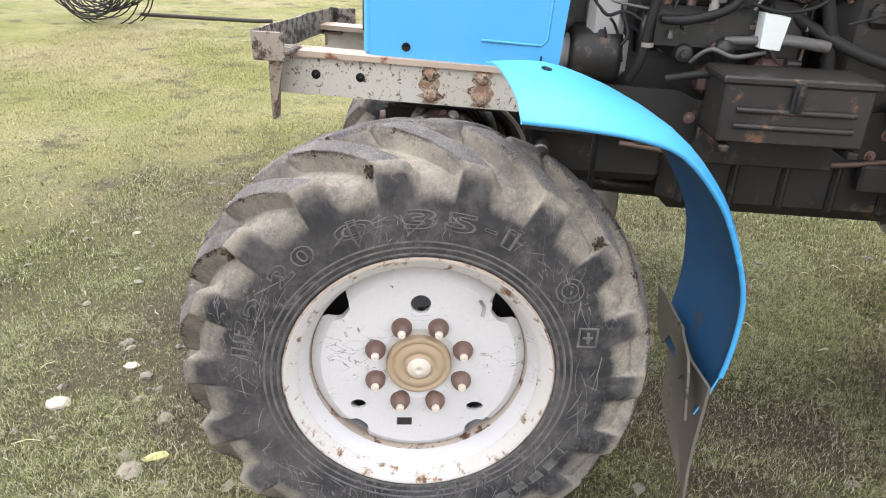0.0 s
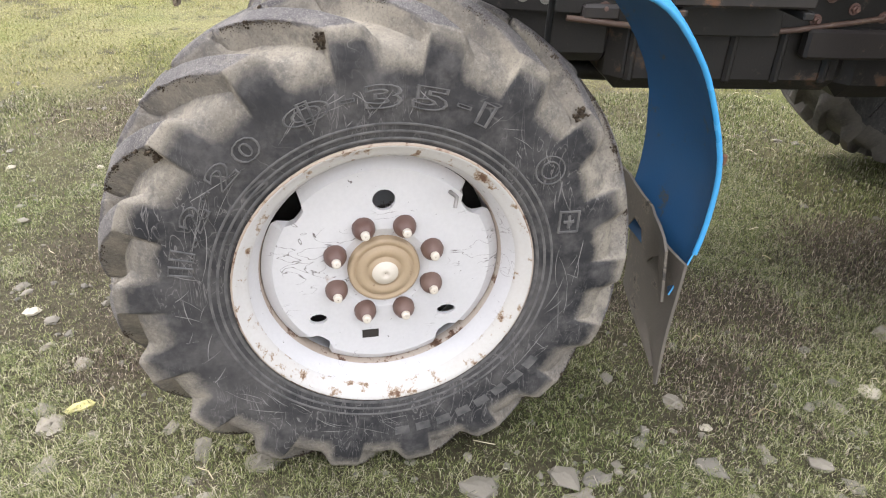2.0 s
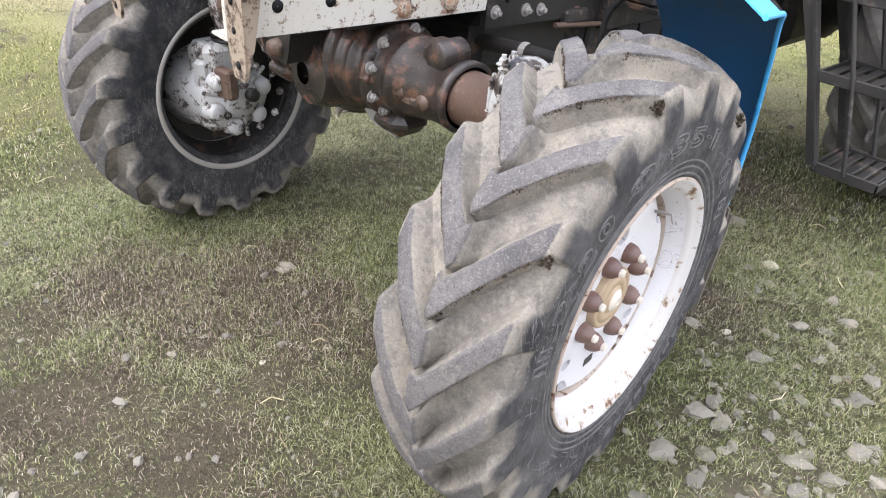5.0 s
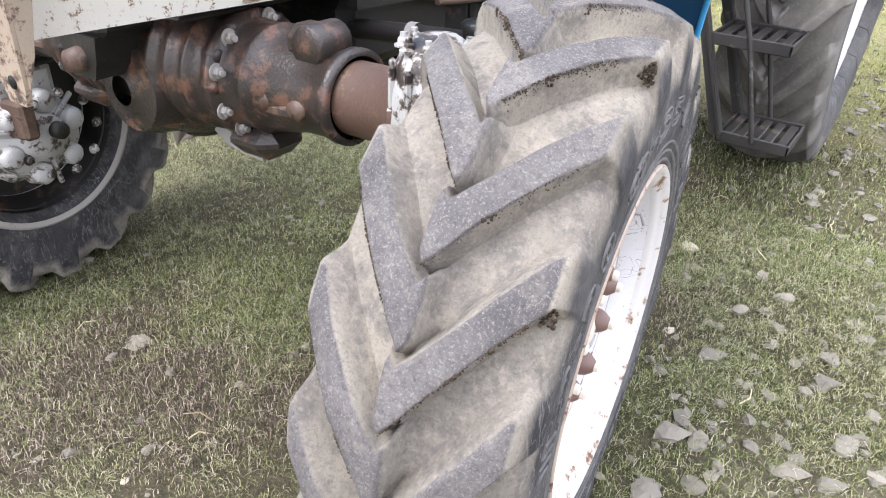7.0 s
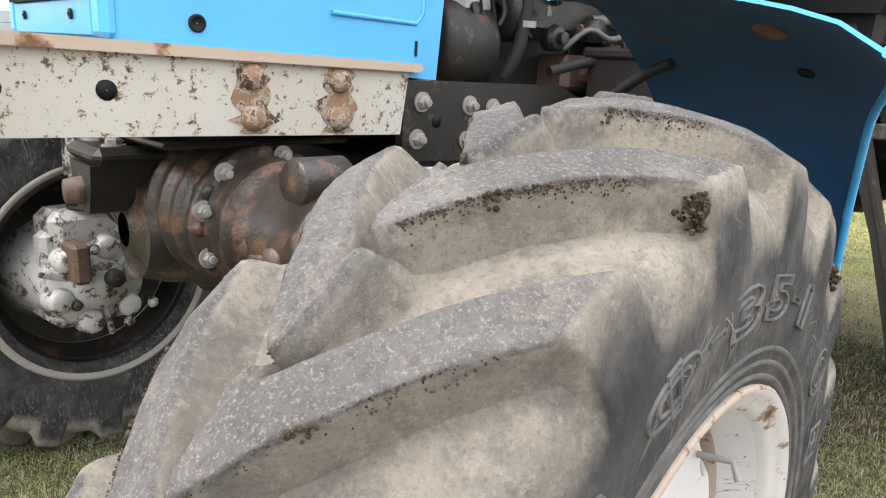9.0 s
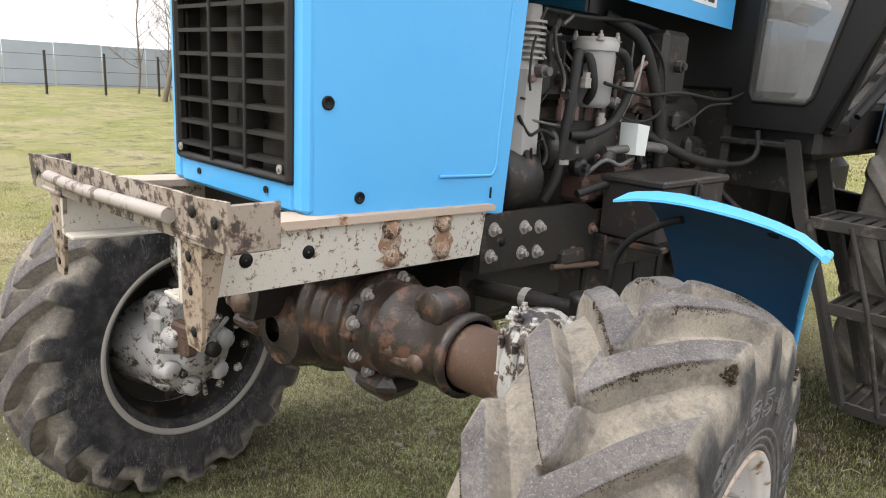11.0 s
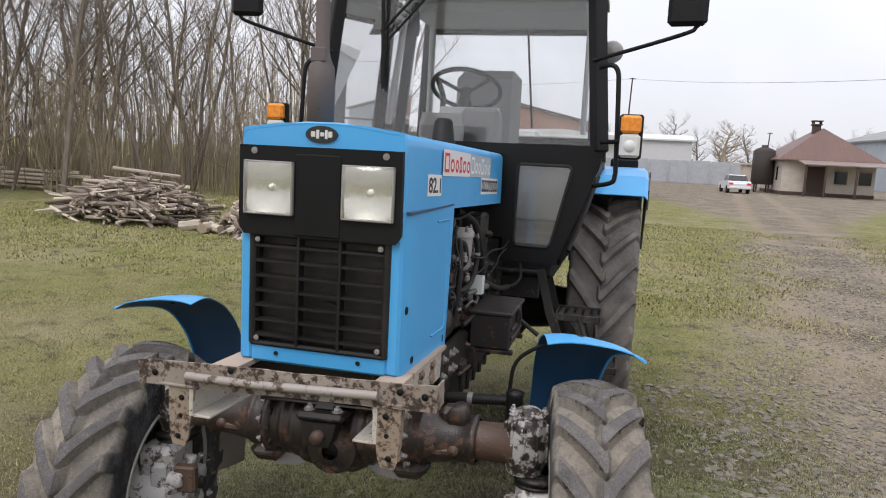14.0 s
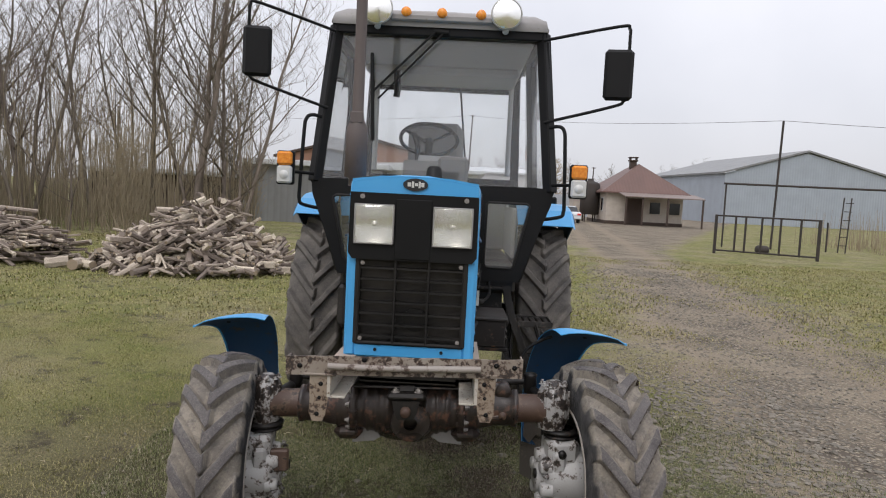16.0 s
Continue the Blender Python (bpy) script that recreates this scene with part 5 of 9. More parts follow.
m.box(-0.27, 0.27, 0.60, 1.30, 0.63, 0.92, 0.04)
clutch = part("clutch_housing", m, M_FRAME, tractor, "oily black clutch housing")
for y in (0.66, 0.80, 0.94, 1.08, 1.22):
    m = Mesh()
    m.box(-0.284, 0.284, y - 0.012, y + 0.012, 0.66, 0.89, 0.008)
    part("casting_rib", m, M_FRAME, clutch)
m = Mesh()
m.box(-0.25, 0.25, 1.28, 2.05, 0.60, 1.10, 0.05)
part("gearbox", m, M_FRAME, tractor, "oily black gearbox housing")
m = Mesh()
m.box(-0.30, 0.30, 2.0, 2.85, 0.52, 1.05, 0.06)
part("rear_axle_case", m, M_FRAME, tractor, "black rear axle case")
m = Mesh()
m.lathe([(-0.62, 0.13), (-0.34, 0.16), (-0.3, 0.22), (0.3, 0.22), (0.34, 0.16), (0.62, 0.13)], 24, "x", (0, 2.45, 0.755))
part("half_shaft_sleeve", m, M_FRAME, tractor)

# ---- engine ----
m = Mesh()
m.box(-0.17, 0.17, 0.20, 0.98, 0.90, 1.26, 0.03)
engine = part("engine", m, M_ENGINE, tractor, "oily dark diesel engine")
for name, size in (("cylinder_head", (-0.15, 0.17, 0.24, 0.95, 1.26, 1.42, 0.02)), ("valve_cover", (-0.10, 0.10, 0.26, 0.93, 1.42, 1.50, 0.025)), ("flywheel_housing", (-0.27, 0.26, 0.98, 1.28, 0.80, 1.30, 0.05))):
    m = Mesh()
    m.box(*size)
    part(name, m, M_ENGINE, engine)
# finned compressor tower
m = Mesh()
m.box(0.15, 0.255, 0.34, 0.44, 1.10, 1.34, 0.02)
m.box(0.16, 0.25, 0.35, 0.46, 1.0, 1.12, 0.02)
m.lathe([(1.33, 0.038), (1.47, 0.038), (1.475, 0.001)], 16, "z", (0.205, 0.40, 0))
compressor = part("compressor", m, M_ALLOY, engine, "grey finned compressor")
for i in range(7):
    m = Mesh()
    m.lathe([(1.345 + i * 0.014, 0.036), (1.345 + i * 0.014, 0.052), (1.351 + i * 0.014, 0.052), (1.351 + i * 0.014, 0.036)], 20, "z", (0.205, 0.40, 0), 0, False)
    part("fin", m, M_ALLOY, compressor)
# alternator and pulley low on the side
m = Mesh()
m.lathe([(0.30, 0.001), (0.30, 0.07), (0.315, 0.085), (0.42, 0.085), (0.44, 0.07), (0.44, 0.001)], 24, "y", (0.20, 0.0, 1.055))
part("alternator", m, M_FRAME, engine, "dark round alternator")
m = Mesh()
m.lathe([(0.275, 0.001), (0.275, 0.055), (0.282, 0.055), (0.287, 0.042), (0.292, 0.055), (0.30, 0.055), (0.30, 0.001)], 24, "y", (0.20, 0.0, 1.055))
part("pulley", m, M_ALLOY, engine)
# fuel filter: grey cup with bolted lid
m = Mesh()
fx, fy = 0.235, 0.66
m.lathe([(1.235, 0.001), (1.235, 0.042), (1.25, 0.052), (1.37, 0.056), (1.38, 0.056)], 28, "z", (fx, fy, 0))
flt = part("fuel_filter", m, M_ALLOY, tractor, "grey alloy fuel filter")
m = Mesh()
m.lathe([(1.38, 0.062), (1.402, 0.062), (1.406, 0.055), (1.415, 0.05), (1.418, 0.001)], 28, "z", (fx, fy, 0))
part("filter_lid", m, M_ALLOY, flt)
for i in range(4):
    a = math.pi / 4 + math.pi / 2 * i
    part("filter_bolt", hexbolt(fx + 0.055 * math.cos(a), fy + 0.055 * math.sin(a), 1.405, "+z", 0.008, 0.016), M_BOLT, flt)
# injection pump with unions
m = Mesh()
m.box(0.17, 0.26, 0.50, 0.80, 1.08, 1.20, 0.018)
m.lathe([(0.48, 0.001), (0.48, 0.06), (0.51, 0.065), (0.52, 0.001)], 20, "y", (0.215, 0, 1.13))
m.box(0.18, 0.25, 0.80, 0.92, 1.06, 1.22, 0.02)
pump = part("injection_pump", m, M_ENGINE, engine, "dark fuel injection pump")
for i in range(4):
    y = 0.545 + i * 0.062
    m = Mesh()
    m.lathe([(1.20, 0.013), (1.235, 0.013), (1.238, 0.009), (1.255, 0.009), (1.256, 0.001)], 8, "z", (0.225, y, 0), 0, False)
    part("pump_union", m, M_NUT, pump)
    m = Mesh()
    m.tube(smooth_line([(0.225, y, 1.25), (0.222, y - 0.01, 1.31), (0.19, y - 0.05, 1.36), (0.14, y - 0.03, 1.40)], 5), 0.0035, 6)
    part("fuel_line", m, M_ALLOY, pump)
m = Mesh()
m.lathe([(0.0, 0.001), (0.0, 0.026), (0.02, 0.027), (0.03, 0.022), (0.032, 0.012), (0.045, 0.012), (0.046, 0.001)], 18, "x", (0.245, 0.60, 1.08), 0, False)
part("pump_cover", m, M_ENGINE, pump)
m = Mesh()
m.lathe([(0.0, 0.001), (0.0, 0.024), (0.04, 0.024), (0.043, 0.001)], 18, "x", (0.255, 0.70, 1.10))
part("pump_cap", m, M_ENGINE, pump)
# hoses and pipes
HOSES = [
    ([(0.23, 0.60, 1.32), (0.26, 0.55, 1.37), (0.275, 0.52, 1.28), (0.275, 0.50, 1.16), (0.27, 0.49, 1.06), (0.25, 0.47, 1.00)], 0.013, M_HOSE, "coolant_hose"),
    ([(0.25, 0.61, 1.36), (0.29, 0.70, 1.38), (0.30, 0.74, 1.30), (0.295, 0.70, 1.21), (0.29, 0.60, 1.17), (0.27, 0.53, 1.165)], 0.012, M_HOSE, "fuel_hose"),
    ([(0.22, 0.60, 1.34), (0.27, 0.585, 1.36), (0.28, 0.60, 1.29), (0.25, 0.62, 1.25)], 0.012, M_HOSE, "fuel_hose"),
    ([(0.20, 0.74, 1.48), (0.26, 0.84, 1.42), (0.285, 0.91, 1.28), (0.285, 0.96, 1.14), (0.28, 0.98, 1.00)], 0.017, M_HOSE, "air_hose"),
    ([(0.20, 0.82, 1.22), (0.30, 0.98, 1.13), (0.34, 1.12, 1.085), (0.36, 1.26, 1.07)], 0.016, M_HOSE, "brake_hose"),
    ([(0.36, 1.26, 1.07), (0.39, 1.34, 1.075), (0.41, 1.38, 1.11), (0.40, 1.385, 1.18)], 0.009, M_HOSE, "brake_hose"),
    ([(0.22, 0.95, 1.44), (0.28, 0.95, 1.36), (0.30, 0.93, 1.24), (0.29, 0.84, 1.20), (0.27, 0.75, 1.215)], 0.005, M_HOSE, "cable"),
    ([(0.29, 0.56, 1.015), (0.31, 0.64, 1.035), (0.31, 0.72, 1.04)], 0.011, M_HOSE, "oil_hose"),
    ([(0.27, 0.70, 1.12), (0.31, 0.85, 1.13), (0.31, 0.93, 1.12)], 0.012, M_PIPE, "steel_pipe"),
    ([(0.20, 0.47, 1.47), (0.24, 0.60, 1.46), (0.24, 0.80, 1.47), (0.22, 1.0, 1.46)], 0.006, M_HOSE, "wiring"),
    ([(0.27, 0.62, 1.06), (0.30, 0.66, 1.10), (0.31, 0.72, 1.085), (0.30, 0.80, 1.10)], 0.006, M_PIPE, "steel_pipe"),
    ([(0.27, 0.76, 1.20), (0.285, 0.80, 1.30), (0.28, 0.83, 1.38)], 0.004, M_BOLT, "dipstick"),
]
for pts, r, mt, nm in HOSES:
    m = Mesh()
    m.tube(smooth_line(pts, 7), r, 10)
    part(nm, m, mt, engine)
for x, y, z, ax in ((0.278, 0.50, 1.10, "z"), (0.335, 1.11, 1.087, "y"), (0.298, 0.735, 1.30, "z")):
    m = Mesh()
    m.lathe([(-0.006, 0.0165), (0.006, 0.0165)], 14, ax, (x, y, z), 0, False)
    part("hose_clamp", m, M_BOLT, engine)
m = Mesh()
m.prism([(0.775, 1.112), (0.826, 1.108), (0.836, 1.19), (0.772, 1.198)], "x", 0.268, 0.322)
part("reservoir", m, M_WHITEBOX, tractor, "pale plastic fluid reservoir")
m = Mesh()
m.tube([(0.30, 0.83, 1.135), (0.31, 0.93, 1.125), (0.31, 0.95, 1.12)], 0.015, 12)
part("reservoir_pipe", m, M_PIPE, tractor)
m = Mesh()
m.tube([(0.225, 0.405, 1.045), (0.238, 0.42, 0.995)], 0.02, 14)
part("hose_sleeve", m, M_BLUEHOSE, engine, "violet-blue hose sleeve")
for i, (x, y, z, a, b, c) in enumerate(((0.20, 0.92, 1.28, 0.05, 0.05, 0.06), (0.22, 1.02, 1.36, 0.06, 0.07, 0.10), (0.18, 0.53, 1.30, 0.04, 0.05, 0.05), (0.21, 0.86, 1.02, 0.05, 0.06, 0.06), (0.24, 1.20, 1.10, 0.05, 0.05, 0.05), (0.26, 1.10, 1.20, 0.03, 0.05, 0.03), (0.20, 0.72, 1.01, 0.05, 0.06, 0.04))):
    m = Mesh()
    m.box(x - a, x + a, y - b, y + b, z - c, z + c, 0.015)
    m.lathe([(0, 0.018), (0.02, 0.018), (0.022, 0.012), (0.03, 0.012), (0.031, 0.001)], 8, "x", (x + a, y, z), 0, False)
    part("engine_fitting", m, M_ENGINE if i % 3 else M_NUT, engine)
# tool box
m = Mesh()
m.box(0.30, 0.475, 0.665, 1.022, 0.90, 1.05, 0.006)
box_ = part("tool_box", m, M_BOX, tractor, "brown-black steel tool box with latch")
for z in (0.945, 0.985):
    m = Mesh()
    m.tube([(0.475, 0.70, z), (0.479, 0.715, z), (0.479, 0.97, z), (0.475, 0.985, z)], 0.008, 8)
    part("pressed_rib", m, M_BOX, box_)
m = Mesh()
m.box(0.293, 0.484, 0.655, 1.032, 1.046, 1.066, 0.005)
lid = part("lid", m, M_BOX, box_, "scuffed lid with turned edge")
m = Mesh()
m.box(0.479, 0.490, 0.822, 0.850, 0.985, 1.06, 0.003)
m.tube([(0.492, 0.836, 1.05), (0.497, 0.836, 1.01), (0.488, 0.836, 0.99)], 0.006, 8)
part("latch", m, M_STEP, box_, "worn steel latch")
m = Mesh()
m.box(0.28, 0.49, 0.67, 0.70, 0.878, 0.896, 0.003)
m.box(0.28, 0.49, 0.985, 1.012, 0.878, 0.896, 0.003)
m.box(0.28, 0.33, 0.66, 1.03, 0.80, 0.90, 0.004)
part("box_bracket", m, M_FRAME, box_)

# small pipes, wires and fittings crowded on the engine's side
er = random.Random(15)
for i in range(34):
    y, z = er.uniform(0.34, 1.0), er.uniform(1.02, 1.44)
    if 0.58 < y < 0.74 and z > 1.22:
        continue
    x = 0.225 + er.uniform(0.0, 0.045)
    q = [Vector((x, y, z))]
    step = Vector((0, er.uniform(-1, 1), er.uniform(-1, 1))).normalized()
    for _ in range(3):
        step = (step + Vector((er.uniform(-0.2, 0.2), er.uniform(-0.8, 0.8), er.uniform(-0.8, 0.8)))).normalized()
        nxt = q[-1] + step * er.uniform(0.03, 0.07)
        q.append(Vector((min(max(nxt.x, 0.20), 0.29), min(max(nxt.y, 0.32), 1.05), min(max(nxt.z, 1.0), 1.46))))
    m = Mesh()
    m.tube(smooth_line(q, 4), er.choice((0.003, 0.004, 0.005, 0.008)), 7)
    part("engine_pipe", m, er.choice((M_HOSE, M_PIPE, M_ENGINE, M_HOSE, M_NUT)), engine)
for i in range(26):
    y, z = er.uniform(0.36, 0.98), er.uniform(1.02, 1.34)
    r = er.uniform(0.007, 0.016)
    m = Mesh()
    ax = er.choice("xyz")
    m.lathe([(-r * 1.2, 0.0005), (-r * 1.2, r), (r * 0.4, r), (r * 0.5, r * 0.7), (r * 1.4, r * 0.7), (r * 1.4, 0.0005)], 6 if i % 2 else 12, ax, (0.262 + er.uniform(-0.02, 0.02), y, z), 0, False)
    part("engine_fitting", m, er.choice((M_PIPE, M_NUT, M_ENGINE, M_BOLT, M_ENGINE)), engine)
m = Mesh()
m.tube(smooth_line([(0.30, 0.62, 1.30), (0.315, 0.80, 1.275), (0.32, 1.0, 1.285), (0.33, 1.25, 1.27), (0.34, 1.40, 1.30)], 5), 0.005, 7)
part("engine_pipe", m, M_HOSE, engine)
m = Mesh()
m.tube(smooth_line([(0.32, 0.98, 1.18), (0.33, 1.06, 1.21), (0.335, 1.15, 1.25), (0.34, 1.30, 1.26)], 5), 0.004, 7)
part("engine_pipe", m, M_HOSE, engine)

# holes, nuts and a pressed step along the chassis plate under the tool box
for i, y in enumerate((0.72, 0.80, 0.90, 0.99, 1.08)):
    m = Mesh()
    m.lathe([(0.0, 0.011), (0.0014, 0.011), (0.0014, 0.0005)], 14, "x", (0.2925, y, 0.905 + 0.006 * (i % 2)), 0, False)
    part("chassis_hole", m, M_PLASTIC, tractor)
for y, z in ((0.56, 0.86), (0.64, 0.915), (1.14, 0.84), (1.17, 0.90), (1.24, 0.87), (1.26, 0.93), (1.33, 0.85), (1.36, 0.92), (1.20, 0.78), (1.30, 0.77)):
    part("chassis_bolt", hexbolt(0.293, y, z, "+x", 0.011, 0.013), M_NUT, tractor)
for y0, y1, z0, z1, dep in ((1.12, 1.42, 0.74, 0.82, 0.03), (1.15, 1.30, 0.94, 0.98, 0.045), (0.50, 0.60, 0.83, 0.87, 0.02)):
    m = Mesh()
    m.box(0.28, 0.292 + dep, y0, y1, z0, z1, 0.008)
    part("chassis_bracket", m, M_BOX, tractor)
m = Mesh()
m.tube(smooth_line([(0.305, 0.46, 0.835), (0.31, 0.7, 0.815), (0.31, 1.0, 0.81), (0.30, 1.2, 0.83), (0.30, 1.4, 0.86)], 5), 0.008, 8)
part("brake_pipe", m, M_AXLERUST, tractor)


# ---- front axle ----
AZ = 0.789


def axle_part(name, mesh, mats, parent, label=""):
    mesh.v = [(x, y - 0.035, z + axle_drop(x)) for x, y, z in mesh.v]
    return part(name, mesh, mats, parent, label)


def hub_part(name, mesh, mats, parent, label=""):
    """A part that turns with the steered wheel."""
    turn, mid = radians(STEER), math.copysign(0.655, sum(v[0] for v in mesh.v))
    out = 0.045 if mid > 0 else 0.0
    mesh.v = [(out + mid + (x - mid) * math.cos(turn) - y * math.sin(turn), (x - mid) * math.sin(turn) + y * math.cos(turn), z) for x, y, z in mesh.v]
    return axle_part(name, mesh, mats, parent, label)


m = Mesh()
m.lathe([(-0.14, 0.001), (-0.14, 0.10), (-0.12, 0.125), (-0.05, 0.14), (0.04, 0.14), (0.10, 0.125), (0.13, 0.10), (0.13, 0.001)], 28, "x", (0.0, 0.02, AZ - 0.025))
m.lathe([(-0.13, 0.085), (-0.09, 0.10), (0.0, 0.115), (0.08, 0.11)], 24, "y", (0.02, 0.0, AZ - 0.04))
m.lathe([(-0.145, 0.03), (-0.13, 0.06), (-0.13, 0.085)], 20, "y", (0.02, 0.0, AZ - 0.04))
m.lathe([(-0.17, 0.001), (-0.165, 0.05), (-0.1, 0.09), (0.0, 0.10)], 20, "z", (0.03, 0.03, AZ))
axle = axle_part("front_axle", m, M_AXLE, tractor, "greasy cast front axle with rust")
for side in (1, -1):
    m = Mesh()
    m.lathe([(side * a, r) for a, r in ((0.0, 0.001), (0.02, 0.122), (0.075, 0.124), (0.08, 0.129), (0.092, 0.129), (0.097, 0.122), (0.125, 0.12), (0.13, 0.125), (0.14, 0.125), (0.145, 0.118), (0.168, 0.114), (0.172, 0.119), (0.182, 0.119), (0.187, 0.110), (0.20, 0.104), (0.228, 0.104), (0.228, 0.118), (0.252, 0.118), (0.256, 0.105), (0.27, 0.10), (0.30, 0.098), (0.305, 0.102), (0.315, 0.102), (0.32, 0.095), (0.36, 0.088), (0.40, 0.080), (0.47, 0.078), (0.475, 0.084), (0.492, 0.084), (0.495, 0.072))], 36, "x", (0, 0.0, AZ))
    bosses = []
    for i in range(12):
        t = i * 30
        yy, zz = 0.107 * math.cos(radians(t)), 0.107 * math.sin(radians(t))
        bosses.append((yy, zz))
    housing = axle_part("axle_housing", m, M_AXLE, axle, "ribbed cast axle tube, rust-streaked")
    for yy, zz in bosses:
        m = Mesh()
        m.lathe([(side * 0.221, 0.001), (side * 0.222, 0.012), (side * 0.258, 0.012), (side * 0.259, 0.001)], 10, "x", (0, yy, AZ + zz))
        axle_part("flange_boss", m, M_AXLE, housing)
    for t in (20, 75, 130, 165, 205, 235, 290, 335):
        yy, zz = 0.106 * math.cos(radians(t)), 0.106 * math.sin(radians(t))
        axle_part("axle_bolt", hexbolt(side * 0.256, yy, AZ + zz, "+x" if side > 0 else "-x", 0.011, 0.013), M_BOLT, housing)
    m = Mesh()
    m.lathe([(-0.09, 0.001), (-0.088, 0.02), (-0.06, 0.024), (-0.05, 0.024)], 14, "y", (side * 0.345, 0.0, AZ - 0.01))
    m.lathe([(-0.088, 0.001), (-0.086, 0.018), (-0.05, 0.018)], 14, "y", (side * 0.425, 0.0, AZ - 0.015))
    m.box(*sorted((side * 0.33, side * 0.43)), -0.085, -0.07, AZ - 0.035, AZ - 0.012, 0.006)
    axle_part("axle_boss", m, M_AXLERUST, housing)
    m = Mesh()
    m.lathe([(-0.04, 0.001), (-0.04, 0.032), (-0.035, 0.036), (0.035, 0.036), (0.04, 0.032), (0.04, 0.001)], 20, "y", (side * 0.425, -0.01, AZ + 0.085))
    m.box(*sorted((side * 0.36, side * 0.45)), -0.045, 0.03, AZ + 0.055, AZ + 0.115, 0.02)
    axle_part("axle_lug", m, M_AXLE, housing)
    m = Mesh()
    m.lathe([(side * 0.49, 0.064), (side * 0.60, 0.064), (side * 0.605, 0.07), (side * 0.62, 0.07)], 28, "x", (0, 0, AZ))
    axle_part("axle_sleeve", m, M_AXLERUST, axle, "rust-brown axle sleeve")
    m = Mesh()
    m.prism([(side * 0.12, AZ - 0.09), (side * 0.245, AZ - 0.09), (side * 0.25, AZ - 0.175), (side * 0.15, AZ - 0.165), (side * 0.11, AZ - 0.14)], "y", -0.012, -0.004)
    axle_part("guard_plate", m, M_ALLOY, axle, "bent grey guard plate")
    m = Mesh()
    m.box(*sorted((side * 0.20, side * 0.33)), -0.07, 0.05, AZ - 0.15, AZ - 0.08, 0.03)
    axle_part("axle_sump", m, M_AXLE, axle)
    # knuckle: bevel gear housing going down to the hub
    m = Mesh()
    kx = 0.655
    rows = [(0.130, 0.030), (0.115, 0.052), (0.085, 0.066), (0.04, 0.074), (-0.01, 0.076), (-0.05, 0.070), (-0.085, 0.060)]
    m.lathe([(AZ + a, r) for a, r in [(0.132, 0.001)] + rows], 24, "z", (side * kx, 0, 0))
    m.lathe([(side * 0.61, 0.07), (side * 0.66, 0.068)], 20, "x", (0, 0, AZ))
    for i in range(5):
        a = radians(-160 + 35 * i)
        m.box(-0.006, 0.006, -0.006, 0.006, -0.06, 0.07, 0.004, 0, Matrix.Translation((side * kx + 0.072 * math.cos(a), 0.072 * math.sin(a), AZ + 0.02)))
    kn = axle_part("knuckle", m, M_KNUCKLE, tractor, "flaking silver axle knuckle over black grease")
    for i in range(6):
        a = radians(-190 + 40 * i)
        axle_part("knuckle_bolt", hexbolt(side * kx + 0.052 * math.cos(a), 0.052 * math.sin(a), AZ + 0.112, "+z", 0.010, 0.014), M_KNUCKLE, kn)
    m = Mesh()
    m.lathe([(AZ - 0.085, 0.055), (AZ - 0.09, 0.082), (AZ - 0.102, 0.082), (AZ - 0.104, 0.06), (AZ - 0.11, 0.058), (AZ - 0.112, 0.078), (AZ - 0.122, 0.078), (AZ - 0.125, 0.058)], 28, "z", (side * kx, 0, 0))
    hub_part("swivel_ring", m, M_FRAME, kn)
    m = Mesh()
    shift = (-0.03, 1.1, -0.04) if side < 0 else (0.0, 1.0, 0.0)

    def shifted(mesh):
        mesh.v = [(x + shift[0], y * shift[1] + shift[2], z) for x, y, z in mesh.v]
        return mesh

    m.lathe([(side * 0.545, 0.001), (side * 0.545, 0.06), (side * 0.57, 0.065), (side * 0.575, 0.105), (side * 0.61, 0.118), (side * 0.70, 0.125), (side * 0.80, 0.155), (side * 0.84, 0.10)], 28, "x", (0, 0, 0.478))
    shifted(m)
    hubcase = hub_part("hub_housing", m, M_HUBCAST, tractor, "silver cast hub housing with dark plugs")
    for name, span in (("swivel_case", ((0.585, 0.725), (-0.085, 0.085), (0.52, AZ - 0.122), 0.022)), ("gear_case", ((0.595, 0.76), (-0.10, 0.10), (0.36, 0.525), 0.03)), ("case_web", ((0.60, 0.66), (-0.105, -0.07), (0.40, 0.62), 0.012))):
        m = Mesh()
        m.box(*sorted((side * span[0][0], side * span[0][1])), *span[1], *span[2], span[3])
        hub_part(name, shifted(m), M_HUBCAST, hubcase)
    m = Mesh()
    m.lathe([(-0.108, 0.001), (-0.106, 0.018), (-0.09, 0.02)], 16, "y", (side * 0.64, 0, 0.61))
    hub_part("drain_plug", m, M_FRAME, hubcase)
    m = Mesh()
    m.lathe([(side * 0.535, 0.001), (side * 0.537, 0.022), (side * 0.56, 0.024)], 16, "x", (0, -0.02, 0.50))
    hub_part("drain_plug", m, M_FRAME, hubcase)
    back = (-0.03, -0.04) if side < 0 else (0.0, 0.0)
    for i in range(6):
        a = radians(60 * i + 15)
        m = Mesh()
        m.lathe([(side * 0.548, 0.001), (side * 0.549, 0.024), (side * 0.556, 0.030), (side * 0.60, 0.036)], 14, "x", (back[0], 0.098 * math.cos(a) + back[1], 0.478 + 0.098 * math.sin(a)))
        hub_part("housing_boss", m, M_HUBCAST, hubcase)
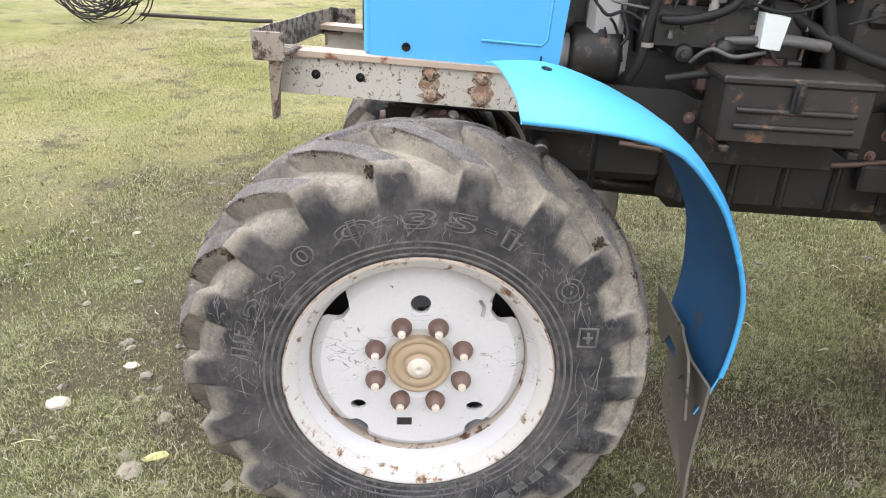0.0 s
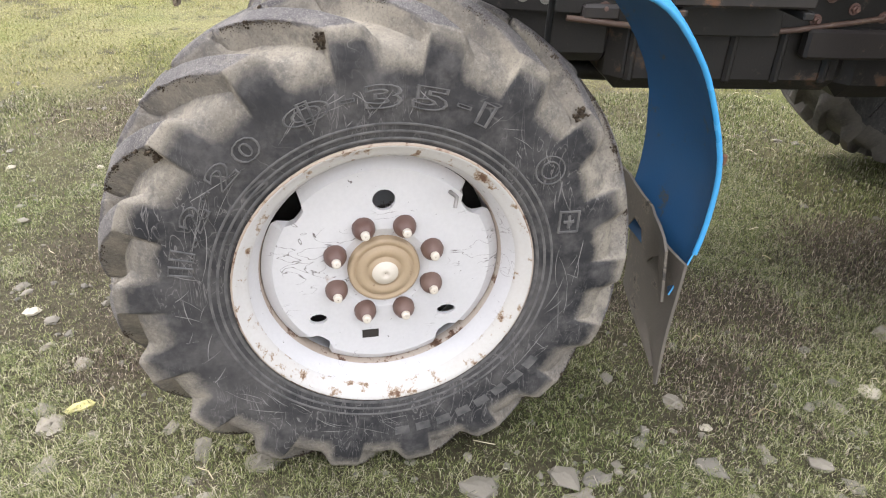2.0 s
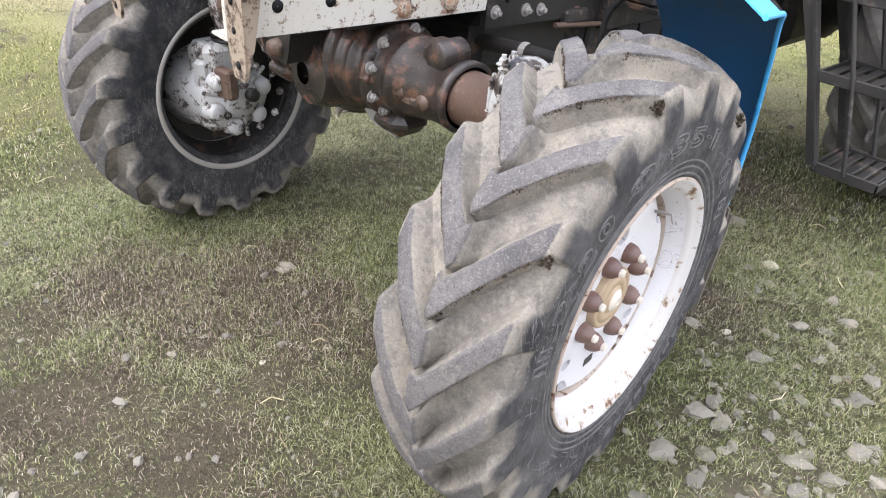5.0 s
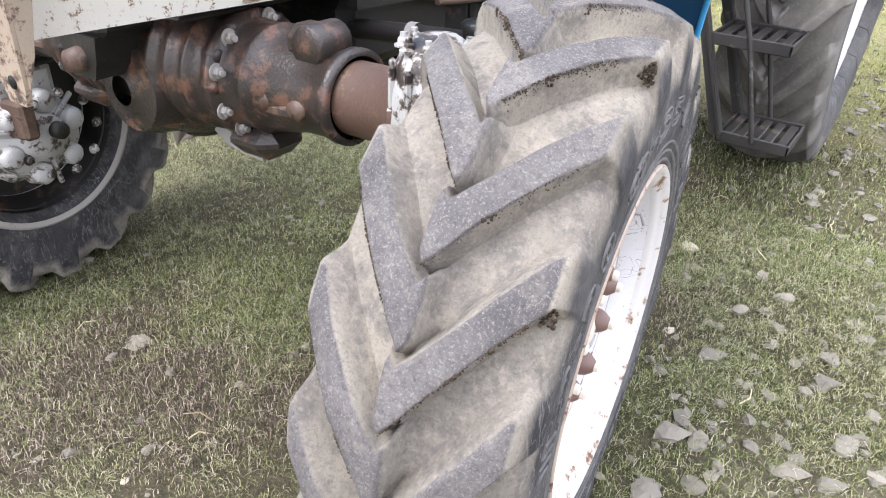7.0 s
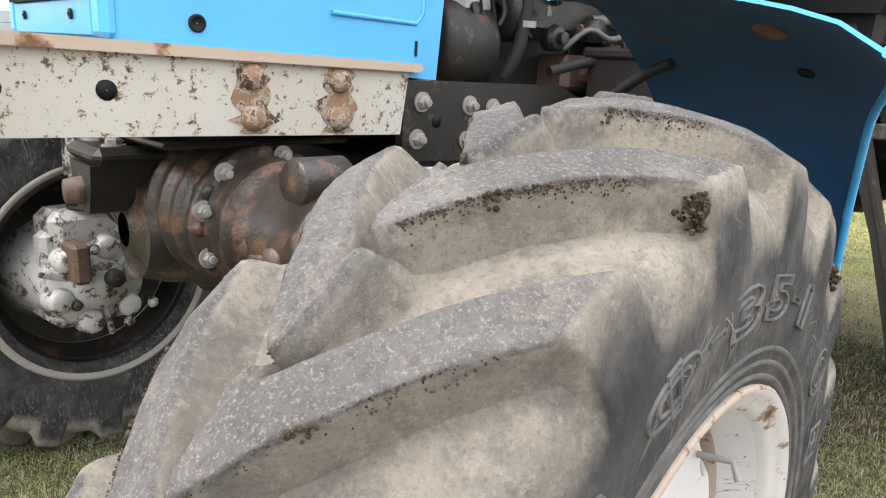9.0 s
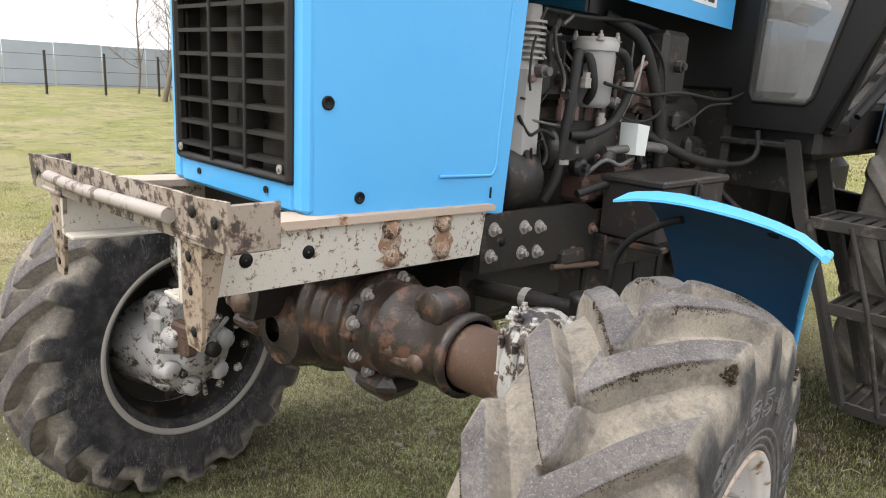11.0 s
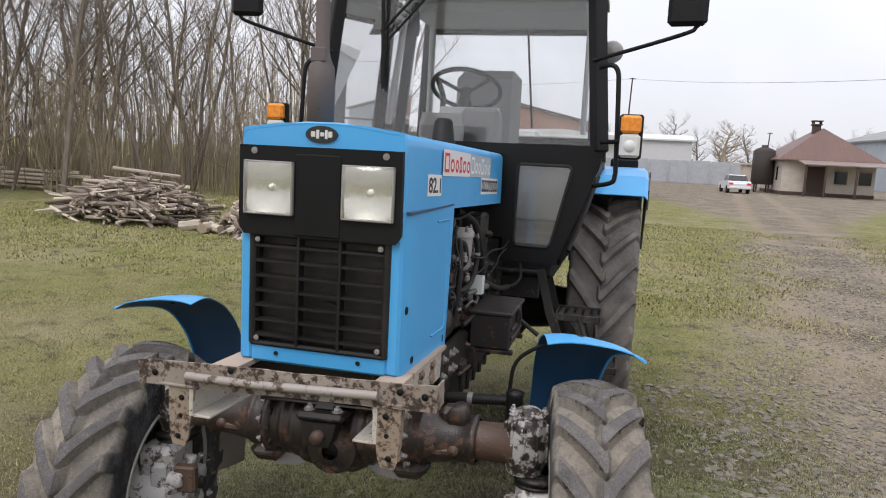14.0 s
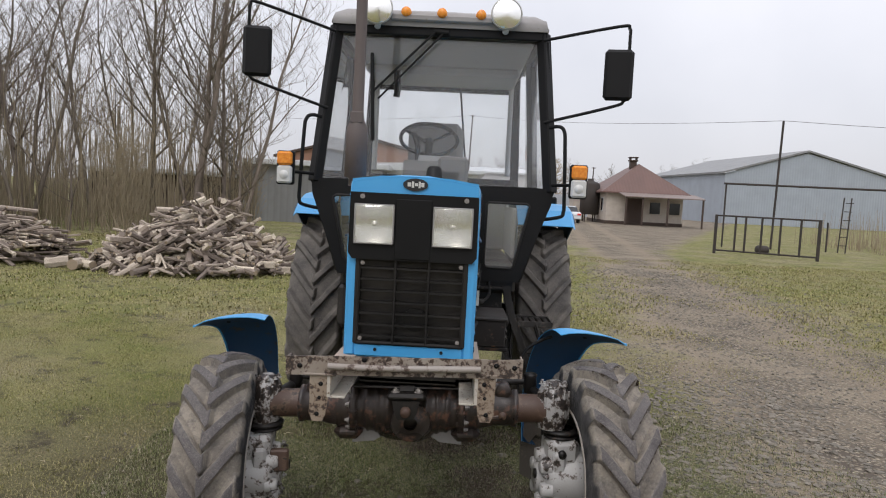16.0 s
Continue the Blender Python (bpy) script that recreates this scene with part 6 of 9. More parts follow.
    for i in range(3):
        m = Mesh()
        m.box(-0.006, 0.006, 0.03, 0.145, -0.007, 0.007, 0.003, 0, Matrix.Translation((side * 0.572 + back[0], back[1], 0.478)) @ Euler((radians(120 * i + 40), 0, 0)).to_matrix().to_4x4())
        hub_part("housing_rib", m, M_HUBCAST, hubcase)
    for i in range(9):
        a = radians(40 * i)
        hub_part("housing_bolt", hexbolt(side * 0.578, 0.112 * math.cos(a), 0.478 + 0.112 * math.sin(a), "-x" if side > 0 else "+x", 0.010, 0.012), M_KNUCKLE, hubcase)
    if side < 0:
        m = Mesh()
        m.box(*sorted((side * 0.535, side * 0.62)), -0.118, -0.078, 0.50, 0.60, 0.008)
        hub_part("rust_sleeve", m, M_AXLERUST, hubcase)
    # steering arm and its cylinder rod
    m = Mesh()
    m.tube([(side * 0.64, 0.02, AZ - 0.03), (side * 0.62, 0.15, AZ + 0.01), (side * 0.585, 0.235, AZ + 0.02)], [0.03, 0.024, 0.024], 10)
    m.lathe([(-0.045, 0.001), (-0.045, 0.028), (0.0, 0.034), (0.03, 0.030), (0.045, 0.034), (0.05, 0.028), (0.055, 0.001)], 18, "z", (side * 0.575, 0.245, AZ + 0.05))
    axle_part("steering_arm", m, M_FRAME, tractor, "black steering arm with ball joint")
    m = Mesh()
    m.tube([(side * 0.55, 0.25, AZ + 0.06), (side * 0.40, 0.275, AZ + 0.045), (side * 0.06, 0.30, AZ + 0.02)], [0.017, 0.021, 0.021], 12)
    rod = axle_part("tie_rod", m, M_FRAME, tractor, "black tie rod")
    m = Mesh()
    m.lathe([(side * 0.395, 0.024), (side * 0.415, 0.024)], 14, "x", (0, 0.274, AZ + 0.046), 0, False)
    axle_part("rod_clamp", m, M_BOLT, rod)
m = Mesh()
m.prism([(-0.06, AZ + 0.075), (0.06, AZ + 0.075), (0.05, AZ + 0.03), (0.035, AZ - 0.005), (-0.035, AZ - 0.005), (-0.05, AZ + 0.03)], "y", -0.20, -0.10)
m.box(-0.085, 0.085, -0.20, 0.0, AZ + 0.075, AZ + 0.105, 0.012)
m.box(-0.05, 0.05, -0.16, -0.05, AZ + 0.09, 0.92, 0.02)
m.box(-0.24, 0.24, -0.15, 0.16, AZ + 0.125, 0.905, 0.01)
pivot = axle_part("axle_pivot", m, M_FRAME, tractor, "black cast axle pivot bracket")
for x in (-0.05, 0.05):
    axle_part("pivot_bolt", hexbolt(x, -0.16, AZ + 0.105, "+z", 0.013, 0.013), M_BOLT, pivot)
m = Mesh()
m.lathe([(-0.225, 0.001), (-0.225, 0.02), (-0.20, 0.024)], 16, "y", (0.0, 0, AZ + 0.03))
axle_part("pivot_pin", m, M_AXLERUST, pivot)
m = Mesh()
m.tube([(0.03, 0.10, 0.68), (0.06, 0.6, 0.66), (0.06, 1.0, 0.65)], 0.03, 12)
axle_part("drive_shaft", m, M_FRAME, tractor)

# ---- front mudguards ----
def guard_part(name, mesh, mats, parent, label=""):
    """A part of a front mudguard, which turns with its wheel."""
    left = sum(v[0] for v in mesh.v) > 0
    turn, mid = radians(4.5 if left else 13.0), 0.89 if left else -0.89
    mesh.v = [(mid + (x - mid) * math.cos(turn) - y * math.sin(turn) + (0.010 if left else 0.0), (x - mid) * math.sin(turn) + y * math.cos(turn) - 0.020, z + (0.027 if left else 0.010)) for x, y, z in mesh.v]
    return part(name, mesh, mats, parent, label)


for side in (1, -1):
    outer = smooth_line([(1.020, 0.168, 1.038), (1.004, 0.275, 1.026), (0.972, 0.398, 1.002), (0.938, 0.498, 0.962), (0.914, 0.586, 0.878), (0.898, 0.646, 0.788), (0.884, 0.706, 0.647), (0.880, 0.718, 0.533), (0.882, 0.704, 0.414), (0.895, 0.658, 0.314)], 3)
    inner = smooth_line([(0.69, 0.118, 1.075), (0.675, 0.235, 1.078), (0.658, 0.345, 1.04), (0.645, 0.46, 0.97), (0.635, 0.56, 0.87), (0.63, 0.632, 0.75), (0.624, 0.655, 0.64), (0.622, 0.66, 0.54), (0.626, 0.648, 0.46), (0.63, 0.63, 0.38)], 3)
    n = len(outer)
    grid = []
    for i in range(n):
        u = i / (n - 1)
        d = (outer[min(i + 1, n - 1)] - outer[max(i - 1, 0)]).normalized()
        up = Vector((0, -d.z, d.y))
        row = []
        for j in range(9):
            v = j / 8
            q = inner[i].lerp(outer[i], v) + up * (0.024 * (1 - abs(2 * v - 1) ** 2.6)) - up * (0.008 if j == 8 else 0.0)
            row.append((side * q.x, q.y, q.z))
        grid.append(row)
    m = Mesh()
    # underside takes the blue that has shade painted in
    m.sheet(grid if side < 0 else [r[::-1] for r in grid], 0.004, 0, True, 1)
    guard = guard_part("mudguard", m, [M_BLUE, M_BLUESHADE], tractor, "curved blue front mudguard, scuffed inside and coloured darker for shade")
    m = Mesh()
    edge = [grid[i][8] for i in range(n - 3)]
    m.tube(edge, 0.006, 8)
    guard_part("rolled_edge", m, M_BLUE, guard)
    m = Mesh()
    m.box(*sorted((side * 0.874, side * 0.888)), 0.702, 0.714, 0.63, 0.655, 0.004)
    guard_part("rust_spot", m, M_RUST, guard)
    for x, y, z, r in ((0.80, 0.235, 1.080, 0.011), (0.88, 0.40, 1.005, 0.011)):
        m = Mesh()
        m.lathe([(0.0, r), (0.0014, r), (0.0014, 0.001)], 14, "z", (0, 0, 0), 0, False, Matrix.Translation((side * x, y, z + 0.004)) @ Euler((radians(-9 if y < 0.3 else -28), radians(8 * side), 0)).to_matrix().to_4x4())
        guard_part("mudguard_hole", m, M_PLASTIC, guard)
    m = Mesh()
    m.prism(arc(0, 0, 0.02, 0, 340, 11), "z", 0.0, 0.0012, 0, Matrix.Translation((side * 0.86, 0.315, 1.052)) @ Euler((radians(-20), radians(9 * side), 0)).to_matrix().to_4x4())
    guard_part("rust_chip", m, M_RUST, guard)
    # rubber flap behind the wheel
    flap = []
    for i in range(11):
        t = i / 10
        z = 0.42 - 0.34 * t
        x0, x1 = 0.625 + 0.015 * t + 0.22 * max(0, t - 0.72) / 0.28, 0.918 - 0.02 * t
        flap.append([(side * (x0 + (x1 - x0) * j / 6), 0.652 + 0.02 * t + 0.006 * math.sin(j * 1.4 + t * 4), z + 0.012 * math.sin(j * 0.9) - 0.02 * t * j / 6) for j in range(7)])
    m = Mesh()
    m.sheet(flap if side > 0 else [r[::-1] for r in flap], 0.007, 0, True)
    guard_part("mud_flap", m, M_FLAP, guard, "torn muddy rubber flap")
    m = Mesh()
    up = []
    for i in range(7):
        t = i / 6
        up.append([(side * (0.635 + 0.288 * j / 8), 0.602 + 0.016 * t + 0.022 * (1 - abs(j / 4 - 1)) + 0.002 * math.sin(j * 2.1), 0.525 - 0.07 * j / 8 - 0.15 * t * (0.75 + 0.25 * math.sin(j * 1.9)) + 0.004 * math.sin(j * 1.3)) for j in range(9)])
    m.sheet(up if side > 0 else [r[::-1] for r in up], 0.006, 0, True)
    guard_part("mud_flap", m, M_FLAP, guard, "torn muddy rubber flap")
    if side > 0:
        m = Mesh()
        m.tube(smooth_line([(0.62, 0.10, 0.70), (0.55, 0.28, 0.69), (0.532, 0.355, 0.74), (0.537, 0.36, 0.88), (0.548, 0.36, 0.935), (0.580, 0.36, 0.978), (0.645, 0.355, 1.022), (0.69, 0.35, 1.040)], 5), 0.008, 10)
        part("mudguard_stay", m, M_HOSE, guard, "thin black tubular stay")

# ---- steps ----
def step_unit(x0, x1, y0, y1, z):
    tray = Mesh()
    tray.box(x0, x1, y0, y0 + 0.008, z - 0.022, z + 0.016, 0.003)
    tray.box(x0, x1, y1 - 0.008, y1, z - 0.022, z + 0.016, 0.003)
    tray.box(x0, x0 + 0.008, y0, y1, z - 0.022, z + 0.012, 0.003)
    tray.box(x1 - 0.008, x1, y0, y1, z - 0.022, z + 0.012, 0.003)
    s = part("step", tray, M_STEP, ladder, "slatted steel step")
    for i in range(5):
        xx = x0 + 0.008 + (x1 - x0 - 0.016) * (i + 0.5) / 5
        q = Mesh()
        q.box(xx - 0.014, xx + 0.014, y0 + 0.006, y1 - 0.006, z - 0.004, z + 0.006, 0.003)
        part("slat", q, M_STEP, s)


m = Mesh()
for y in (1.385, 1.645):
    m.prism([(0.49, 1.16), (0.535, 1.16), (0.60, 0.92), (0.70, 0.66), (0.80, 0.36), (0.765, 0.355), (0.665, 0.66), (0.555, 0.92)], "y", y - 0.006, y + 0.006)
    m.prism([(0.60, 0.92), (0.61, 0.92), (0.80, 0.36), (0.79, 0.36)], "y", y - 0.018, y + 0.018)
m.box(0.28, 0.53, 1.38, 1.65, 1.13, 1.15, 0.004)
m.box(0.24, 0.50, 1.48, 1.53, 0.98, 1.14, 0.004)
m.tube([(0.28, 1.40, 0.98), (0.52, 1.40, 0.80)], 0.012, 8)
m.tube([(0.725, 1.388, 0.915), (0.815, 1.388, 0.655), (0.895, 1.388, 0.355)], 0.008, 8)
m.tube([(0.725, 1.642, 0.915), (0.815, 1.642, 0.655), (0.895, 1.642, 0.355)], 0.008, 8)
ladder = part("cab_ladder", m, M_STEP, tractor, "worn brown-black steel cab ladder")
step_unit(0.60, 0.835, 1.39, 1.64, 0.915)
step_unit(0.69, 0.935, 1.39, 1.64, 0.655)
step_unit(0.78, 1.005, 1.39, 1.64, 0.355)
m = Mesh()
for i in range(8):
    a = radians(45 * i)
    m.box(-0.006, 0.006, 0.018, 0.05, -0.006, 0.006, 0.002, 0, Matrix.Translation((0.52, 1.72, 1.12)) @ Euler((a, 0, 0)).to_matrix().to_4x4())
m.lathe([(0.0, 0.02), (0.012, 0.02), (0.012, 0.001)], 14, "x", (0.515, 1.72, 1.12))
m.lathe([(0.0, 0.058), (0.01, 0.058), (0.01, 0.046), (0.0, 0.046)], 20, "x", (0.515, 1.72, 1.12), 0, False, None, None, True)
part("lime_wheel", m, M_LIME, tractor, "small lime green spoked wheel")

# ---- rear mudguards ----
for side in (1, -1):
    prof = [(1.98, 1.545), (2.16, 1.655), (2.30, 1.69), (2.55, 1.705), (2.90, 1.69), (3.1, 1.60), (3.25, 1.42)]
    xin, xo = 0.62, 1.04
    # blue on top; underside, inner wall and side skirt in darker navy
    m = Mesh()
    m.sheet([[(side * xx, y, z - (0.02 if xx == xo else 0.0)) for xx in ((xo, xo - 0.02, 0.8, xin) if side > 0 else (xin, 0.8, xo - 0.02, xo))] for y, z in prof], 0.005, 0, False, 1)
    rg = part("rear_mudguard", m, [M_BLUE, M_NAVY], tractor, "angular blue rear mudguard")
    m = Mesh()
    inner = [(y, z) for y, z in prof] + [(3.2, 1.1), (2.4, 1.05), (1.9, 1.15)]
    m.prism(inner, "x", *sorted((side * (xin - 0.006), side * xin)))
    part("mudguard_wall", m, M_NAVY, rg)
    m = Mesh()
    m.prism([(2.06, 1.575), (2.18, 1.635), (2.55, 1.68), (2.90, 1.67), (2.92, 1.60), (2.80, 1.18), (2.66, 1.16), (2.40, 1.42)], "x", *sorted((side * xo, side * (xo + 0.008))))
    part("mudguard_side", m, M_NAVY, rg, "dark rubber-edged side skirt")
    m = Mesh()
    m.box(*sorted((side * 0.80, side * 0.98)), 2.62, 2.70, 1.69, 1.76, 0.012)
    part("tail_lamp_box", m, M_PLASTIC, rg)

# ---- cab ----
CT, CS, CB = 2.80, 1.795, 1.185


def cab_x(z):
    """Half the cab's width at a height."""
    if z >= CS:
        return 0.79 - (z - CS) / (CT - CS) * 0.095
    return 0.79 - (CS - z) / (CS - CB) * 0.19


def bar(a, b, w, d, mesh, round_=0.008):
    """A square bar between two points."""
    a, b = Vector(a), Vector(b)
    dirn = (b - a)
    q = dirn.to_track_quat("Z", "Y").to_matrix().to_4x4()
    mesh.box(-w / 2, w / 2, -d / 2, d / 2, 0, dirn.length, round_, 0, Matrix.Translation(a) @ q)


cab = new("cab")
cab.parent = tractor
tagged(cab, "black framed tractor cab with large windows")
YF, YB = 1.40, 3.05
m = Mesh()
for side in (1, -1):
    bar((side * 0.765, YF, CS - 0.02), (side * 0.672, YF + 0.09, CT), 0.075, 0.07, m)
bar((-0.70, YF + 0.085, CT - 0.015), (0.70, YF + 0.085, CT - 0.015), 0.075, 0.075, m)
part("windscreen_frame", m, M_CAB, cab, "satin black windscreen frame")
m = Mesh()
for side in (1, -1):
    bar((side * 0.745, 2.28, 1.60), (side * 0.665, 2.30, CT), 0.05, 0.06, m)
    bar((side * 0.67, YB, 1.30), (side * 0.62, YB, CT), 0.07, 0.07, m)
    bar((side * 0.665, YF + 0.1, CT - 0.01), (side * 0.625, YB, CT - 0.01), 0.055, 0.06, m)
bar((-0.63, YB, CT - 0.08), (0.63, YB, CT - 0.08), 0.06, 0.18, m)
bar((-0.66, YB, 1.86), (0.66, YB, 1.86), 0.14, 0.06, m)
part("cab_frame", m, M_CAB, cab, "satin black cab posts")
for side in (1, -1):
    # lower front panel with a window cut through it
    hole = [(0.375, 1.275), (0.36, 1.30), (0.362, 1.68), (0.375, 1.697), (0.62, 1.697), (0.638, 1.68), (0.635, 1.665), (0.555, 1.295), (0.535, 1.272)]
    outer = [(0.30, 1.19), (0.30, 1.30), (0.30, 1.70), (0.30, 1.80), (0.62, 1.805), (0.785, 1.80), (0.775, 1.70), (0.61, 1.25), (0.585, 1.185)]
    n = len(hole)
    m = Mesh()
    vs = []
    for y in (YF - 0.025, YF + 0.02):
        vs += [(side * a, y, b) for a, b in outer] + [(side * a, y, b) for a, b in hole]
    fs = []
    for i in range(n):
        j = (i + 1) % n
        fs += [(i, j, n + j, n + i), (2 * n + j, 2 * n + i, 3 * n + i, 3 * n + j), (j, i, 2 * n + i, 2 * n + j), (n + i, n + j, 3 * n + j, 3 * n + i)]
    m.add(vs, fs if side < 0 else [f[::-1] for f in fs])
    pan = part("lower_front_panel", m, M_CAB, cab, "black panel with small window")
    g = Mesh()
    g.tube([(side * a, YF - 0.026, b) for a, b in hole + hole[:1]], 0.008, 8)
    part("window_seal", g, M_HOSE, pan)
    g = Mesh()
    g.prism([(side * a, b) for a, b in hole], "y", YF - 0.006, YF - 0.002)
    part("lower_window", g, M_PANE, pan, "small clear cab window").visible_shadow = False
    # door: bottom runs slanting up over the rear wheel
    d_out = [(1.44, 1.20), (1.44, CS), (1.47, CT - 0.05), (2.25, CT - 0.05), (2.26, 1.72), (2.05, 1.62), (1.60, 1.20)]
    g = Mesh()
    for a, b in zip(d_out, d_out[1:] + d_out[:1]):
        bar((side * (cab_x(a[1]) - 0.012), a[0], a[1]), (side * (cab_x(b[1]) - 0.012), b[0], b[1]), 0.035, 0.045, g)
    door = part("cab_door", g, M_CAB, cab, "black framed glass cab door")
    g = Mesh()
    g.add([(side * (cab_x(b) - 0.014), a, b) for a, b in d_out], [tuple(range(len(d_out)))])
    part("door_glass", g, M_PANE, door, "clear door glass").visible_shadow = False
    g = Mesh()
    g.tube([(side * (cab_x(1.26) + 0.012), 1.56, 1.24), (side * (cab_x(1.45) + 0.02), 1.80, 1.45), (side * (cab_x(1.62) + 0.015), 2.02, 1.64)], 0.011, 8)
    part("edge_strip", g, M_CAB, door, "slanting black edge strip")
    g = Mesh()
    g.add([(side * (cab_x(z) - 0.01), y, z) for y, z in ((2.33, 1.72), (2.33, CT - 0.05), (2.99, CT - 0.05), (3.0, 1.72))], [(0, 1, 2, 3)])
    part("side_glass", g, M_PANE, cab, "clear rear side glass").visible_shadow = False
m = Mesh()
m.prism([(-0.775, CS - 0.055), (0.775, CS - 0.055), (0.79, CS), (0.73, CS + 0.005), (-0.73, CS + 0.005), (-0.79, CS)], "y", YF - 0.026, YF + 0.03)
m.box(-0.31, 0.31, YF - 0.02, YF + 0.02, 1.30, 1.78, 0.01)
part("windscreen_sill", m, M_CAB, cab)
g = Mesh()
g.add([(-0.735, YF + 0.004, CS), (0.735, YF + 0.004, CS), (0.64, YF + 0.088, CT - 0.04), (-0.64, YF + 0.088, CT - 0.04)], [(0, 1, 2, 3)])
part("windscreen", g, M_PANE, cab, "large clear windscreen").visible_shadow = False
g = Mesh()
g.add([(-0.61, YB, 1.92), (0.61, YB, 1.92), (0.585, YB + 0.002, CT - 0.16), (-0.585, YB + 0.002, CT - 0.16)], [(0, 1, 2, 3)])
part("rear_glass", g, M_PANE, cab, "clear rear window").visible_shadow = False
m = Mesh()
prof = [(YF + 0.03, CT + 0.0), (YF + 0.02, CT + 0.05), (YF + 0.06, CT + 0.10), (YF + 0.16, CT + 0.135), (2.3, CT + 0.16), (YB - 0.05, CT + 0.12), (YB + 0.05, CT + 0.03), (YB + 0.04, CT)]
rows = []
for x, s in ((-0.70, 0.25), (-0.685, 0.75), (-0.62, 0.95), (0.0, 1.0), (0.62, 0.95), (0.685, 0.75), (0.70, 0.25)):
    rows.append([(x, y, CT + (z - CT) * s) for y, z in prof])
m.sheet(rows, 0.01, 0, True)
part("roof", m, M_ALLOY, cab, "pale grey moulded cab roof")
m = Mesh()
m.box(-0.62, 0.62, YF + 0.16, YB - 0.06, CT - 0.075, CT - 0.045, 0.012)
m.box(-0.60, 0.60, 2.35, YB - 0.05, CT - 0.14, CT - 0.075, 0.02)
part("headlining", m, M_INTERIOR, cab, "grey ceiling lining")
m = Mesh()
for side in (1, -1):
    m.box(*sorted((side * 0.56, side * 0.60)), YB - 0.10, YB - 0.04, 1.92, CT - 0.06, 0.01)
    m.box(*sorted((side * 0.58, side * 0.615)), 2.1, YB - 0.03, 1.28, 1.66, 0.01)
m.box(-0.6, 0.6, YB - 0.06, YB - 0.03, 1.28, 1.84, 0.01)
part("cab_lining", m, M_INTERIOR, cab, "grey trim panels and floor")
m = Mesh()
m.box(-0.58, 0.58, 1.43, YB - 0.03, 1.10, 1.28, 0.02)
m.box(-0.52, 0.30, 1.40, 1.46, 0.92, 1.32, 0.02)
m.box(-0.60, -0.30, 1.44, 2.0, 0.80, 1.12, 0.04)
part("cab_floor", m, M_FRAME, cab, "black cab floor and bulkhead")
# dash, steering wheel, seat
m = Mesh()
m.prism([(1.44, 1.28), (1.44, 1.88), (1.50, 1.95), (1.62, 1.94), (1.68, 1.86), (1.66, 1.28)], "x", -0.20, 0.17)
m.box(0.03, 0.23, 1.44, 1.60, 1.78, 1.98, 0.02)
part("dashboard", m, M_SEAT, cab, "grey instrument console")
m = Mesh()
m.prism([(-0.13, 1.86), (0.22, 1.86), (0.22, 1.985), (-0.10, 1.985)], "y", 1.50, 1.53)
part("instrument_panel", m, M_INTERIOR, cab)
sw = Matrix.Translation((-0.06, 1.93, 2.12)) @ Euler((radians(-28), 0, 0)).to_matrix().to_4x4()
m = Mesh()
ringp = [sw @ Vector((0.205 * math.cos(t * math.pi / 20), 0.205 * math.sin(t * math.pi / 20), 0)) for t in range(41)]
m.tube(ringp, 0.014, 8)
for a in (90, 215, 325):
    m.tube([sw @ Vector((0, 0, -0.03)), sw @ Vector((0.2 * math.cos(radians(a)), 0.2 * math.sin(radians(a)), 0))], 0.011, 8)
m.tube([sw @ Vector((0, 0, 0.0)), sw @ Vector((0, -0.05, -0.45))], 0.03, 10)
part("steering_wheel", m, M_PLASTIC, cab, "black three-spoke steering wheel")
m = Mesh()
m.box(-0.25, 0.19, 2.42, 2.54, 1.66, 2.30, 0.07)
m.box(-0.27, 0.21, 2.05, 2.50, 1.60, 1.74, 0.06)
m.box(-0.2, 0.14, 2.1, 2.45, 1.28, 1.62, 0.03)
part("driver_seat", m, M_SEAT, cab, "grey vinyl driver seat")
m = Mesh()
m.tube([(0.22, 2.9, 1.95), (0.14, 2.95, 2.66)], 0.008, 8)
part("rear_wiper", m, M_PLASTIC, cab)
m = Mesh()
m.tube([(-0.12, 1.62, 1.92), (-0.12, 1.62, 2.05), (-0.15, 1.60, 2.14)], 0.016, 8)
part("gear_lever", m, M_PLASTIC, cab)
# wipers
m = Mesh()
for a, b, r in (((-0.03, YF + 0.03, CT - 0.03), (-0.43, YF + 0.02, 2.36), 0.008), ((0.02, YF + 0.03, CT - 0.04), (-0.38, YF + 0.02, 2.33), 0.007), ((-0.43, YF + 0.03, 2.62), (-0.40, YF + 0.0, 2.06), 0.012), ((-0.04, YF + 0.05, CT - 0.02), (0.06, YF + 0.04, CT - 0.03), 0.02)):
    m.tube([a, b], r, 8)
part("windscreen_wiper", m, M_PLASTIC, cab, "black windscreen wiper")
m = Mesh()
m.tube([(-0.27, YF + 0.10, 2.53), (-0.265, YF + 0.12, 2.40), (-0.27, YF + 0.12, 2.36)], 0.022, 8)
part("sun_visor_arm", m, M_PLASTIC, cab)
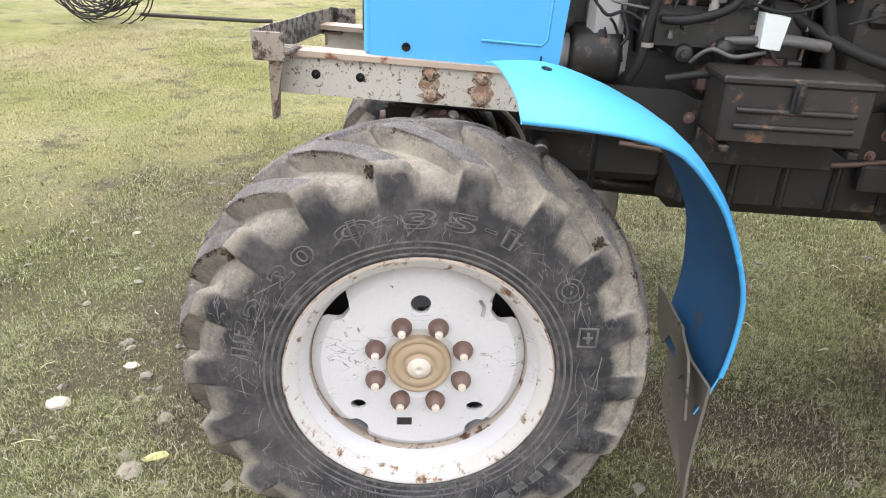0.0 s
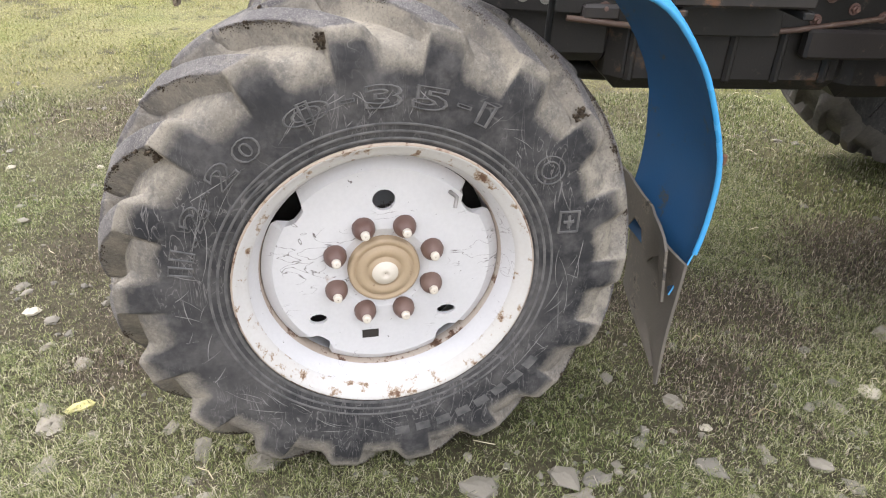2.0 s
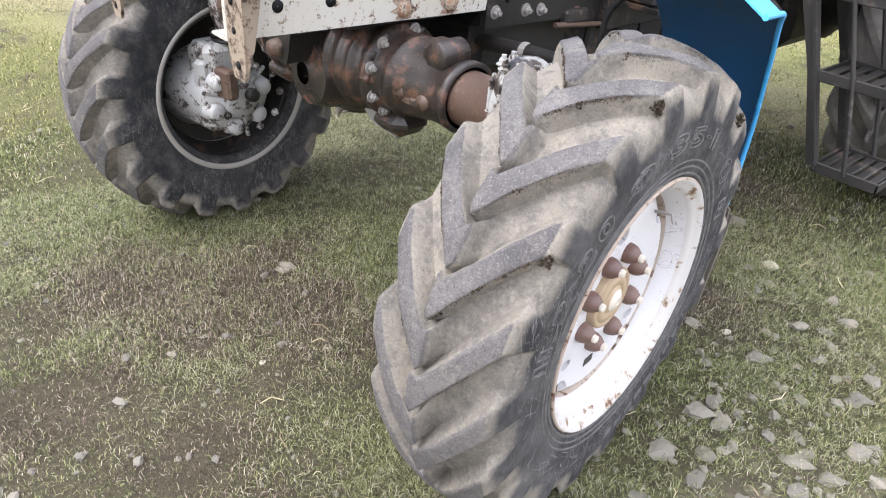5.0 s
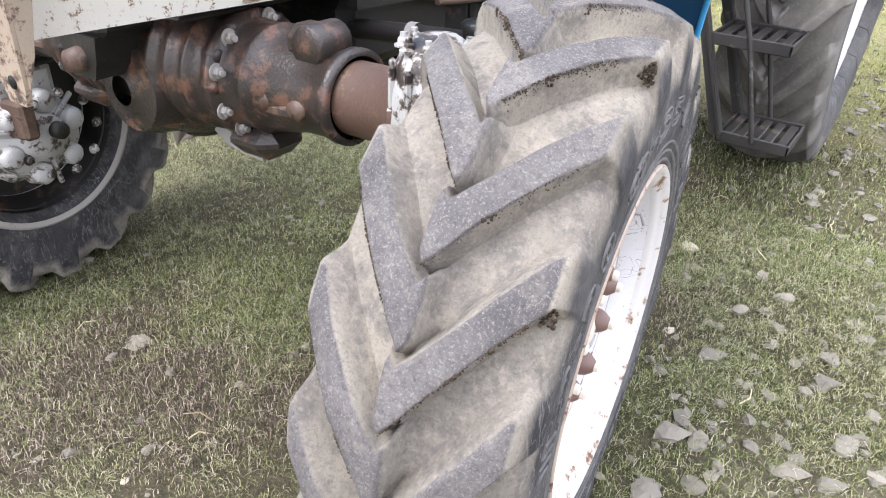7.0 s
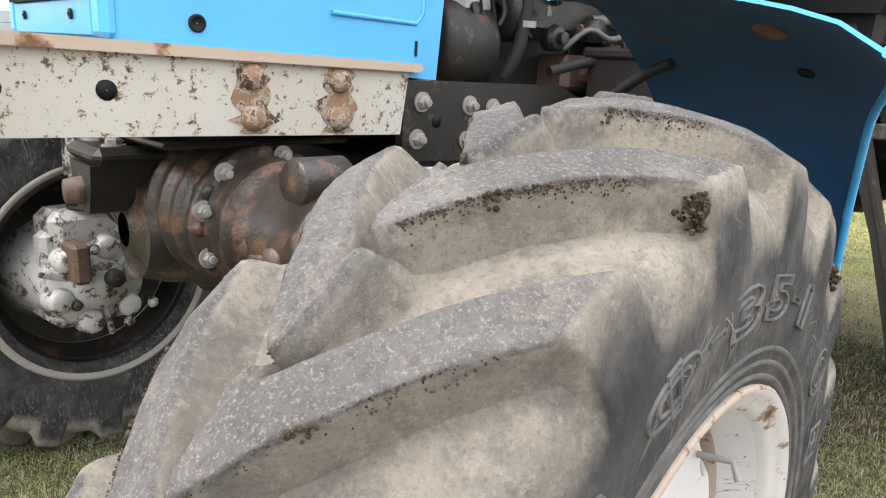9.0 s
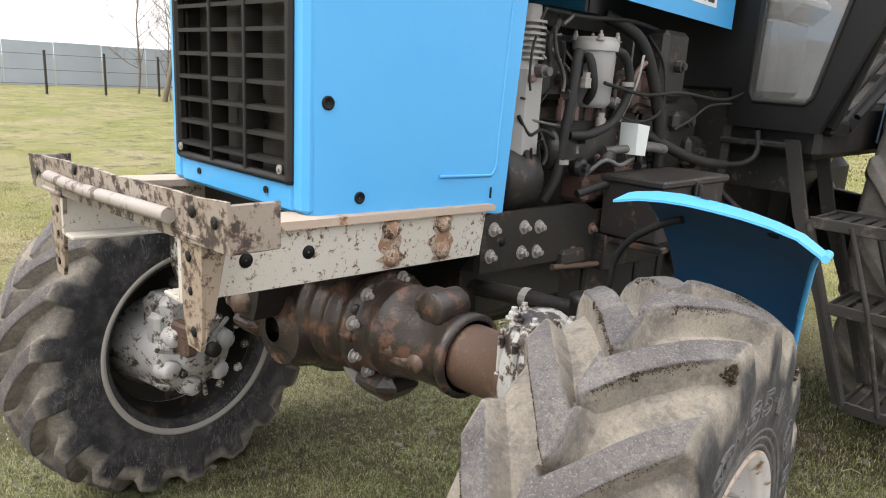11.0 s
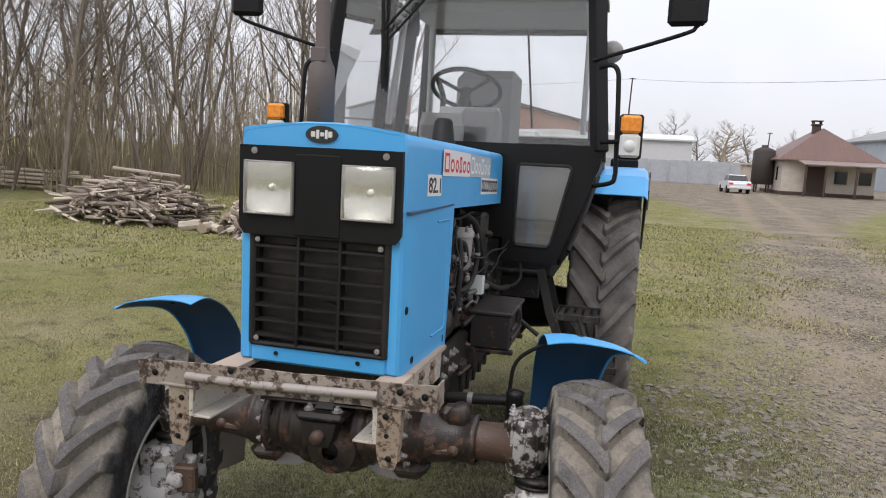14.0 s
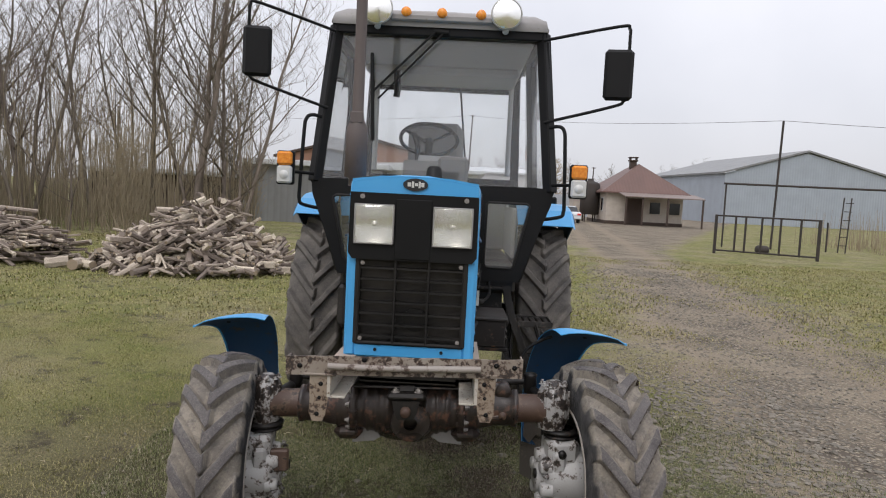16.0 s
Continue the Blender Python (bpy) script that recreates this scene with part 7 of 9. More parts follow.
# roof lamps and amber markers
for x in (-0.40, 0.42):
    m = Mesh()
    m.lathe([(YF + 0.03, 0.06), (YF - 0.02, 0.098), (YF - 0.035, 0.10), (YF - 0.04, 0.094)], 28, "y", (x, 0, CT + 0.09))
    m.tube([(x, YF, CT - 0.02), (x, YF + 0.02, CT + 0.02)], 0.02, 8)
    wl_ = part("work_lamp", m, M_CLEARLENS, cab, "round white work lamp")
    m = Mesh()
    m.lathe([(YF - 0.036, 0.092), (YF - 0.05, 0.06), (YF - 0.055, 0.001)], 28, "y", (x, 0, CT + 0.09))
    part("lamp_glass", m, M_REFLECTOR, wl_)
m = Mesh()
m.box(-0.32, 0.34, YF + 0.0, YF + 0.06, CT + 0.03, CT + 0.075, 0.01)
part("lamp_bar", m, M_ALLOY, cab)
for x in (-0.22, 0.01, 0.26):
    m = Mesh()
    m.lathe([(YF - 0.02, 0.001), (YF - 0.018, 0.02), (YF - 0.01, 0.03), (YF + 0.02, 0.034)], 18, "y", (x, 0, CT + 0.085))
    part("marker_lamp", m, M_AMBER, cab, "round amber marker lamp")
# mirrors, hand rails, indicators
for side in (1, -1):
    zo = 0.0 if side > 0 else 0.045
    m = Mesh()
    top, out = 2.76 + zo * 0.5, 1.175
    m.tube(smooth_line([(side * 0.675, 1.43, 2.75), (side * (out - 0.06), 1.25, 2.815 + zo), (side * (out - 0.005), 1.235, 2.80 + zo), (side * out, 1.23, 2.74 + zo), (side * out, 1.23, 2.42 + zo), (side * (out - 0.015), 1.235, 2.36 + zo), (side * (out - 0.08), 1.25, 2.325 + zo), (side * 0.70, 1.40, 2.225 + zo * 0.6)], 4), 0.010, 10)
    arm = part("mirror_arm", m, M_CAB, cab, "bent black mirror arm")
    m = Mesh()
    mm = Matrix.Translation((side * 1.118, 1.225, 2.515 + zo)) @ Euler((0, 0, radians(-8 * side))).to_matrix().to_4x4()
    m.box(-0.088, 0.088, -0.022, 0.022, -0.155, 0.155, 0.02, 0, mm)
    mir = part("mirror", m, M_CAB, arm, "black rectangular mirror housing")
    m = Mesh()
    m.box(-0.078, 0.078, 0.020, 0.0235, -0.145, 0.145, 0.002, 0, mm)
    part("mirror_glass", m, M_MIRROR, arm)
    m = Mesh()
    m.tube(smooth_line([(side * 0.715, 1.42, 2.19), (side * 0.79, 1.36, 2.20), (side * 0.825, 1.345, 2.17), (side * 0.835, 1.34, 2.08), (side * 0.85, 1.335, 1.74), (side * 0.85, 1.335, 1.66), (side * 0.83, 1.34, 1.625), (side * 0.72, 1.42, 1.60)], 4), 0.012, 10)
    part("hand_rail", m, M_CAB, cab, "bent black grab rail")
    m = Mesh()
    m.tube([(side * 0.76, 1.38, 1.825), (side * 0.93, 1.20, 1.83)], 0.011, 8)
    m.box(*sorted((side * 0.855, side * 0.965)), 1.185, 1.225, 1.745, 1.955, 0.01)
    ind = part("indicator_lamp", m, M_PLASTIC, cab, "two-part indicator lamp, amber over clear")
    m = Mesh()
    m.box(*sorted((side * 0.862, side * 0.955)), 1.145, 1.188, 1.865, 1.948, 0.012)
    part("amber_lens", m, M_AMBER, ind)
    m = Mesh()
    m.box(*sorted((side * 0.862, side * 0.955)), 1.148, 1.188, 1.752, 1.862, 0.012)
    m.lathe([(1.149, 0.03), (1.14, 0.02), (1.138, 0.001)], 16, "y", (side * 0.908, 0, 1.805))
    part("clear_lens", m, M_CLEARLENS, ind)
m = Mesh()
m.lathe([(2.35, 0.001), (2.355, 0.05), (2.40, 0.07), (2.43, 0.06), (2.45, 0.001)], 20, "y", (0.76, 0, 2.42))
part("rear_work_lamp", m, M_ALLOY, cab, "round rear work lamp")
# exhaust
m = Mesh()
ex = (-0.375, 0.55)
m.lathe([(1.75, 0.035), (1.79, 0.035), (1.80, 0.058), (2.0, 0.058), (2.06, 0.054), (2.10, 0.036), (2.14, 0.030), (3.15, 0.029)], 24, "z", (ex[0], ex[1], 0))
m.box(ex[0] - 0.034, ex[0] + 0.034, ex[1] - 0.045, ex[1] - 0.03, 2.08, 2.14, 0.004)
part("exhaust_pipe", m, M_EXHAUST, tractor, "brown painted exhaust muffler and stack")
m = Mesh()
m.lathe([(1.76, 0.062), (1.79, 0.062), (1.80, 0.055), (1.885, 0.045), (1.90, 0.03), (1.902, 0.001)], 24, "z", (0.02, 1.12, 0))
part("air_intake", m, M_HOSE, tractor, "black rubber air intake cap")
m = Mesh()
m.tube([(-0.11, 1.22, 1.77), (-0.11, 1.22, 1.81)], 0.018, 10)
part("filler_cap", m, M_ALLOY, tractor)
m = Mesh()
m.tube([(-0.20, 1.22, 1.77), (-0.20, 1.22, 1.82)], 0.02, 10)
part("filler_cap", m, M_ALLOY, tractor)


# ---- ground cover ----
def quick_mesh(name, co, tris, mat):
    me = bpy.data.meshes.new(name)
    me.vertices.add(len(co))
    me.vertices.foreach_set("co", co.astype(np.float32).ravel())
    me.loops.add(tris.size)
    me.loops.foreach_set("vertex_index", tris.astype(np.int32).ravel())
    n = len(tris)
    me.polygons.add(n)
    me.polygons.foreach_set("loop_start", np.arange(0, n * 3, 3, dtype=np.int32))
    me.polygons.foreach_set("loop_total", np.full(n, 3, dtype=np.int32))
    me.materials.append(mat)
    me.update(calc_edges=True)
    me.validate()
    return me


k = Mat("grass_blade", 0.7, 0, 0.25)
isl = k.island()
c = k.ramp(isl, (0.0, (0.022, 0.028, 0.010)), (0.26, (0.075, 0.096, 0.026)), (0.50, (0.155, 0.185, 0.058)), (0.72, (0.235, 0.25, 0.095)), (0.86, (0.32, 0.295, 0.18)), (0.96, (0.48, 0.43, 0.34)), (1.0, (0.10, 0.07, 0.05)))
patch = k.ramp(k.noise(0.8, 4), (0.38, 0.0), (0.62, 1.0))
c2 = k.ramp(isl, (0.0, (0.04, 0.034, 0.022)), (0.35, (0.145, 0.14, 0.062)), (0.7, (0.27, 0.245, 0.145)), (0.9, (0.46, 0.41, 0.31)), (1.0, (0.09, 0.066, 0.053)))
k.color(k.mix(k.math("MULTIPLY", patch, 0.5), c, c2))
M_BLADE = k.m
k = Mat("dead_grass_blade", 0.8, 0, 0.2)
k.color(k.ramp(k.island(), (0.0, (0.045, 0.034, 0.028)), (0.40, (0.11, 0.082, 0.064)), (0.75, (0.23, 0.18, 0.138)), (0.93, (0.42, 0.36, 0.286)), (1.0, (0.17, 0.19, 0.075))))
M_DEAD = k.m
k = Mat("meadow_blade", 0.75, 0, 0.2)
isl = k.island()
c = k.ramp(isl, (0.0, (0.055, 0.06, 0.02)), (0.16, (0.14, 0.15, 0.045)), (0.34, (0.20, 0.212, 0.062)), (0.60, (0.275, 0.268, 0.095)), (0.80, (0.335, 0.305, 0.135)), (0.93, (0.38, 0.33, 0.18)), (1.0, (0.15, 0.11, 0.065)))
c2 = k.ramp(isl, (0.0, (0.20, 0.175, 0.075)), (0.5, (0.31, 0.272, 0.13)), (1.0, (0.41, 0.35, 0.20)))
k.color(k.mix(k.ramp(k.noise(0.5, 4), (0.42, 0.0), (0.62, 0.8)), c, c2))
M_MEADOW = k.m
# bare, trodden places: x, y, radius
WORN = ((0.10, -0.22, 0.30), (0.32, -0.12, 0.22), (-0.28, -0.22, 0.22), (0.42, 0.05, 0.18), (-0.05, -0.52, 0.15), (-1.25, -1.36, 0.22), (-1.6, -1.5, 0.2), (0.45, 1.05, 0.26), (0.75, 0.85, 0.18), (0.30, 0.60, 0.22), (0.62, -0.70, 0.10), (0.2, 1.7, 0.35), (0.0, -0.88, 0.24), (0.36, -0.72, 0.17), (-0.45, -0.60, 0.22))


def wornness(x, y):
    """From 0 on whole turf to 1 in the middle of a bare place."""
    w = np.zeros_like(x)
    for cx, cy, r in WORN:
        d = np.hypot((x - cx), (y - cy) * 0.9) / r + (value_noise(x, y, 7.0, 9) - 0.5) * 0.9
        w = np.maximum(w, np.clip(1.35 - d, 0, 1))
    return w


rs = np.random.RandomState(7)


def value_noise(x, y, scale, seed):
    """Smooth noise from 0 to 1 for arrays."""
    grid = np.random.RandomState(seed).rand(128, 128)
    u, v = x * scale + 51.3, y * scale + 17.7
    i, j = np.floor(u).astype(int), np.floor(v).astype(int)
    fu, fv = u - i, v - j
    fu, fv = fu * fu * (3 - 2 * fu), fv * fv * (3 - 2 * fv)
    g = lambda a, b: grid[a % 128, b % 128]
    return (g(i, j) * (1 - fu) + g(i + 1, j) * fu) * (1 - fv) + (g(i, j + 1) * (1 - fu) + g(i + 1, j + 1) * fu) * fv


def grass(name, x0, x1, y0, y1, per_m2, high, wide, label, mat=None, dead=False, tuft=0):
    n = int((x1 - x0) * (y1 - y0) * per_m2)
    x, y = rs.uniform(x0, x1, n), rs.uniform(y0, y1, n)
    out_x, out_y = rs.normal(0, 1, n), rs.normal(0, 1, n)
    if tuft:
        root = np.arange(n) // tuft * tuft
        x, y = x[root] + out_x * 0.007, y[root] + out_y * 0.007
    inside = 2.3 - 0.012 * np.clip(y, 0, 60) - np.abs(x - (3.4 + 0.128 * y))
    fert = value_noise(x, y, 1.7, 1) * 0.6 + value_noise(x, y, 6.5, 2) * 0.4
    bare = value_noise(x, y, 0.9, 3)
    keep = rs.rand(n) < np.clip((fert - 0.12) * 2.8, 0.30, 1) * np.clip(1.05 - (inside + (value_noise(x, y, 1.2, 4) - 0.5) * 2.4 - 0.20) * 0.62, 0.02, 1) * np.where(bare > 0.80, 0.6, 1) * (wornness(x, y) ** 0.7 * 1.4 if dead else 1 - 0.88 * wornness(x, y))
    x, y, fert, out_x, out_y = x[keep], y[keep], fert[keep], out_x[keep], out_y[keep]
    n = len(x)
    z = ground_z(x, y)
    h = high * (0.35 + rs.rand(n) ** 1.6) * (0.55 + 0.8 * fert)
    a, lean = rs.uniform(0, 2 * np.pi, n), rs.uniform(0.2, 1.5, n) if not tuft else rs.uniform(0.7, 2.1, n)
    if tuft:
        a = np.arctan2(out_y, out_x) + rs.normal(0, 0.5, n)
    w = wide * rs.uniform(0.5, 1.3, n)
    d = a + rs.uniform(-0.6, 0.6, n)
    co = np.zeros((n, 5, 3))
    wx, wy = w * np.sin(d), -w * np.cos(d)
    mx, my = x + h * lean * 0.35 * np.cos(d), y + h * lean * 0.35 * np.sin(d)
    d2 = d + rs.uniform(-0.9, 0.9, n)
    co[:, 0] = np.stack([x - wx, y - wy, z - 0.004], 1)
    co[:, 1] = np.stack([x + wx, y + wy, z - 0.004], 1)
    co[:, 2] = np.stack([mx - wx * 0.8, my - wy * 0.8, z + h * 0.62], 1)
    co[:, 3] = np.stack([mx + wx * 0.8, my + wy * 0.8, z + h * 0.62], 1)
    co[:, 4] = np.stack([mx + h * lean * 0.75 * np.cos(d2), my + h * lean * 0.75 * np.sin(d2), z + np.maximum(h * (1.05 - 0.42 * lean), 0.001)], 1)
    i = np.arange(n)[:, None] * 5
    tris = np.concatenate([i + [0, 1, 3], i + [0, 3, 2], i + [2, 3, 4]], 0)
    tagged(new(name, quick_mesh(name, co.reshape(-1, 3), tris, mat or M_BLADE)), label, "grass", "", "stuff")


GXA, GYA = np.array(gx), np.array(gy)
GZ = np.array([v[2] for v in gm.v]).reshape(len(gx), len(gy))


def ground_z(x, y):
    """The ground sheet's height under places."""
    i = np.clip(np.searchsorted(GXA, x) - 1, 0, len(GXA) - 2)
    j = np.clip(np.searchsorted(GYA, y) - 1, 0, len(GYA) - 2)
    fu, fv = (x - GXA[i]) / (GXA[i + 1] - GXA[i]), (y - GYA[j]) / (GYA[j + 1] - GYA[j])
    return (GZ[i, j] * (1 - fu) + GZ[i + 1, j] * fu) * (1 - fv) + (GZ[i, j + 1] * (1 - fu) + GZ[i + 1, j + 1] * fu) * fv


grass("turf", -1.3, 2.1, -1.6, 1.7, 44000, 0.022, 0.00080, "short mossy green and straw-coloured turf", None, False, 11)
grass("turf", -1.3, 2.1, -1.6, 1.7, 18000, 0.013, 0.0009, "low mossy undergrowth of the turf")
grass("turf", -1.9, -1.3, -2.0, 2.6, 12000, 0.024, 0.0017, "short mossy green and straw-coloured turf")
grass("turf", 2.1, 3.0, -2.0, 2.6, 10000, 0.024, 0.0017, "short green turf among gravel")
grass("turf", -1.3, 2.1, 1.7, 2.6, 12000, 0.024, 0.0016, "short mossy green turf")
grass("turf", -1.3, 2.1, -2.0, -1.6, 12000, 0.024, 0.0016, "short mossy green turf")
grass("dead_grass", -1.9, 1.3, -2.0, 2.3, 22000, 0.022, 0.0011, "brown dead matted grass over soil", M_DEAD, True)
grass("turf", -7.5, -1.9, -5.5, 6.0, 3600, 0.022, 0.0020, "short green and straw-coloured turf", M_MEADOW)
grass("turf", -1.9, 7.0, 2.6, 8.0, 1900, 0.026, 0.0026, "short green turf beside the gravel track", M_MEADOW)
grass("turf", -15.0, 14.0, 6.0, 20.0, 420, 0.045, 0.008, "short faded turf", M_MEADOW)
grass("turf", -1.9, 3.0, -6.0, -2.0, 700, 0.028, 0.003, "short green turf", M_MEADOW)

# stones
k = Mat("field_stone", 0.85, 0, 0.3)
isl = k.mix(0.5, k.island(), k.random())
c = k.ramp(isl, (0.0, (0.125, 0.114, 0.096)), (0.45, (0.20, 0.18, 0.147)), (0.75, (0.285, 0.252, 0.20)), (1.0, (0.235, 0.19, 0.138)))
c = k.mix(k.ramp(k.noise(35, 5, 0.7), (0.40, 0.0), (0.78, 0.6)), c, (0.16, 0.14, 0.12))
k.color(c).bump(k.noise(60, 5, 0.7), 0.5, 0.008)
M_STONE = k.m
M_YELLOWSTONE = worn_paint("yellow_field_stone", (0.46, 0.42, 0.16), (0.35, 0.3, 0.15), (0.2, 0.16, 0.1), 0.8, 0.66, 0.3, 30, (0.4, 0.36, 0.22), 0.6)
M_PALESTONE = worn_paint("pale_field_stone", (0.40, 0.355, 0.28), (0.35, 0.3, 0.24), (0.2, 0.16, 0.12), 0.85, 0.66, 0.3, 30, (0.42, 0.38, 0.3), 0.6)

BASE = []
for i in range(6):
    for j in range(8):
        th, ph = math.pi * (i + 0.5) / 6, 2 * math.pi * j / 8
        BASE.append((math.sin(th) * math.cos(ph), math.sin(th) * math.sin(ph), math.cos(th)))
BASEF = [(i * 8 + j, i * 8 + (j + 1) % 8, (i + 1) * 8 + (j + 1) % 8, (i + 1) * 8 + j) for i in range(5) for j in range(8)] + [tuple(range(8))[::-1], tuple(range(40, 48))]


def stone_verts(seed):
    out = []
    for p in BASE:
        q = Vector(p)
        s = 0.72 + 0.45 * noise.noise(q * 1.4 + Vector((seed * 3.7, 0, 0))) + 0.22 * noise.noise(q * 3.1 + Vector((0, seed * 2.1, 5)))
        out.append(q * s)
    return out


STONE_SHAPES = [stone_verts(i) for i in range(7)]
stone_data = []
for i, sh in enumerate(STONE_SHAPES):
    sm = Mesh()
    sm.add(sh, [f[::-1] for f in BASEF], 0, False)
    stone_data.append(sm)
stone_grey = [s.data("stone", [M_STONE]) for s in stone_data]
stone_yellow = stone_data[2].data("stone", [M_YELLOWSTONE])
stone_pale = stone_data[4].data("stone", [M_PALESTONE])
# larger single stones: x, y, half length, kind
STONES = [
    (0.89, -0.41, 0.05, 0), (0.94, -0.27, 0.055, 0), (0.73, -0.76, 0.05, 0), (0.67, -0.71, 0.045, 1), (0.89, -0.74, 0.05, 0), (0.47, -0.74, 0.035, 0), (0.98, -0.43, 0.03, 0), (0.79, -0.49, 0.03, 0),
    (0.79, -0.66, 0.025, 0), (0.37, -0.85, 0.03, 0), (0.16, -0.94, 0.04, 2), (-0.13, -1.13, 0.03, 0), (1.03, 0.88, 0.03, 0), (1.14, 0.79, 0.03, 0), (0.56, 1.47, 0.05, 0), (0.87, 1.15, 0.04, 0),
    (1.17, 0.97, 0.035, 0), (0.81, 1.27, 0.05, 2), (1.1, 0.42, 0.03, 0), (0.88, 0.34, 0.02, 0), (0.83, 0.72, 0.045, 0), (1.08, 0.71, 0.02, 0), (0.0, -1.01, 0.035, 0), (0.67, -0.79, 0.035, 0),
    (1.04, 0.98, 0.03, 0), (0.92, 0.77, 0.025, 2), (1.12, 0.41, 0.035, 0), (1.18, 0.35, 0.04, 0), (1.31, 0.48, 0.032, 0), (1.27, 0.52, 0.025, 0), (1.34, 0.86, 0.02, 0), (1.33, 1.11, 0.03, 0),
    (1.15, 0.27, 0.04, 0), (1.18, 0.61, 0.03, 0), (1.26, 0.86, 0.025, 0), (1.28, 1.47, 0.03, 0), (1.06, 0.8, 0.025, 0), (1.0, 0.88, 0.025, 0), (1.15, 0.99, 0.025, 0), (1.22, 1.7, 0.03, 0),
    (0.0, -0.32, 0.016, 2), (-0.23, -0.13, 0.05, 0), (-0.06, -0.15, 0.03, 0), (0.41, -1.08, 0.06, 2), (-0.77, -1.58, 0.03, 2), (-0.79, -1.22, 0.03, 2), (-1.71, -1.29, 0.05, 2),
]
for n, (x, y, s, kind) in enumerate(STONES):
    if x > -0.2 and y < -0.2:
        x, y = x + 0.125 - 0.13 * (x - 0.55) - 0.09 * (y + 0.7), y - 0.052 + 0.10 * (x - 0.6)
    data = stone_yellow if kind == 1 else stone_pale if kind == 2 else stone_grey[n % 7]
    ob = new("stone", data)
    z = float(ground_z(np.array([x]), np.array([y]))[0])
    ob.matrix_world = Matrix.LocRotScale((x, y, z + s * 0.02), Euler((0.1, 0.15, n * 1.7)), (s, s * (0.55 + 0.2 * (n % 3)), s * 0.34))
    tagged(ob, {0: "flat grey stone half sunk in the turf", 1: "yellowish stone lying in the turf", 2: "pale sandy stone lying in the turf"}[kind], "stone", "loose stones in the turf")

# gravel: many small stones in one object, each with few faces
def pebble(seed):
    out = []
    for i in range(4):
        for j in range(6):
            th, ph = math.pi * (i + 0.5) / 4, 2 * math.pi * (j + 0.5 * (i % 2)) / 6
            q = Vector((math.sin(th) * math.cos(ph), math.sin(th) * math.sin(ph), math.cos(th)))
            out.append(q * (0.75 + 0.55 * noise.noise(q * 1.5 + Vector((seed * 3.7, 2, 0)))))
    return out


PEBBLES = [pebble(i) for i in range(9)]
PEBBLEF = [(i * 6 + j, i * 6 + (j + 1) % 6, (i + 1) * 6 + (j + 1) % 6, (i + 1) * 6 + j) for i in range(3) for j in range(6)] + [tuple(range(6))[::-1], tuple(range(18, 24))]
gv, gf = [], []
count = 0
rng = random.Random(21)
while count < 15400:
    if count >= 13800:
        # flat plates of stone along the near edge of the track
        x, y = rng.uniform(1.5, 4.2), rng.uniform(-2.0, 4.5)
        s = rng.uniform(0.014, 0.042)
        if rng.random() > max(0.0, min(1.0, 0.55 + 1.1 * noise.noise((x * 0.9, y * 0.7, 12.0)))):
            continue
    elif count >= 10900:
        # coarser stones strewn over the whole track
        y = rng.uniform(-1.5, 16.0)
        x = 3.4 + 0.128 * y + rng.gauss(0, 1.25)
        s = rng.uniform(0.012, 0.034) * (1.0 + 0.05 * max(0.0, y))
        if rng.random() > 0.35 + 0.9 * noise.noise((x * 0.8, y * 0.5, 4.0)):
            continue
    elif count >= 10200:
        # broad flat stones trodden into the turf between wheel and track
        x, y = rng.uniform(1.05, 3.2), rng.uniform(-1.2, 3.6)
        s = rng.uniform(0.022, 0.055)
        if rng.random() > max(0.15, min(1.0, 0.3 + 0.5 * (x - 1.0) + 0.7 * noise.noise((x * 1.4, y * 1.4, 9.0)))):
            continue
    elif count >= 7600:
        # loose stones lying along the track
        x, y = rng.uniform(1.4, 7.0), rng.uniform(-2.0, 11.0)
        s = rng.uniform(0.008, 0.024) * (1.0 if y < 5 else 1.5)
        lane = abs(abs(x - 3.4 - 0.128 * y) - 0.95)
        if rng.random() > (0.25 if lane < 0.35 else 1.0) * max(0.0, min(1.0, 0.5 + road_side(x, y))):
            continue
    elif count >= 5200:
        # flat half-buried stones in the turf beside the wheel
        x, y = rng.uniform(0.95, 3.4), rng.uniform(-1.4, 4.0)
        s = rng.uniform(0.008, 0.018) if rng.random() < 0.6 else rng.uniform(0.018, 0.042)
        if rng.random() > max(0.12, min(1.0, 0.35 + 0.5 * (x - 1.1) + 0.6 * noise.noise((x * 1.6, y * 1.6, 3.0)))):
            continue
    elif count < 3300:
        x, y = rng.uniform(0.9, 8.5), rng.uniform(-2.5, 15.0) if count > 1500 else rng.uniform(-1.8, 5.5)
        ins = road_side(x, y) + 1.1 * noise.noise((x * 0.9, y * 0.9, 7.0))
        if rng.random() > max(0.05, min(1.0, 0.45 + ins * 0.55)):
            continue
        s = rng.uniform(0.008, 0.026) * (1.0 if y < 6 else 1.5)
    else:
        x, y = rng.uniform(-2.2, 2.6), rng.uniform(-2.2, 2.8)
        s = rng.uniform(0.005, 0.014) if rng.random() < 0.8 else rng.uniform(0.014, 0.03)
        if rng.random() > 0.25 + 0.35 * (x + 2.0) / 3:
            continue
    sh = PEBBLES[count % 9]
    a = rng.uniform(0, 6.28)
    ca, sa, fl = math.cos(a), math.sin(a), rng.uniform(0.4, 0.75) if count < 5200 else rng.uniform(0.25, 0.5)
    n0 = len(gv)
    gv += [(x, y, s, fl, ca, sa, p.x, p.y, p.z) for p in sh]
    gf += [tuple(q + n0 for q in f[::-1]) for f in PEBBLEF]
    count += 1
ga = np.array(gv)
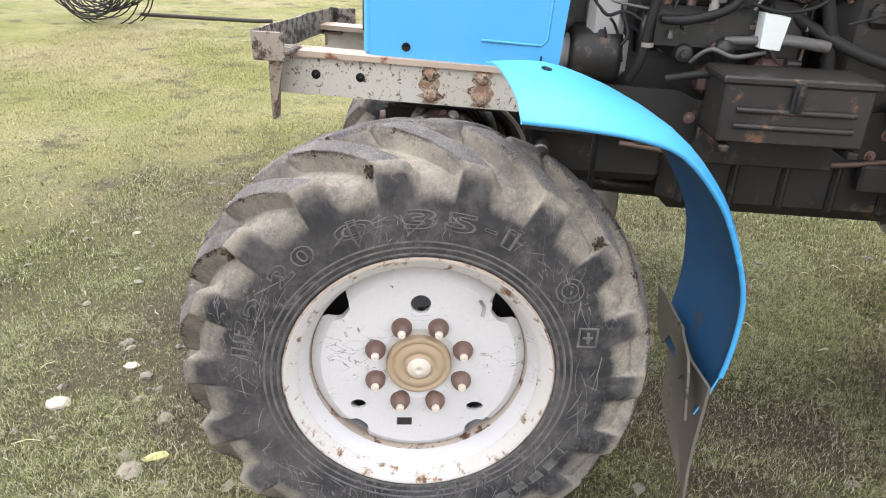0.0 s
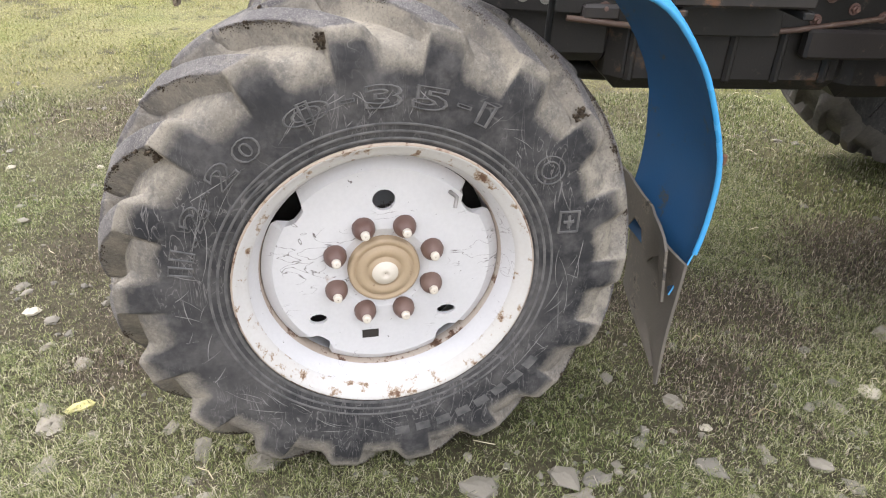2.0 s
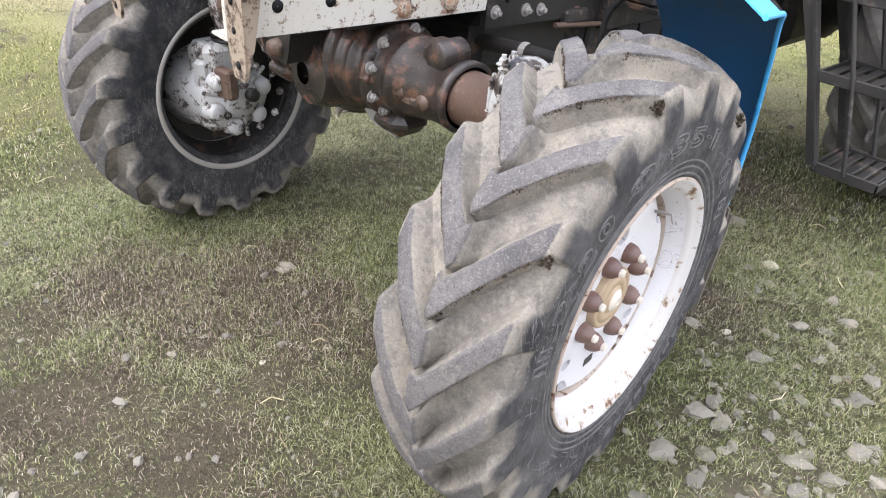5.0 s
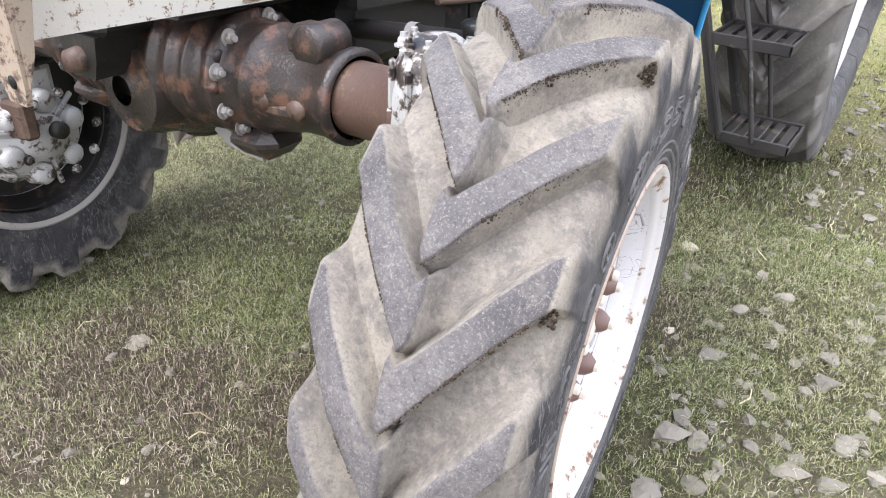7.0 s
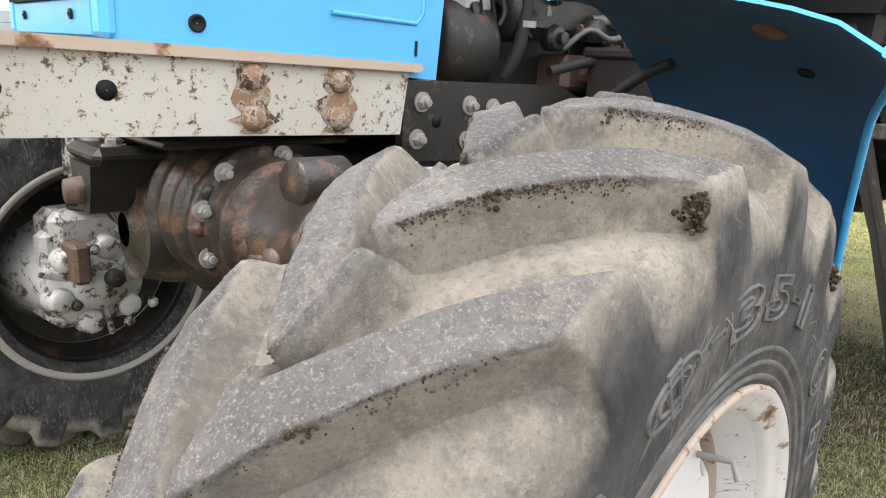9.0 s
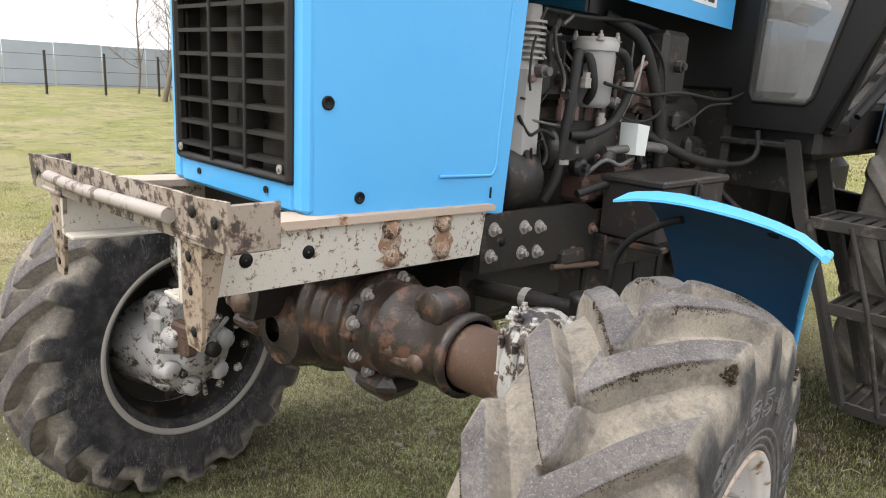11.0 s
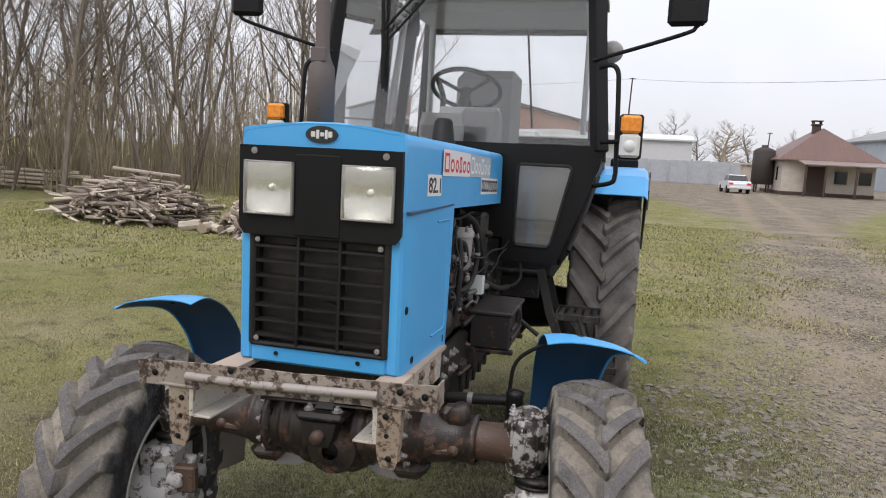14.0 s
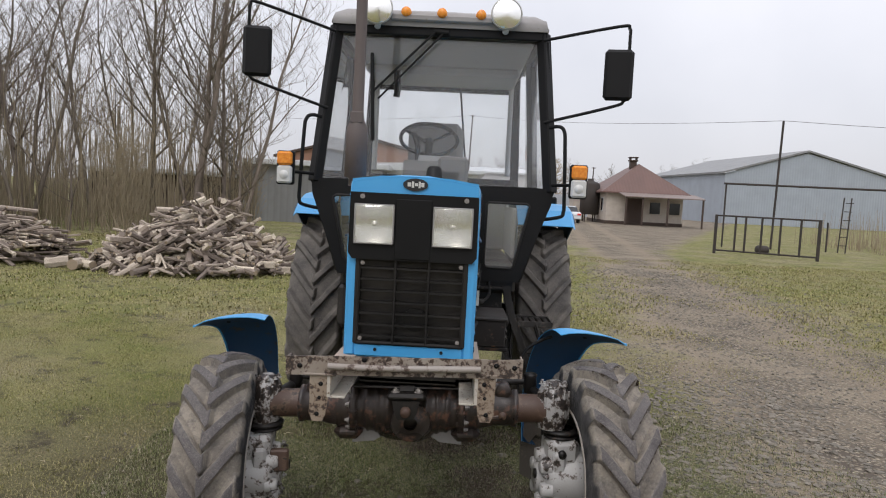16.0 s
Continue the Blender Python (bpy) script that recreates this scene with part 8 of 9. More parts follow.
gz = ground_z(ga[:, 0], ga[:, 1])
gco = np.stack([ga[:, 0] + ga[:, 2] * (ga[:, 4] * ga[:, 6] - ga[:, 5] * ga[:, 7] * 0.75), ga[:, 1] + ga[:, 2] * (ga[:, 5] * ga[:, 6] + ga[:, 4] * ga[:, 7] * 0.75), gz + ga[:, 2] * ga[:, 3] * (ga[:, 8] + 0.22)], 1)
me = bpy.data.meshes.new("gravel")
me.from_pydata([tuple(p) for p in gco], [], gf)
me.materials.append(M_STONE)
tagged(new("gravel", me), "loose grey and tan gravel stones", "gravel", "", "stuff")
# straw and twigs
tw = Mesh()
for i in range(260):
    x, y = rng.uniform(-3.2, 2.6), rng.uniform(-3.0, 2.6)
    a, l = rng.uniform(0, 6.28), rng.uniform(0.02, 0.075)
    z = float(ground_z(np.array([x]), np.array([y]))[0]) + 0.012
    tw.tube([(x, y, z), (x + l * 0.5 * math.cos(a), y + l * 0.5 * math.sin(a), z + rng.uniform(0, 0.012)), (x + l * math.cos(a + 0.3), y + l * math.sin(a + 0.3), z)], rng.uniform(0.0008, 0.0020), 4, 0, False, False)
k = Mat("dry_straw", 0.8)
k.color(k.ramp(k.island(), (0.0, (0.16, 0.11, 0.06)), (0.5, (0.40, 0.33, 0.2)), (1.0, (0.55, 0.48, 0.34))))
tagged(part("dry_stalks", tw, k.m), "scattered dry straw stalks and twigs", "straw", "", "stuff")


# ---- trees ----
k = Mat("bare_bark", 0.9, 0, 0.2)
c = k.mix(k.ramp(k.noise(1.5, 4, 0.6, (4, 4, 1)), (0.3, 0.0), (0.7, 1.0)), (0.145, 0.119, 0.103), (0.285, 0.24, 0.205))
k.color(k.mix(k.ramp(k.random(), (0.0, 0.0), (1.0, 0.6)), c, (0.13, 0.115, 0.075))).bump(k.noise(9, 4, 0.6, (6, 6, 1)), 0.5, 0.03)
M_BARK = k.m
k = Mat("yellow_twigs", 0.9, 0, 0.2)
k.color(k.mix(k.ramp(k.noise(2, 3), (0.3, 0.0), (0.7, 1.0)), (0.25, 0.205, 0.14), (0.34, 0.285, 0.20)))
M_TWIG = k.m


def grow(trunk, twigs, rng, p, d, length, r, level, spread, upward, low, counts=(12, 6, 4)):
    """A limb with its side limbs, in straight pieces that wander."""
    steps = (5, 3, 3, 2)[level]
    pts, radii = [p.copy()], [r]
    q, dirn = p.copy(), d.copy()
    for s in range(steps):
        dirn = (dirn + Vector((rng.uniform(-1, 1), rng.uniform(-1, 1), rng.uniform(-0.4, 0.8))) * (0.17 + 0.08 * level) + Vector((0, 0, upward))).normalized()
        q = q + dirn * (length / steps)
        pts.append(q.copy())
        radii.append(r * (1 - 0.78 * (s + 1) / steps))
    (trunk if level == 0 else twigs).tube(pts, radii, 6 if level == 0 else 3, 0, True, False)
    if level >= 3:
        return
    n = counts[level]
    for i in range(n):
        t = low + (1 - low) * (i + rng.random()) / n if level == 0 else 0.15 + 0.85 * (i + rng.random()) / n
        a = min(int(t * steps), steps - 1)
        at = pts[a].lerp(pts[a + 1], t * steps - a)
        side = Vector((rng.uniform(-1, 1), rng.uniform(-1, 1), rng.uniform(0.0, 0.5))).normalized()
        dd = ((pts[a + 1] - pts[a]).normalized() * (1 - spread) + side * spread).normalized()
        rr = radii[a] * rng.uniform(0.35, 0.6)
        grow(trunk, twigs, rng, at, dd, length * rng.uniform(0.32, 0.55) * (1 - 0.35 * t), max(rr, 0.0075), level + 1, spread, upward, low, counts)


def make_tree(seed, height, radius, spread, upward, low, mat=None, stems=1, counts=(14, 8, 6)):
    rng = random.Random(seed)
    trunk, twigs = Mesh(), Mesh()
    for s in range(stems):
        lean = Vector((rng.uniform(-0.12, 0.12), rng.uniform(-0.12, 0.12), 1)) if stems == 1 else Vector((rng.uniform(-0.45, 0.45), rng.uniform(-0.45, 0.45), 1))
        grow(trunk, twigs, rng, Vector((rng.uniform(-0.2, 0.2) * (stems > 1), rng.uniform(-0.2, 0.2) * (stems > 1), -0.1)), lean.normalized(), height * rng.uniform(0.8, 1.0), radius, 0, spread, upward, low, counts)
    root = new("tree" if stems == 1 else "bush")
    part("trunk", trunk, mat or M_BARK, root)
    part("crown", twigs, mat or M_BARK, root)
    return root


protos = [make_tree(1, 11.5, 0.10, 0.58, 0.05, 0.20), make_tree(2, 10.5, 0.085, 0.62, 0.06, 0.16), make_tree(3, 12.5, 0.095, 0.55, 0.07, 0.25), make_tree(4, 8.5, 0.07, 0.65, 0.05, 0.14), make_tree(5, 11.5, 0.15, 0.6, 0.04, 0.22)]
bushes = [make_tree(11, 3.4, 0.022, 0.5, 0.10, 0.1, M_TWIG, 9, (8, 4, 3)), make_tree(12, 2.6, 0.018, 0.5, 0.12, 0.1, M_TWIG, 8, (8, 4, 3))]
rng = random.Random(5)
used = set()


def plant(kinds, x, y, scale, label, group):
    i = rng.randrange(len(kinds))
    at = Matrix.Translation((x, y, -0.06)) @ Euler((0, 0, rng.uniform(0, 6.28))).to_matrix().to_4x4()
    src = kinds[i]
    if id(src) not in used:
        used.add(id(src))
        ob = src
        ob.matrix_world = at
    else:
        ob = copy_thing(src, at)
    ob.scale = (scale, scale, scale * rng.uniform(0.9, 1.1))
    tagged(ob, label, "tree" if "tree" in label else "bush", group)


for i in range(86):
    az = rng.uniform(-66, -16.5)
    near = 26 if az > -40 else 24
    dist = near + 22 * rng.random() ** 1.3
    x, y = 0.2 + dist * math.sin(radians(az)), -2.5 + dist * math.cos(radians(az))
    if -15 < x < -6 and y > 29:
        continue
    plant(protos, x, y, rng.uniform(0.7, 1.1), "tall bare winter tree with grey-brown bark", "bare trees of the thicket")
for i in range(13):
    az = rng.uniform(-62, -17)
    dist = rng.uniform(23, 34)
    plant(bushes, 0.2 + dist * math.sin(radians(az)), -2.5 + dist * math.cos(radians(az)), rng.uniform(0.8, 1.3), "leafless bush of thin yellowish stems", "bushes of the thicket")
for x, y, s in ((-25.0, 10.6, 0.62), (-27.5, 12.5, 0.7), (-26.0, 13.5, 0.55), (-30.0, 15.0, 0.8)):
    plant(protos, x, y, s, "bare tree with thin grey limbs beside the fence", "bare trees by the fence")
willow = make_tree(31, 8.6, 0.30, 0.86, 0.0, 0.12, M_TWIG, 1, (20, 10, 8))
plant([willow], 13.6, 98.0, 1.1, "broad bare tree with yellowish twigs", "far trees")
far_tree = make_tree(32, 8.6, 0.26, 0.84, 0.02, 0.22, None, 1, (18, 9, 7))
for x, y, s in ((-1.5, 112, 1.0), (2.5, 110, 0.9), (7.7, 112, 1.12), (16.0, 118, 0.9), (20.5, 120, 1.0), (24.0, 118, 0.9), (40.0, 135, 1.2), (47.0, 140, 1.3), (66, 120, 1.0), (-8, 120, 1.1), (13, 125, 1.0)):
    plant([far_tree], x, y, s, "bare tree with a wide crown in the distance", "far trees")
thicket = Mesh()
trng = random.Random(77)
for i in range(3000):
    az = trng.uniform(-57, -16.8)
    dist = 26 + 22 * trng.random()
    x, y = 0.2 + dist * math.sin(radians(az)), -2.5 + dist * math.cos(radians(az))
    if -15 < x < -6 and y > 29:
        continue
    h = 0.8 + 6.5 * trng.random() ** 1.3
    lx, ly = trng.uniform(-0.1, 0.1) * h, trng.uniform(-0.1, 0.1) * h
    thicket.tube([(x, y, -0.1), (x + lx * 0.4, y + ly * 0.4, h * 0.5), (x + lx, y + ly, h)], [0.020, 0.014, 0.005], 3, 0, True, False)
tagged(part("undergrowth", thicket, M_TWIG), "dense thin leafless saplings", "undergrowth", "", "stuff")
scrub = Mesh()
for i in range(900):
    x, y = trng.uniform(20, 40), trng.uniform(26, 40)
    h = trng.uniform(0.5, 2.2)
    scrub.tube([(x, y, -0.1), (x + trng.uniform(-0.3, 0.3), y, h)], [0.02, 0.005], 3, 0, True, False)
tagged(part("scrub", scrub, M_TWIG), "dry brown scrub and weeds", "scrub", "", "stuff")

# ---- wood piles ----
k = Mat("split_firewood", 0.9, 0, 0.2)
c = k.ramp(k.random(), (0.0, (0.10, 0.08, 0.068)), (0.35, (0.26, 0.215, 0.18)), (0.70, (0.44, 0.375, 0.31)), (1.0, (0.68, 0.60, 0.48)))
c = k.mix(k.ramp(k.noise(7, 5, 0.6, (6, 6, 1)), (0.4, 0.0), (0.75, 0.65)), c, (0.08, 0.06, 0.048))
k.color(c).bump(k.noise(12, 4, 0.6, (8, 8, 1)), 0.5, 0.02)
M_LOG = k.m
k = Mat("heaped_firewood", 0.9, 0, 0.2)
c = k.ramp(k.island(), (0.0, (0.10, 0.08, 0.068)), (0.35, (0.26, 0.215, 0.18)), (0.70, (0.44, 0.375, 0.31)), (1.0, (0.68, 0.60, 0.48)))
k.color(k.mix(k.ramp(k.noise(30, 5, 0.6), (0.45, 0.0), (0.75, 0.5)), c, (0.10, 0.08, 0.068))).bump(k.noise(40, 4, 0.6), 0.5, 0.02)
M_LOGREST = k.m
M_CUT = worn_paint("sawn_wood_end", (0.30, 0.235, 0.165), (0.3, 0.23, 0.15), (0.16, 0.11, 0.08), 0.9, 0.6, 0.2, 12, (0.35, 0.28, 0.2), 0.7)
log_data, log_meshes = [], []
for i in range(6):
    g = Mesh()
    lr = random.Random(40 + i)
    seg = 7 if i % 2 else 5
    rings = []
    for zz in (-0.5, -0.48, -0.2, 0.15, 0.48, 0.5):
        rings.append([(math.cos(2 * math.pi * j / seg) * (0.9 + 0.25 * lr.random()) * (0.93 if abs(zz) == 0.5 else 1) + 0.25 * math.sin(zz * 3 + i), math.sin(2 * math.pi * j / seg) * (0.8 + 0.3 * lr.random()), zz) for j in range(seg)])
    vs = [p for r in rings for p in r]
    fs = [(a * seg + j, a * seg + (j + 1) % seg, (a + 1) * seg + (j + 1) % seg, (a + 1) * seg + j) for a in range(5) for j in range(seg)]
    g.add(vs, fs, 0, False)
    g.add(rings[0], [tuple(range(seg))[::-1]], 1)
    g.add(rings[-1], [tuple(range(seg))], 1)
    log_meshes.append(g)
    log_data.append(g.data("log", [M_LOG, M_CUT]))


def pile(cx, cy, half_x, half_y, high, n, seed, group, limit, sticks=False):
    """A heap of split wood; long sticks lie flat and much the same way, short pieces tumble to a peak."""
    lr = random.Random(seed)
    rest = Mesh()
    for i in range(n):
        u, v = lr.uniform(-1, 1), lr.uniform(-1, 1)
        if u * u + v * v > 1:
            u, v = u * 0.6, v * 0.6
        far = math.hypot(u, v)
        slope = max(0.05, 1 - far * far) ** 0.8 if sticks else max(0.05, 1 - far) ** 0.85
        top = high * slope * (0.85 + 0.3 * noise.noise((cx + u * 3, cy + v * 3, seed)))
        z = top * (0.15 + 0.85 * lr.random() ** 0.45)
        r = lr.choice((0.02, 0.026, 0.034, 0.045, 0.06)) * lr.uniform(0.8, 1.25)
        ln = lr.uniform(0.3, 0.85)
        tilt, turn = lr.uniform(-36, 36), lr.uniform(0, 3.14)
        if sticks:
            tilt, turn = lr.gauss(0, 7), lr.gauss(1.15, 0.42)
            if i % 6:
                r, ln = lr.uniform(0.018, 0.045), lr.uniform(0.7, 1.7)
        place = Matrix.LocRotScale((cx + u * half_x, cy + v * half_y, max(r * 0.8, z) - 0.04), Euler((radians(90 + tilt), 0, turn)), (r, r, ln))
        if i >= limit:
            rest.add([tuple(place @ Vector(p)) for p in log_meshes[i % 6].v], log_meshes[i % 6].f)
            continue
        ob = new("log", log_data[i % 6])
        ob.matrix_world = place
        tagged(ob, "weathered grey-brown split log in a heap" if i % 6 else "thick sawn log with pale end in a heap", "log", group)
    tagged(part("firewood", rest, M_LOGREST), "heaped weathered grey-brown split firewood", "firewood", "", "stuff")


pile(-9.9, 11.7, 1.75, 1.25, 1.15, 420, 3, "logs of the low heap", 100, True)
pile(-5.4, 11.8, 2.1, 1.9, 2.0, 760, 4, "logs of the high heap", 190)
rng2 = random.Random(9)
for i in range(9):
    s = 0.08 + 0.06 * rng2.random()
    ob = new("log", log_data[1 + 2 * (i % 3)])
    ob.matrix_world = Matrix.LocRotScale((-7.7 + i * 0.22 + rng2.uniform(-0.2, 0.2), 11.0 + rng2.uniform(-0.6, 0.4), s * 0.8 - 0.05), Euler((radians(80 + 20 * rng2.random()), 0, rng2.uniform(-1.2, 1.2))), (s, s, 0.42))
    tagged(ob, "thick sawn log with pale end in a heap", "log", "logs of the high heap")
for i in range(5):
    ob = new("plank", log_data[0])
    ob.matrix_world = Matrix.LocRotScale((-5.6 + i * 0.45, 10.6 + 0.15 * i, 0.03 + 0.06 * (i % 3)), Euler((radians(90), 0.02 * i, radians(80 + 6 * i))), (0.02, 0.09, 2.4))
    tagged(ob, "long weathered plank lying by the heap", "plank", "planks by the heap")
m = Mesh()
wr = random.Random(8)
for i in range(60):
    x = -24.5 + wr.uniform(0, 7.5)
    z = 0.06 + 0.13 * (i % 5)
    m.box(x - wr.uniform(0.5, 1.1), x + wr.uniform(0.5, 1.1), 17.2 + wr.uniform(-0.1, 0.1), 17.5, z - 0.05, z + 0.05, 0.02)
tagged(part("stacked_timber", m, M_LOG), "low row of stacked weathered timber", "timber", "", "stuff")

# ---- buildings ----
def sheet_metal(name, base, dirt, pitch=0.35, axis="X"):
    k = Mat(name, 0.55, 0.2)
    wv = k.node("ShaderNodeTexWave")
    wv.wave_type, wv.bands_direction = "BANDS", axis
    wv.inputs["Scale"].default_value = 0.31416 / pitch * 10 / 10
    k.link(k.co, wv.inputs["Vector"])
    c = k.mix(k.ramp(k.noise(0.6, 4), (0.35, 0.0), (0.7, 0.6)), base, dirt)
    k.color(k.mix(k.ramp(wv.outputs["Fac"], (0.0, 0.35), (0.3, 0.0)), c, dirt)).bump(wv.outputs["Fac"], 0.5, 0.03)
    return k.m


M_GREYSHEET = sheet_metal("grey_sheet_cladding", (0.36, 0.40, 0.45), (0.29, 0.32, 0.36))
M_SHED = sheet_metal("dull_grey_cladding", (0.24, 0.245, 0.25), (0.17, 0.17, 0.165))
M_PALEROOF = sheet_metal("pale_roof_sheet", (0.62, 0.64, 0.66), (0.45, 0.45, 0.45))
M_WHITEWALL = worn_paint("whitewashed_wall", (0.52, 0.525, 0.53), (0.42, 0.41, 0.40), (0.3, 0.27, 0.24), 0.8, 0.72, 0.1, 3, (0.52, 0.5, 0.47), 0.5)
M_CREAM = worn_paint("cream_plaster", (0.50, 0.45, 0.39), (0.4, 0.35, 0.3), (0.25, 0.2, 0.17), 0.85, 0.70, 0.1, 4, (0.38, 0.33, 0.28), 0.6)
M_ROOFTILE = sheet_metal("brown_red_roof", (0.15, 0.085, 0.07), (0.105, 0.065, 0.055), 0.3)
M_PORCH = sheet_metal("faded_brown_sheet", (0.23, 0.18, 0.16), (0.17, 0.14, 0.125), 0.3)
M_BRICK = worn_paint("brown_brick_wall", (0.27, 0.145, 0.10), (0.2, 0.11, 0.08), (0.12, 0.08, 0.06), 0.85, 0.68, 0.2, 6, (0.3, 0.2, 0.15), 0.6)
M_DARKWOOD = worn_paint("dark_brown_timber", (0.055, 0.035, 0.026), (0.08, 0.055, 0.04), (0.03, 0.02, 0.018), 0.7, 0.68, 0.2, 6, (0.07, 0.05, 0.04), 0.5)
M_CONCRETE = worn_paint("grey_fence_panel", (0.37, 0.39, 0.42), (0.3, 0.31, 0.33), (0.22, 0.21, 0.2), 0.85, 0.72, 0.1, 3, (0.3, 0.31, 0.32), 0.6)
M_DARKGLASS = Mat("dark_window_glass", 0.1).color((0.02, 0.022, 0.025)).m
M_DARKSTEEL = worn_paint("dark_rusty_steel", (0.028, 0.024, 0.022), (0.06, 0.04, 0.03), (0.1, 0.05, 0.03), 0.7, 0.64, 0.2, 8, (0.06, 0.045, 0.035), 0.6)

# house with hipped roof, porch and chimney
house = tagged(new("house"), "small cream house with hipped brown roof and porch", "house")
x0, x1, y0, y1, zw = 13.6, 20.6, 62.0, 71.0, 2.95
m = Mesh()
m.box(x0, x1, y0, y0 + 0.3, 0.25, zw, 0.01)
m.box(x0, x0 + 0.3, y0 + 0.3, y1, 0.25, zw, 0.01)
m.box(x1 - 0.3, x1, y0 + 0.3, y1, 0.25, zw, 0.01)
m.box(x0, x1, y1, y1 + 0.3, 0.25, zw, 0.01)
part("wall", m, M_CREAM, house)
m = Mesh()
m.box(x0 - 0.05, x1 + 0.05, y0 - 0.05, y1 + 0.05, -0.1, 0.3, 0.02)
part("plinth", m, M_DARKWOOD, house)
m = Mesh()
e, r0, r1 = 0.5, 65.0, 68.0
cx = (x0 + x1) / 2
P = [(x0 - e, y0 - e, zw), (x1 + e, y0 - e, zw), (x1 + e, y1 + e, zw), (x0 - e, y1 + e, zw), (cx, r0, 5.75), (cx, r1, 5.75)]
m.add(P, [(0, 1, 4), (1, 2, 5, 4), (2, 3, 5), (3, 0, 4, 5), (3, 2, 1, 0)])
m.add([(a, b, c - 0.12) for a, b, c in P[:4]] + P[:4], [(0, 1, 5, 4), (1, 2, 6, 5), (2, 3, 7, 6), (3, 0, 4, 7)])
part("roof", m, M_ROOFTILE, house, "brown-red hipped roof")
m = Mesh()
m.box(16.35, 16.95, 65.3, 65.9, 5.2, 6.05, 0.02)
m.box(16.25, 17.05, 65.2, 66.0, 6.0, 6.12, 0.02)
for px_ in (16.32, 16.9):
    m.box(px_, px_ + 0.1, 65.3, 65.9, 6.1, 6.35, 0.01)
m.box(16.22, 17.08, 65.15, 66.05, 6.33, 6.42, 0.02)
part("chimney", m, M_DARKWOOD, house)
m = Mesh()
m.prism([(58.9, 2.50), (61.99, 2.90), (61.99, 2.98), (58.9, 2.58)], "x", 14.6, 21.6)
porch = part("porch_roof", m, M_PORCH, house, "brown porch roof with pale edge")
for px_ in (14.75, 16.2, 18.4, 21.45):
    m = Mesh()
    m.box(px_ - 0.07, px_ + 0.07, 59.0, 59.14, 0.0, 2.52, 0.01)
    part("porch_post", m, M_DARKWOOD, porch)
m = Mesh()
m.box(15.5, 16.9, 61.94, 61.99, 0.3, 2.42, 0.02)
part("door", m, M_DARKWOOD, house)
for wx in (17.5, 19.3):
    m = Mesh()
    m.box(wx, wx + 1.1, 61.93, 61.99, 1.0, 2.2, 0.02)
    win = part("window", m, M_CREAM, house)
    m = Mesh()
    m.box(wx + 0.08, wx + 1.02, 61.91, 61.928, 1.08, 2.12, 0.01)
    part("pane", m, M_DARKGLASS, win)
for wy in (63.2, 65.6, 68.0):
    m = Mesh()
    m.box(x0 - 0.06, x0 - 0.005, wy, wy + 0.9, 1.1, 2.4, 0.02)
    win = part("window", m, M_WHITEWALL, house)
    m = Mesh()
    m.box(x0 - 0.075, x0 - 0.062, wy + 0.1, wy + 0.8, 1.18, 2.32, 0.01)
    part("pane", m, M_DARKGLASS, win)
tank = tagged(new("water_tank"), "dark rusty upright tank on short legs", "tank")
m = Mesh()
m.lathe([(0.7, 0.001), (0.7, 0.85), (0.75, 0.92), (3.6, 0.92), (3.8, 0.7), (3.95, 0.3), (4.15, 0.28), (4.16, 0.001)], 24, "z", (12.7, 65.5, 0))
part("vessel", m, M_DARKSTEEL, tank)
for a in range(4):
    m = Mesh()
    m.box(-0.06, 0.06, -0.06, 0.06, -0.1, 0.8, 0.01, 0, Matrix.Translation((12.7 + 0.7 * math.cos(a * math.pi / 2 + 0.8), 65.5 + 0.7 * math.sin(a * math.pi / 2 + 0.8), 0)))
    part("leg", m, M_DARKSTEEL, tank)
m = Mesh()
m.box(12.2, 13.5, 72.0, 75, 0, 2.4, 0.02)
m.box(12.0, 13.6, 71.8, 75.2, 2.4, 2.6, 0.02)
tagged(part("outbuilding", m, M_CREAM), "small cream outbuilding beside the tank", "shed")

# hangar
hangar = tagged(new("hangar"), "large pale grey sheet-metal hangar with gable end", "hangar")
hz, ha = 6.9, 10.1
m = Mesh()
m.prism([(36.4, -0.1), (36.4, hz), (47.4, ha), (59.5, 7.0), (59.5, -0.1)], "y", 95.0, 95.3)
part("gable_wall", m, M_GREYSHEET, hangar)
m = Mesh()
m.add([(36.4, 95.3, -0.1), (36.4, 95.3, hz), (33.6, 125, hz), (33.6, 125, -0.1), (36.7, 95.3, -0.1), (36.7, 95.3, hz), (33.9, 125, hz), (33.9, 125, -0.1)], [(0, 1, 2, 3), (7, 6, 5, 4), (1, 5, 6, 2), (0, 3, 7, 4), (3, 2, 6, 7), (0, 4, 5, 1)])
part("side_wall", m, M_GREYSHEET, hangar)
m = Mesh()
for a, b in (((36.0, hz - 0.05), (47.4, ha + 0.15)), ((47.4, ha + 0.15), (60.0, 6.95))):
    m.add([(a[0], 94.7, a[1]), (b[0], 94.7, b[1]), (b[0] - 2.8, 125, b[1]), (a[0] - 2.8, 125, a[1]), (a[0], 94.7, a[1] + 0.25), (b[0], 94.7, b[1] + 0.25), (b[0] - 2.8, 125, b[1] + 0.25), (a[0] - 2.8, 125, a[1] + 0.25)], [(0, 1, 2, 3), (7, 6, 5, 4), (0, 4, 5, 1), (1, 5, 6, 2), (2, 6, 7, 3), (3, 7, 4, 0)])
part("roof", m, M_SHED, hangar, "grey roof with dark verge")

# long fence wall of panels behind the yard
fence = tagged(new("panel_fence"), "long grey panel fence across the yard", "fence")
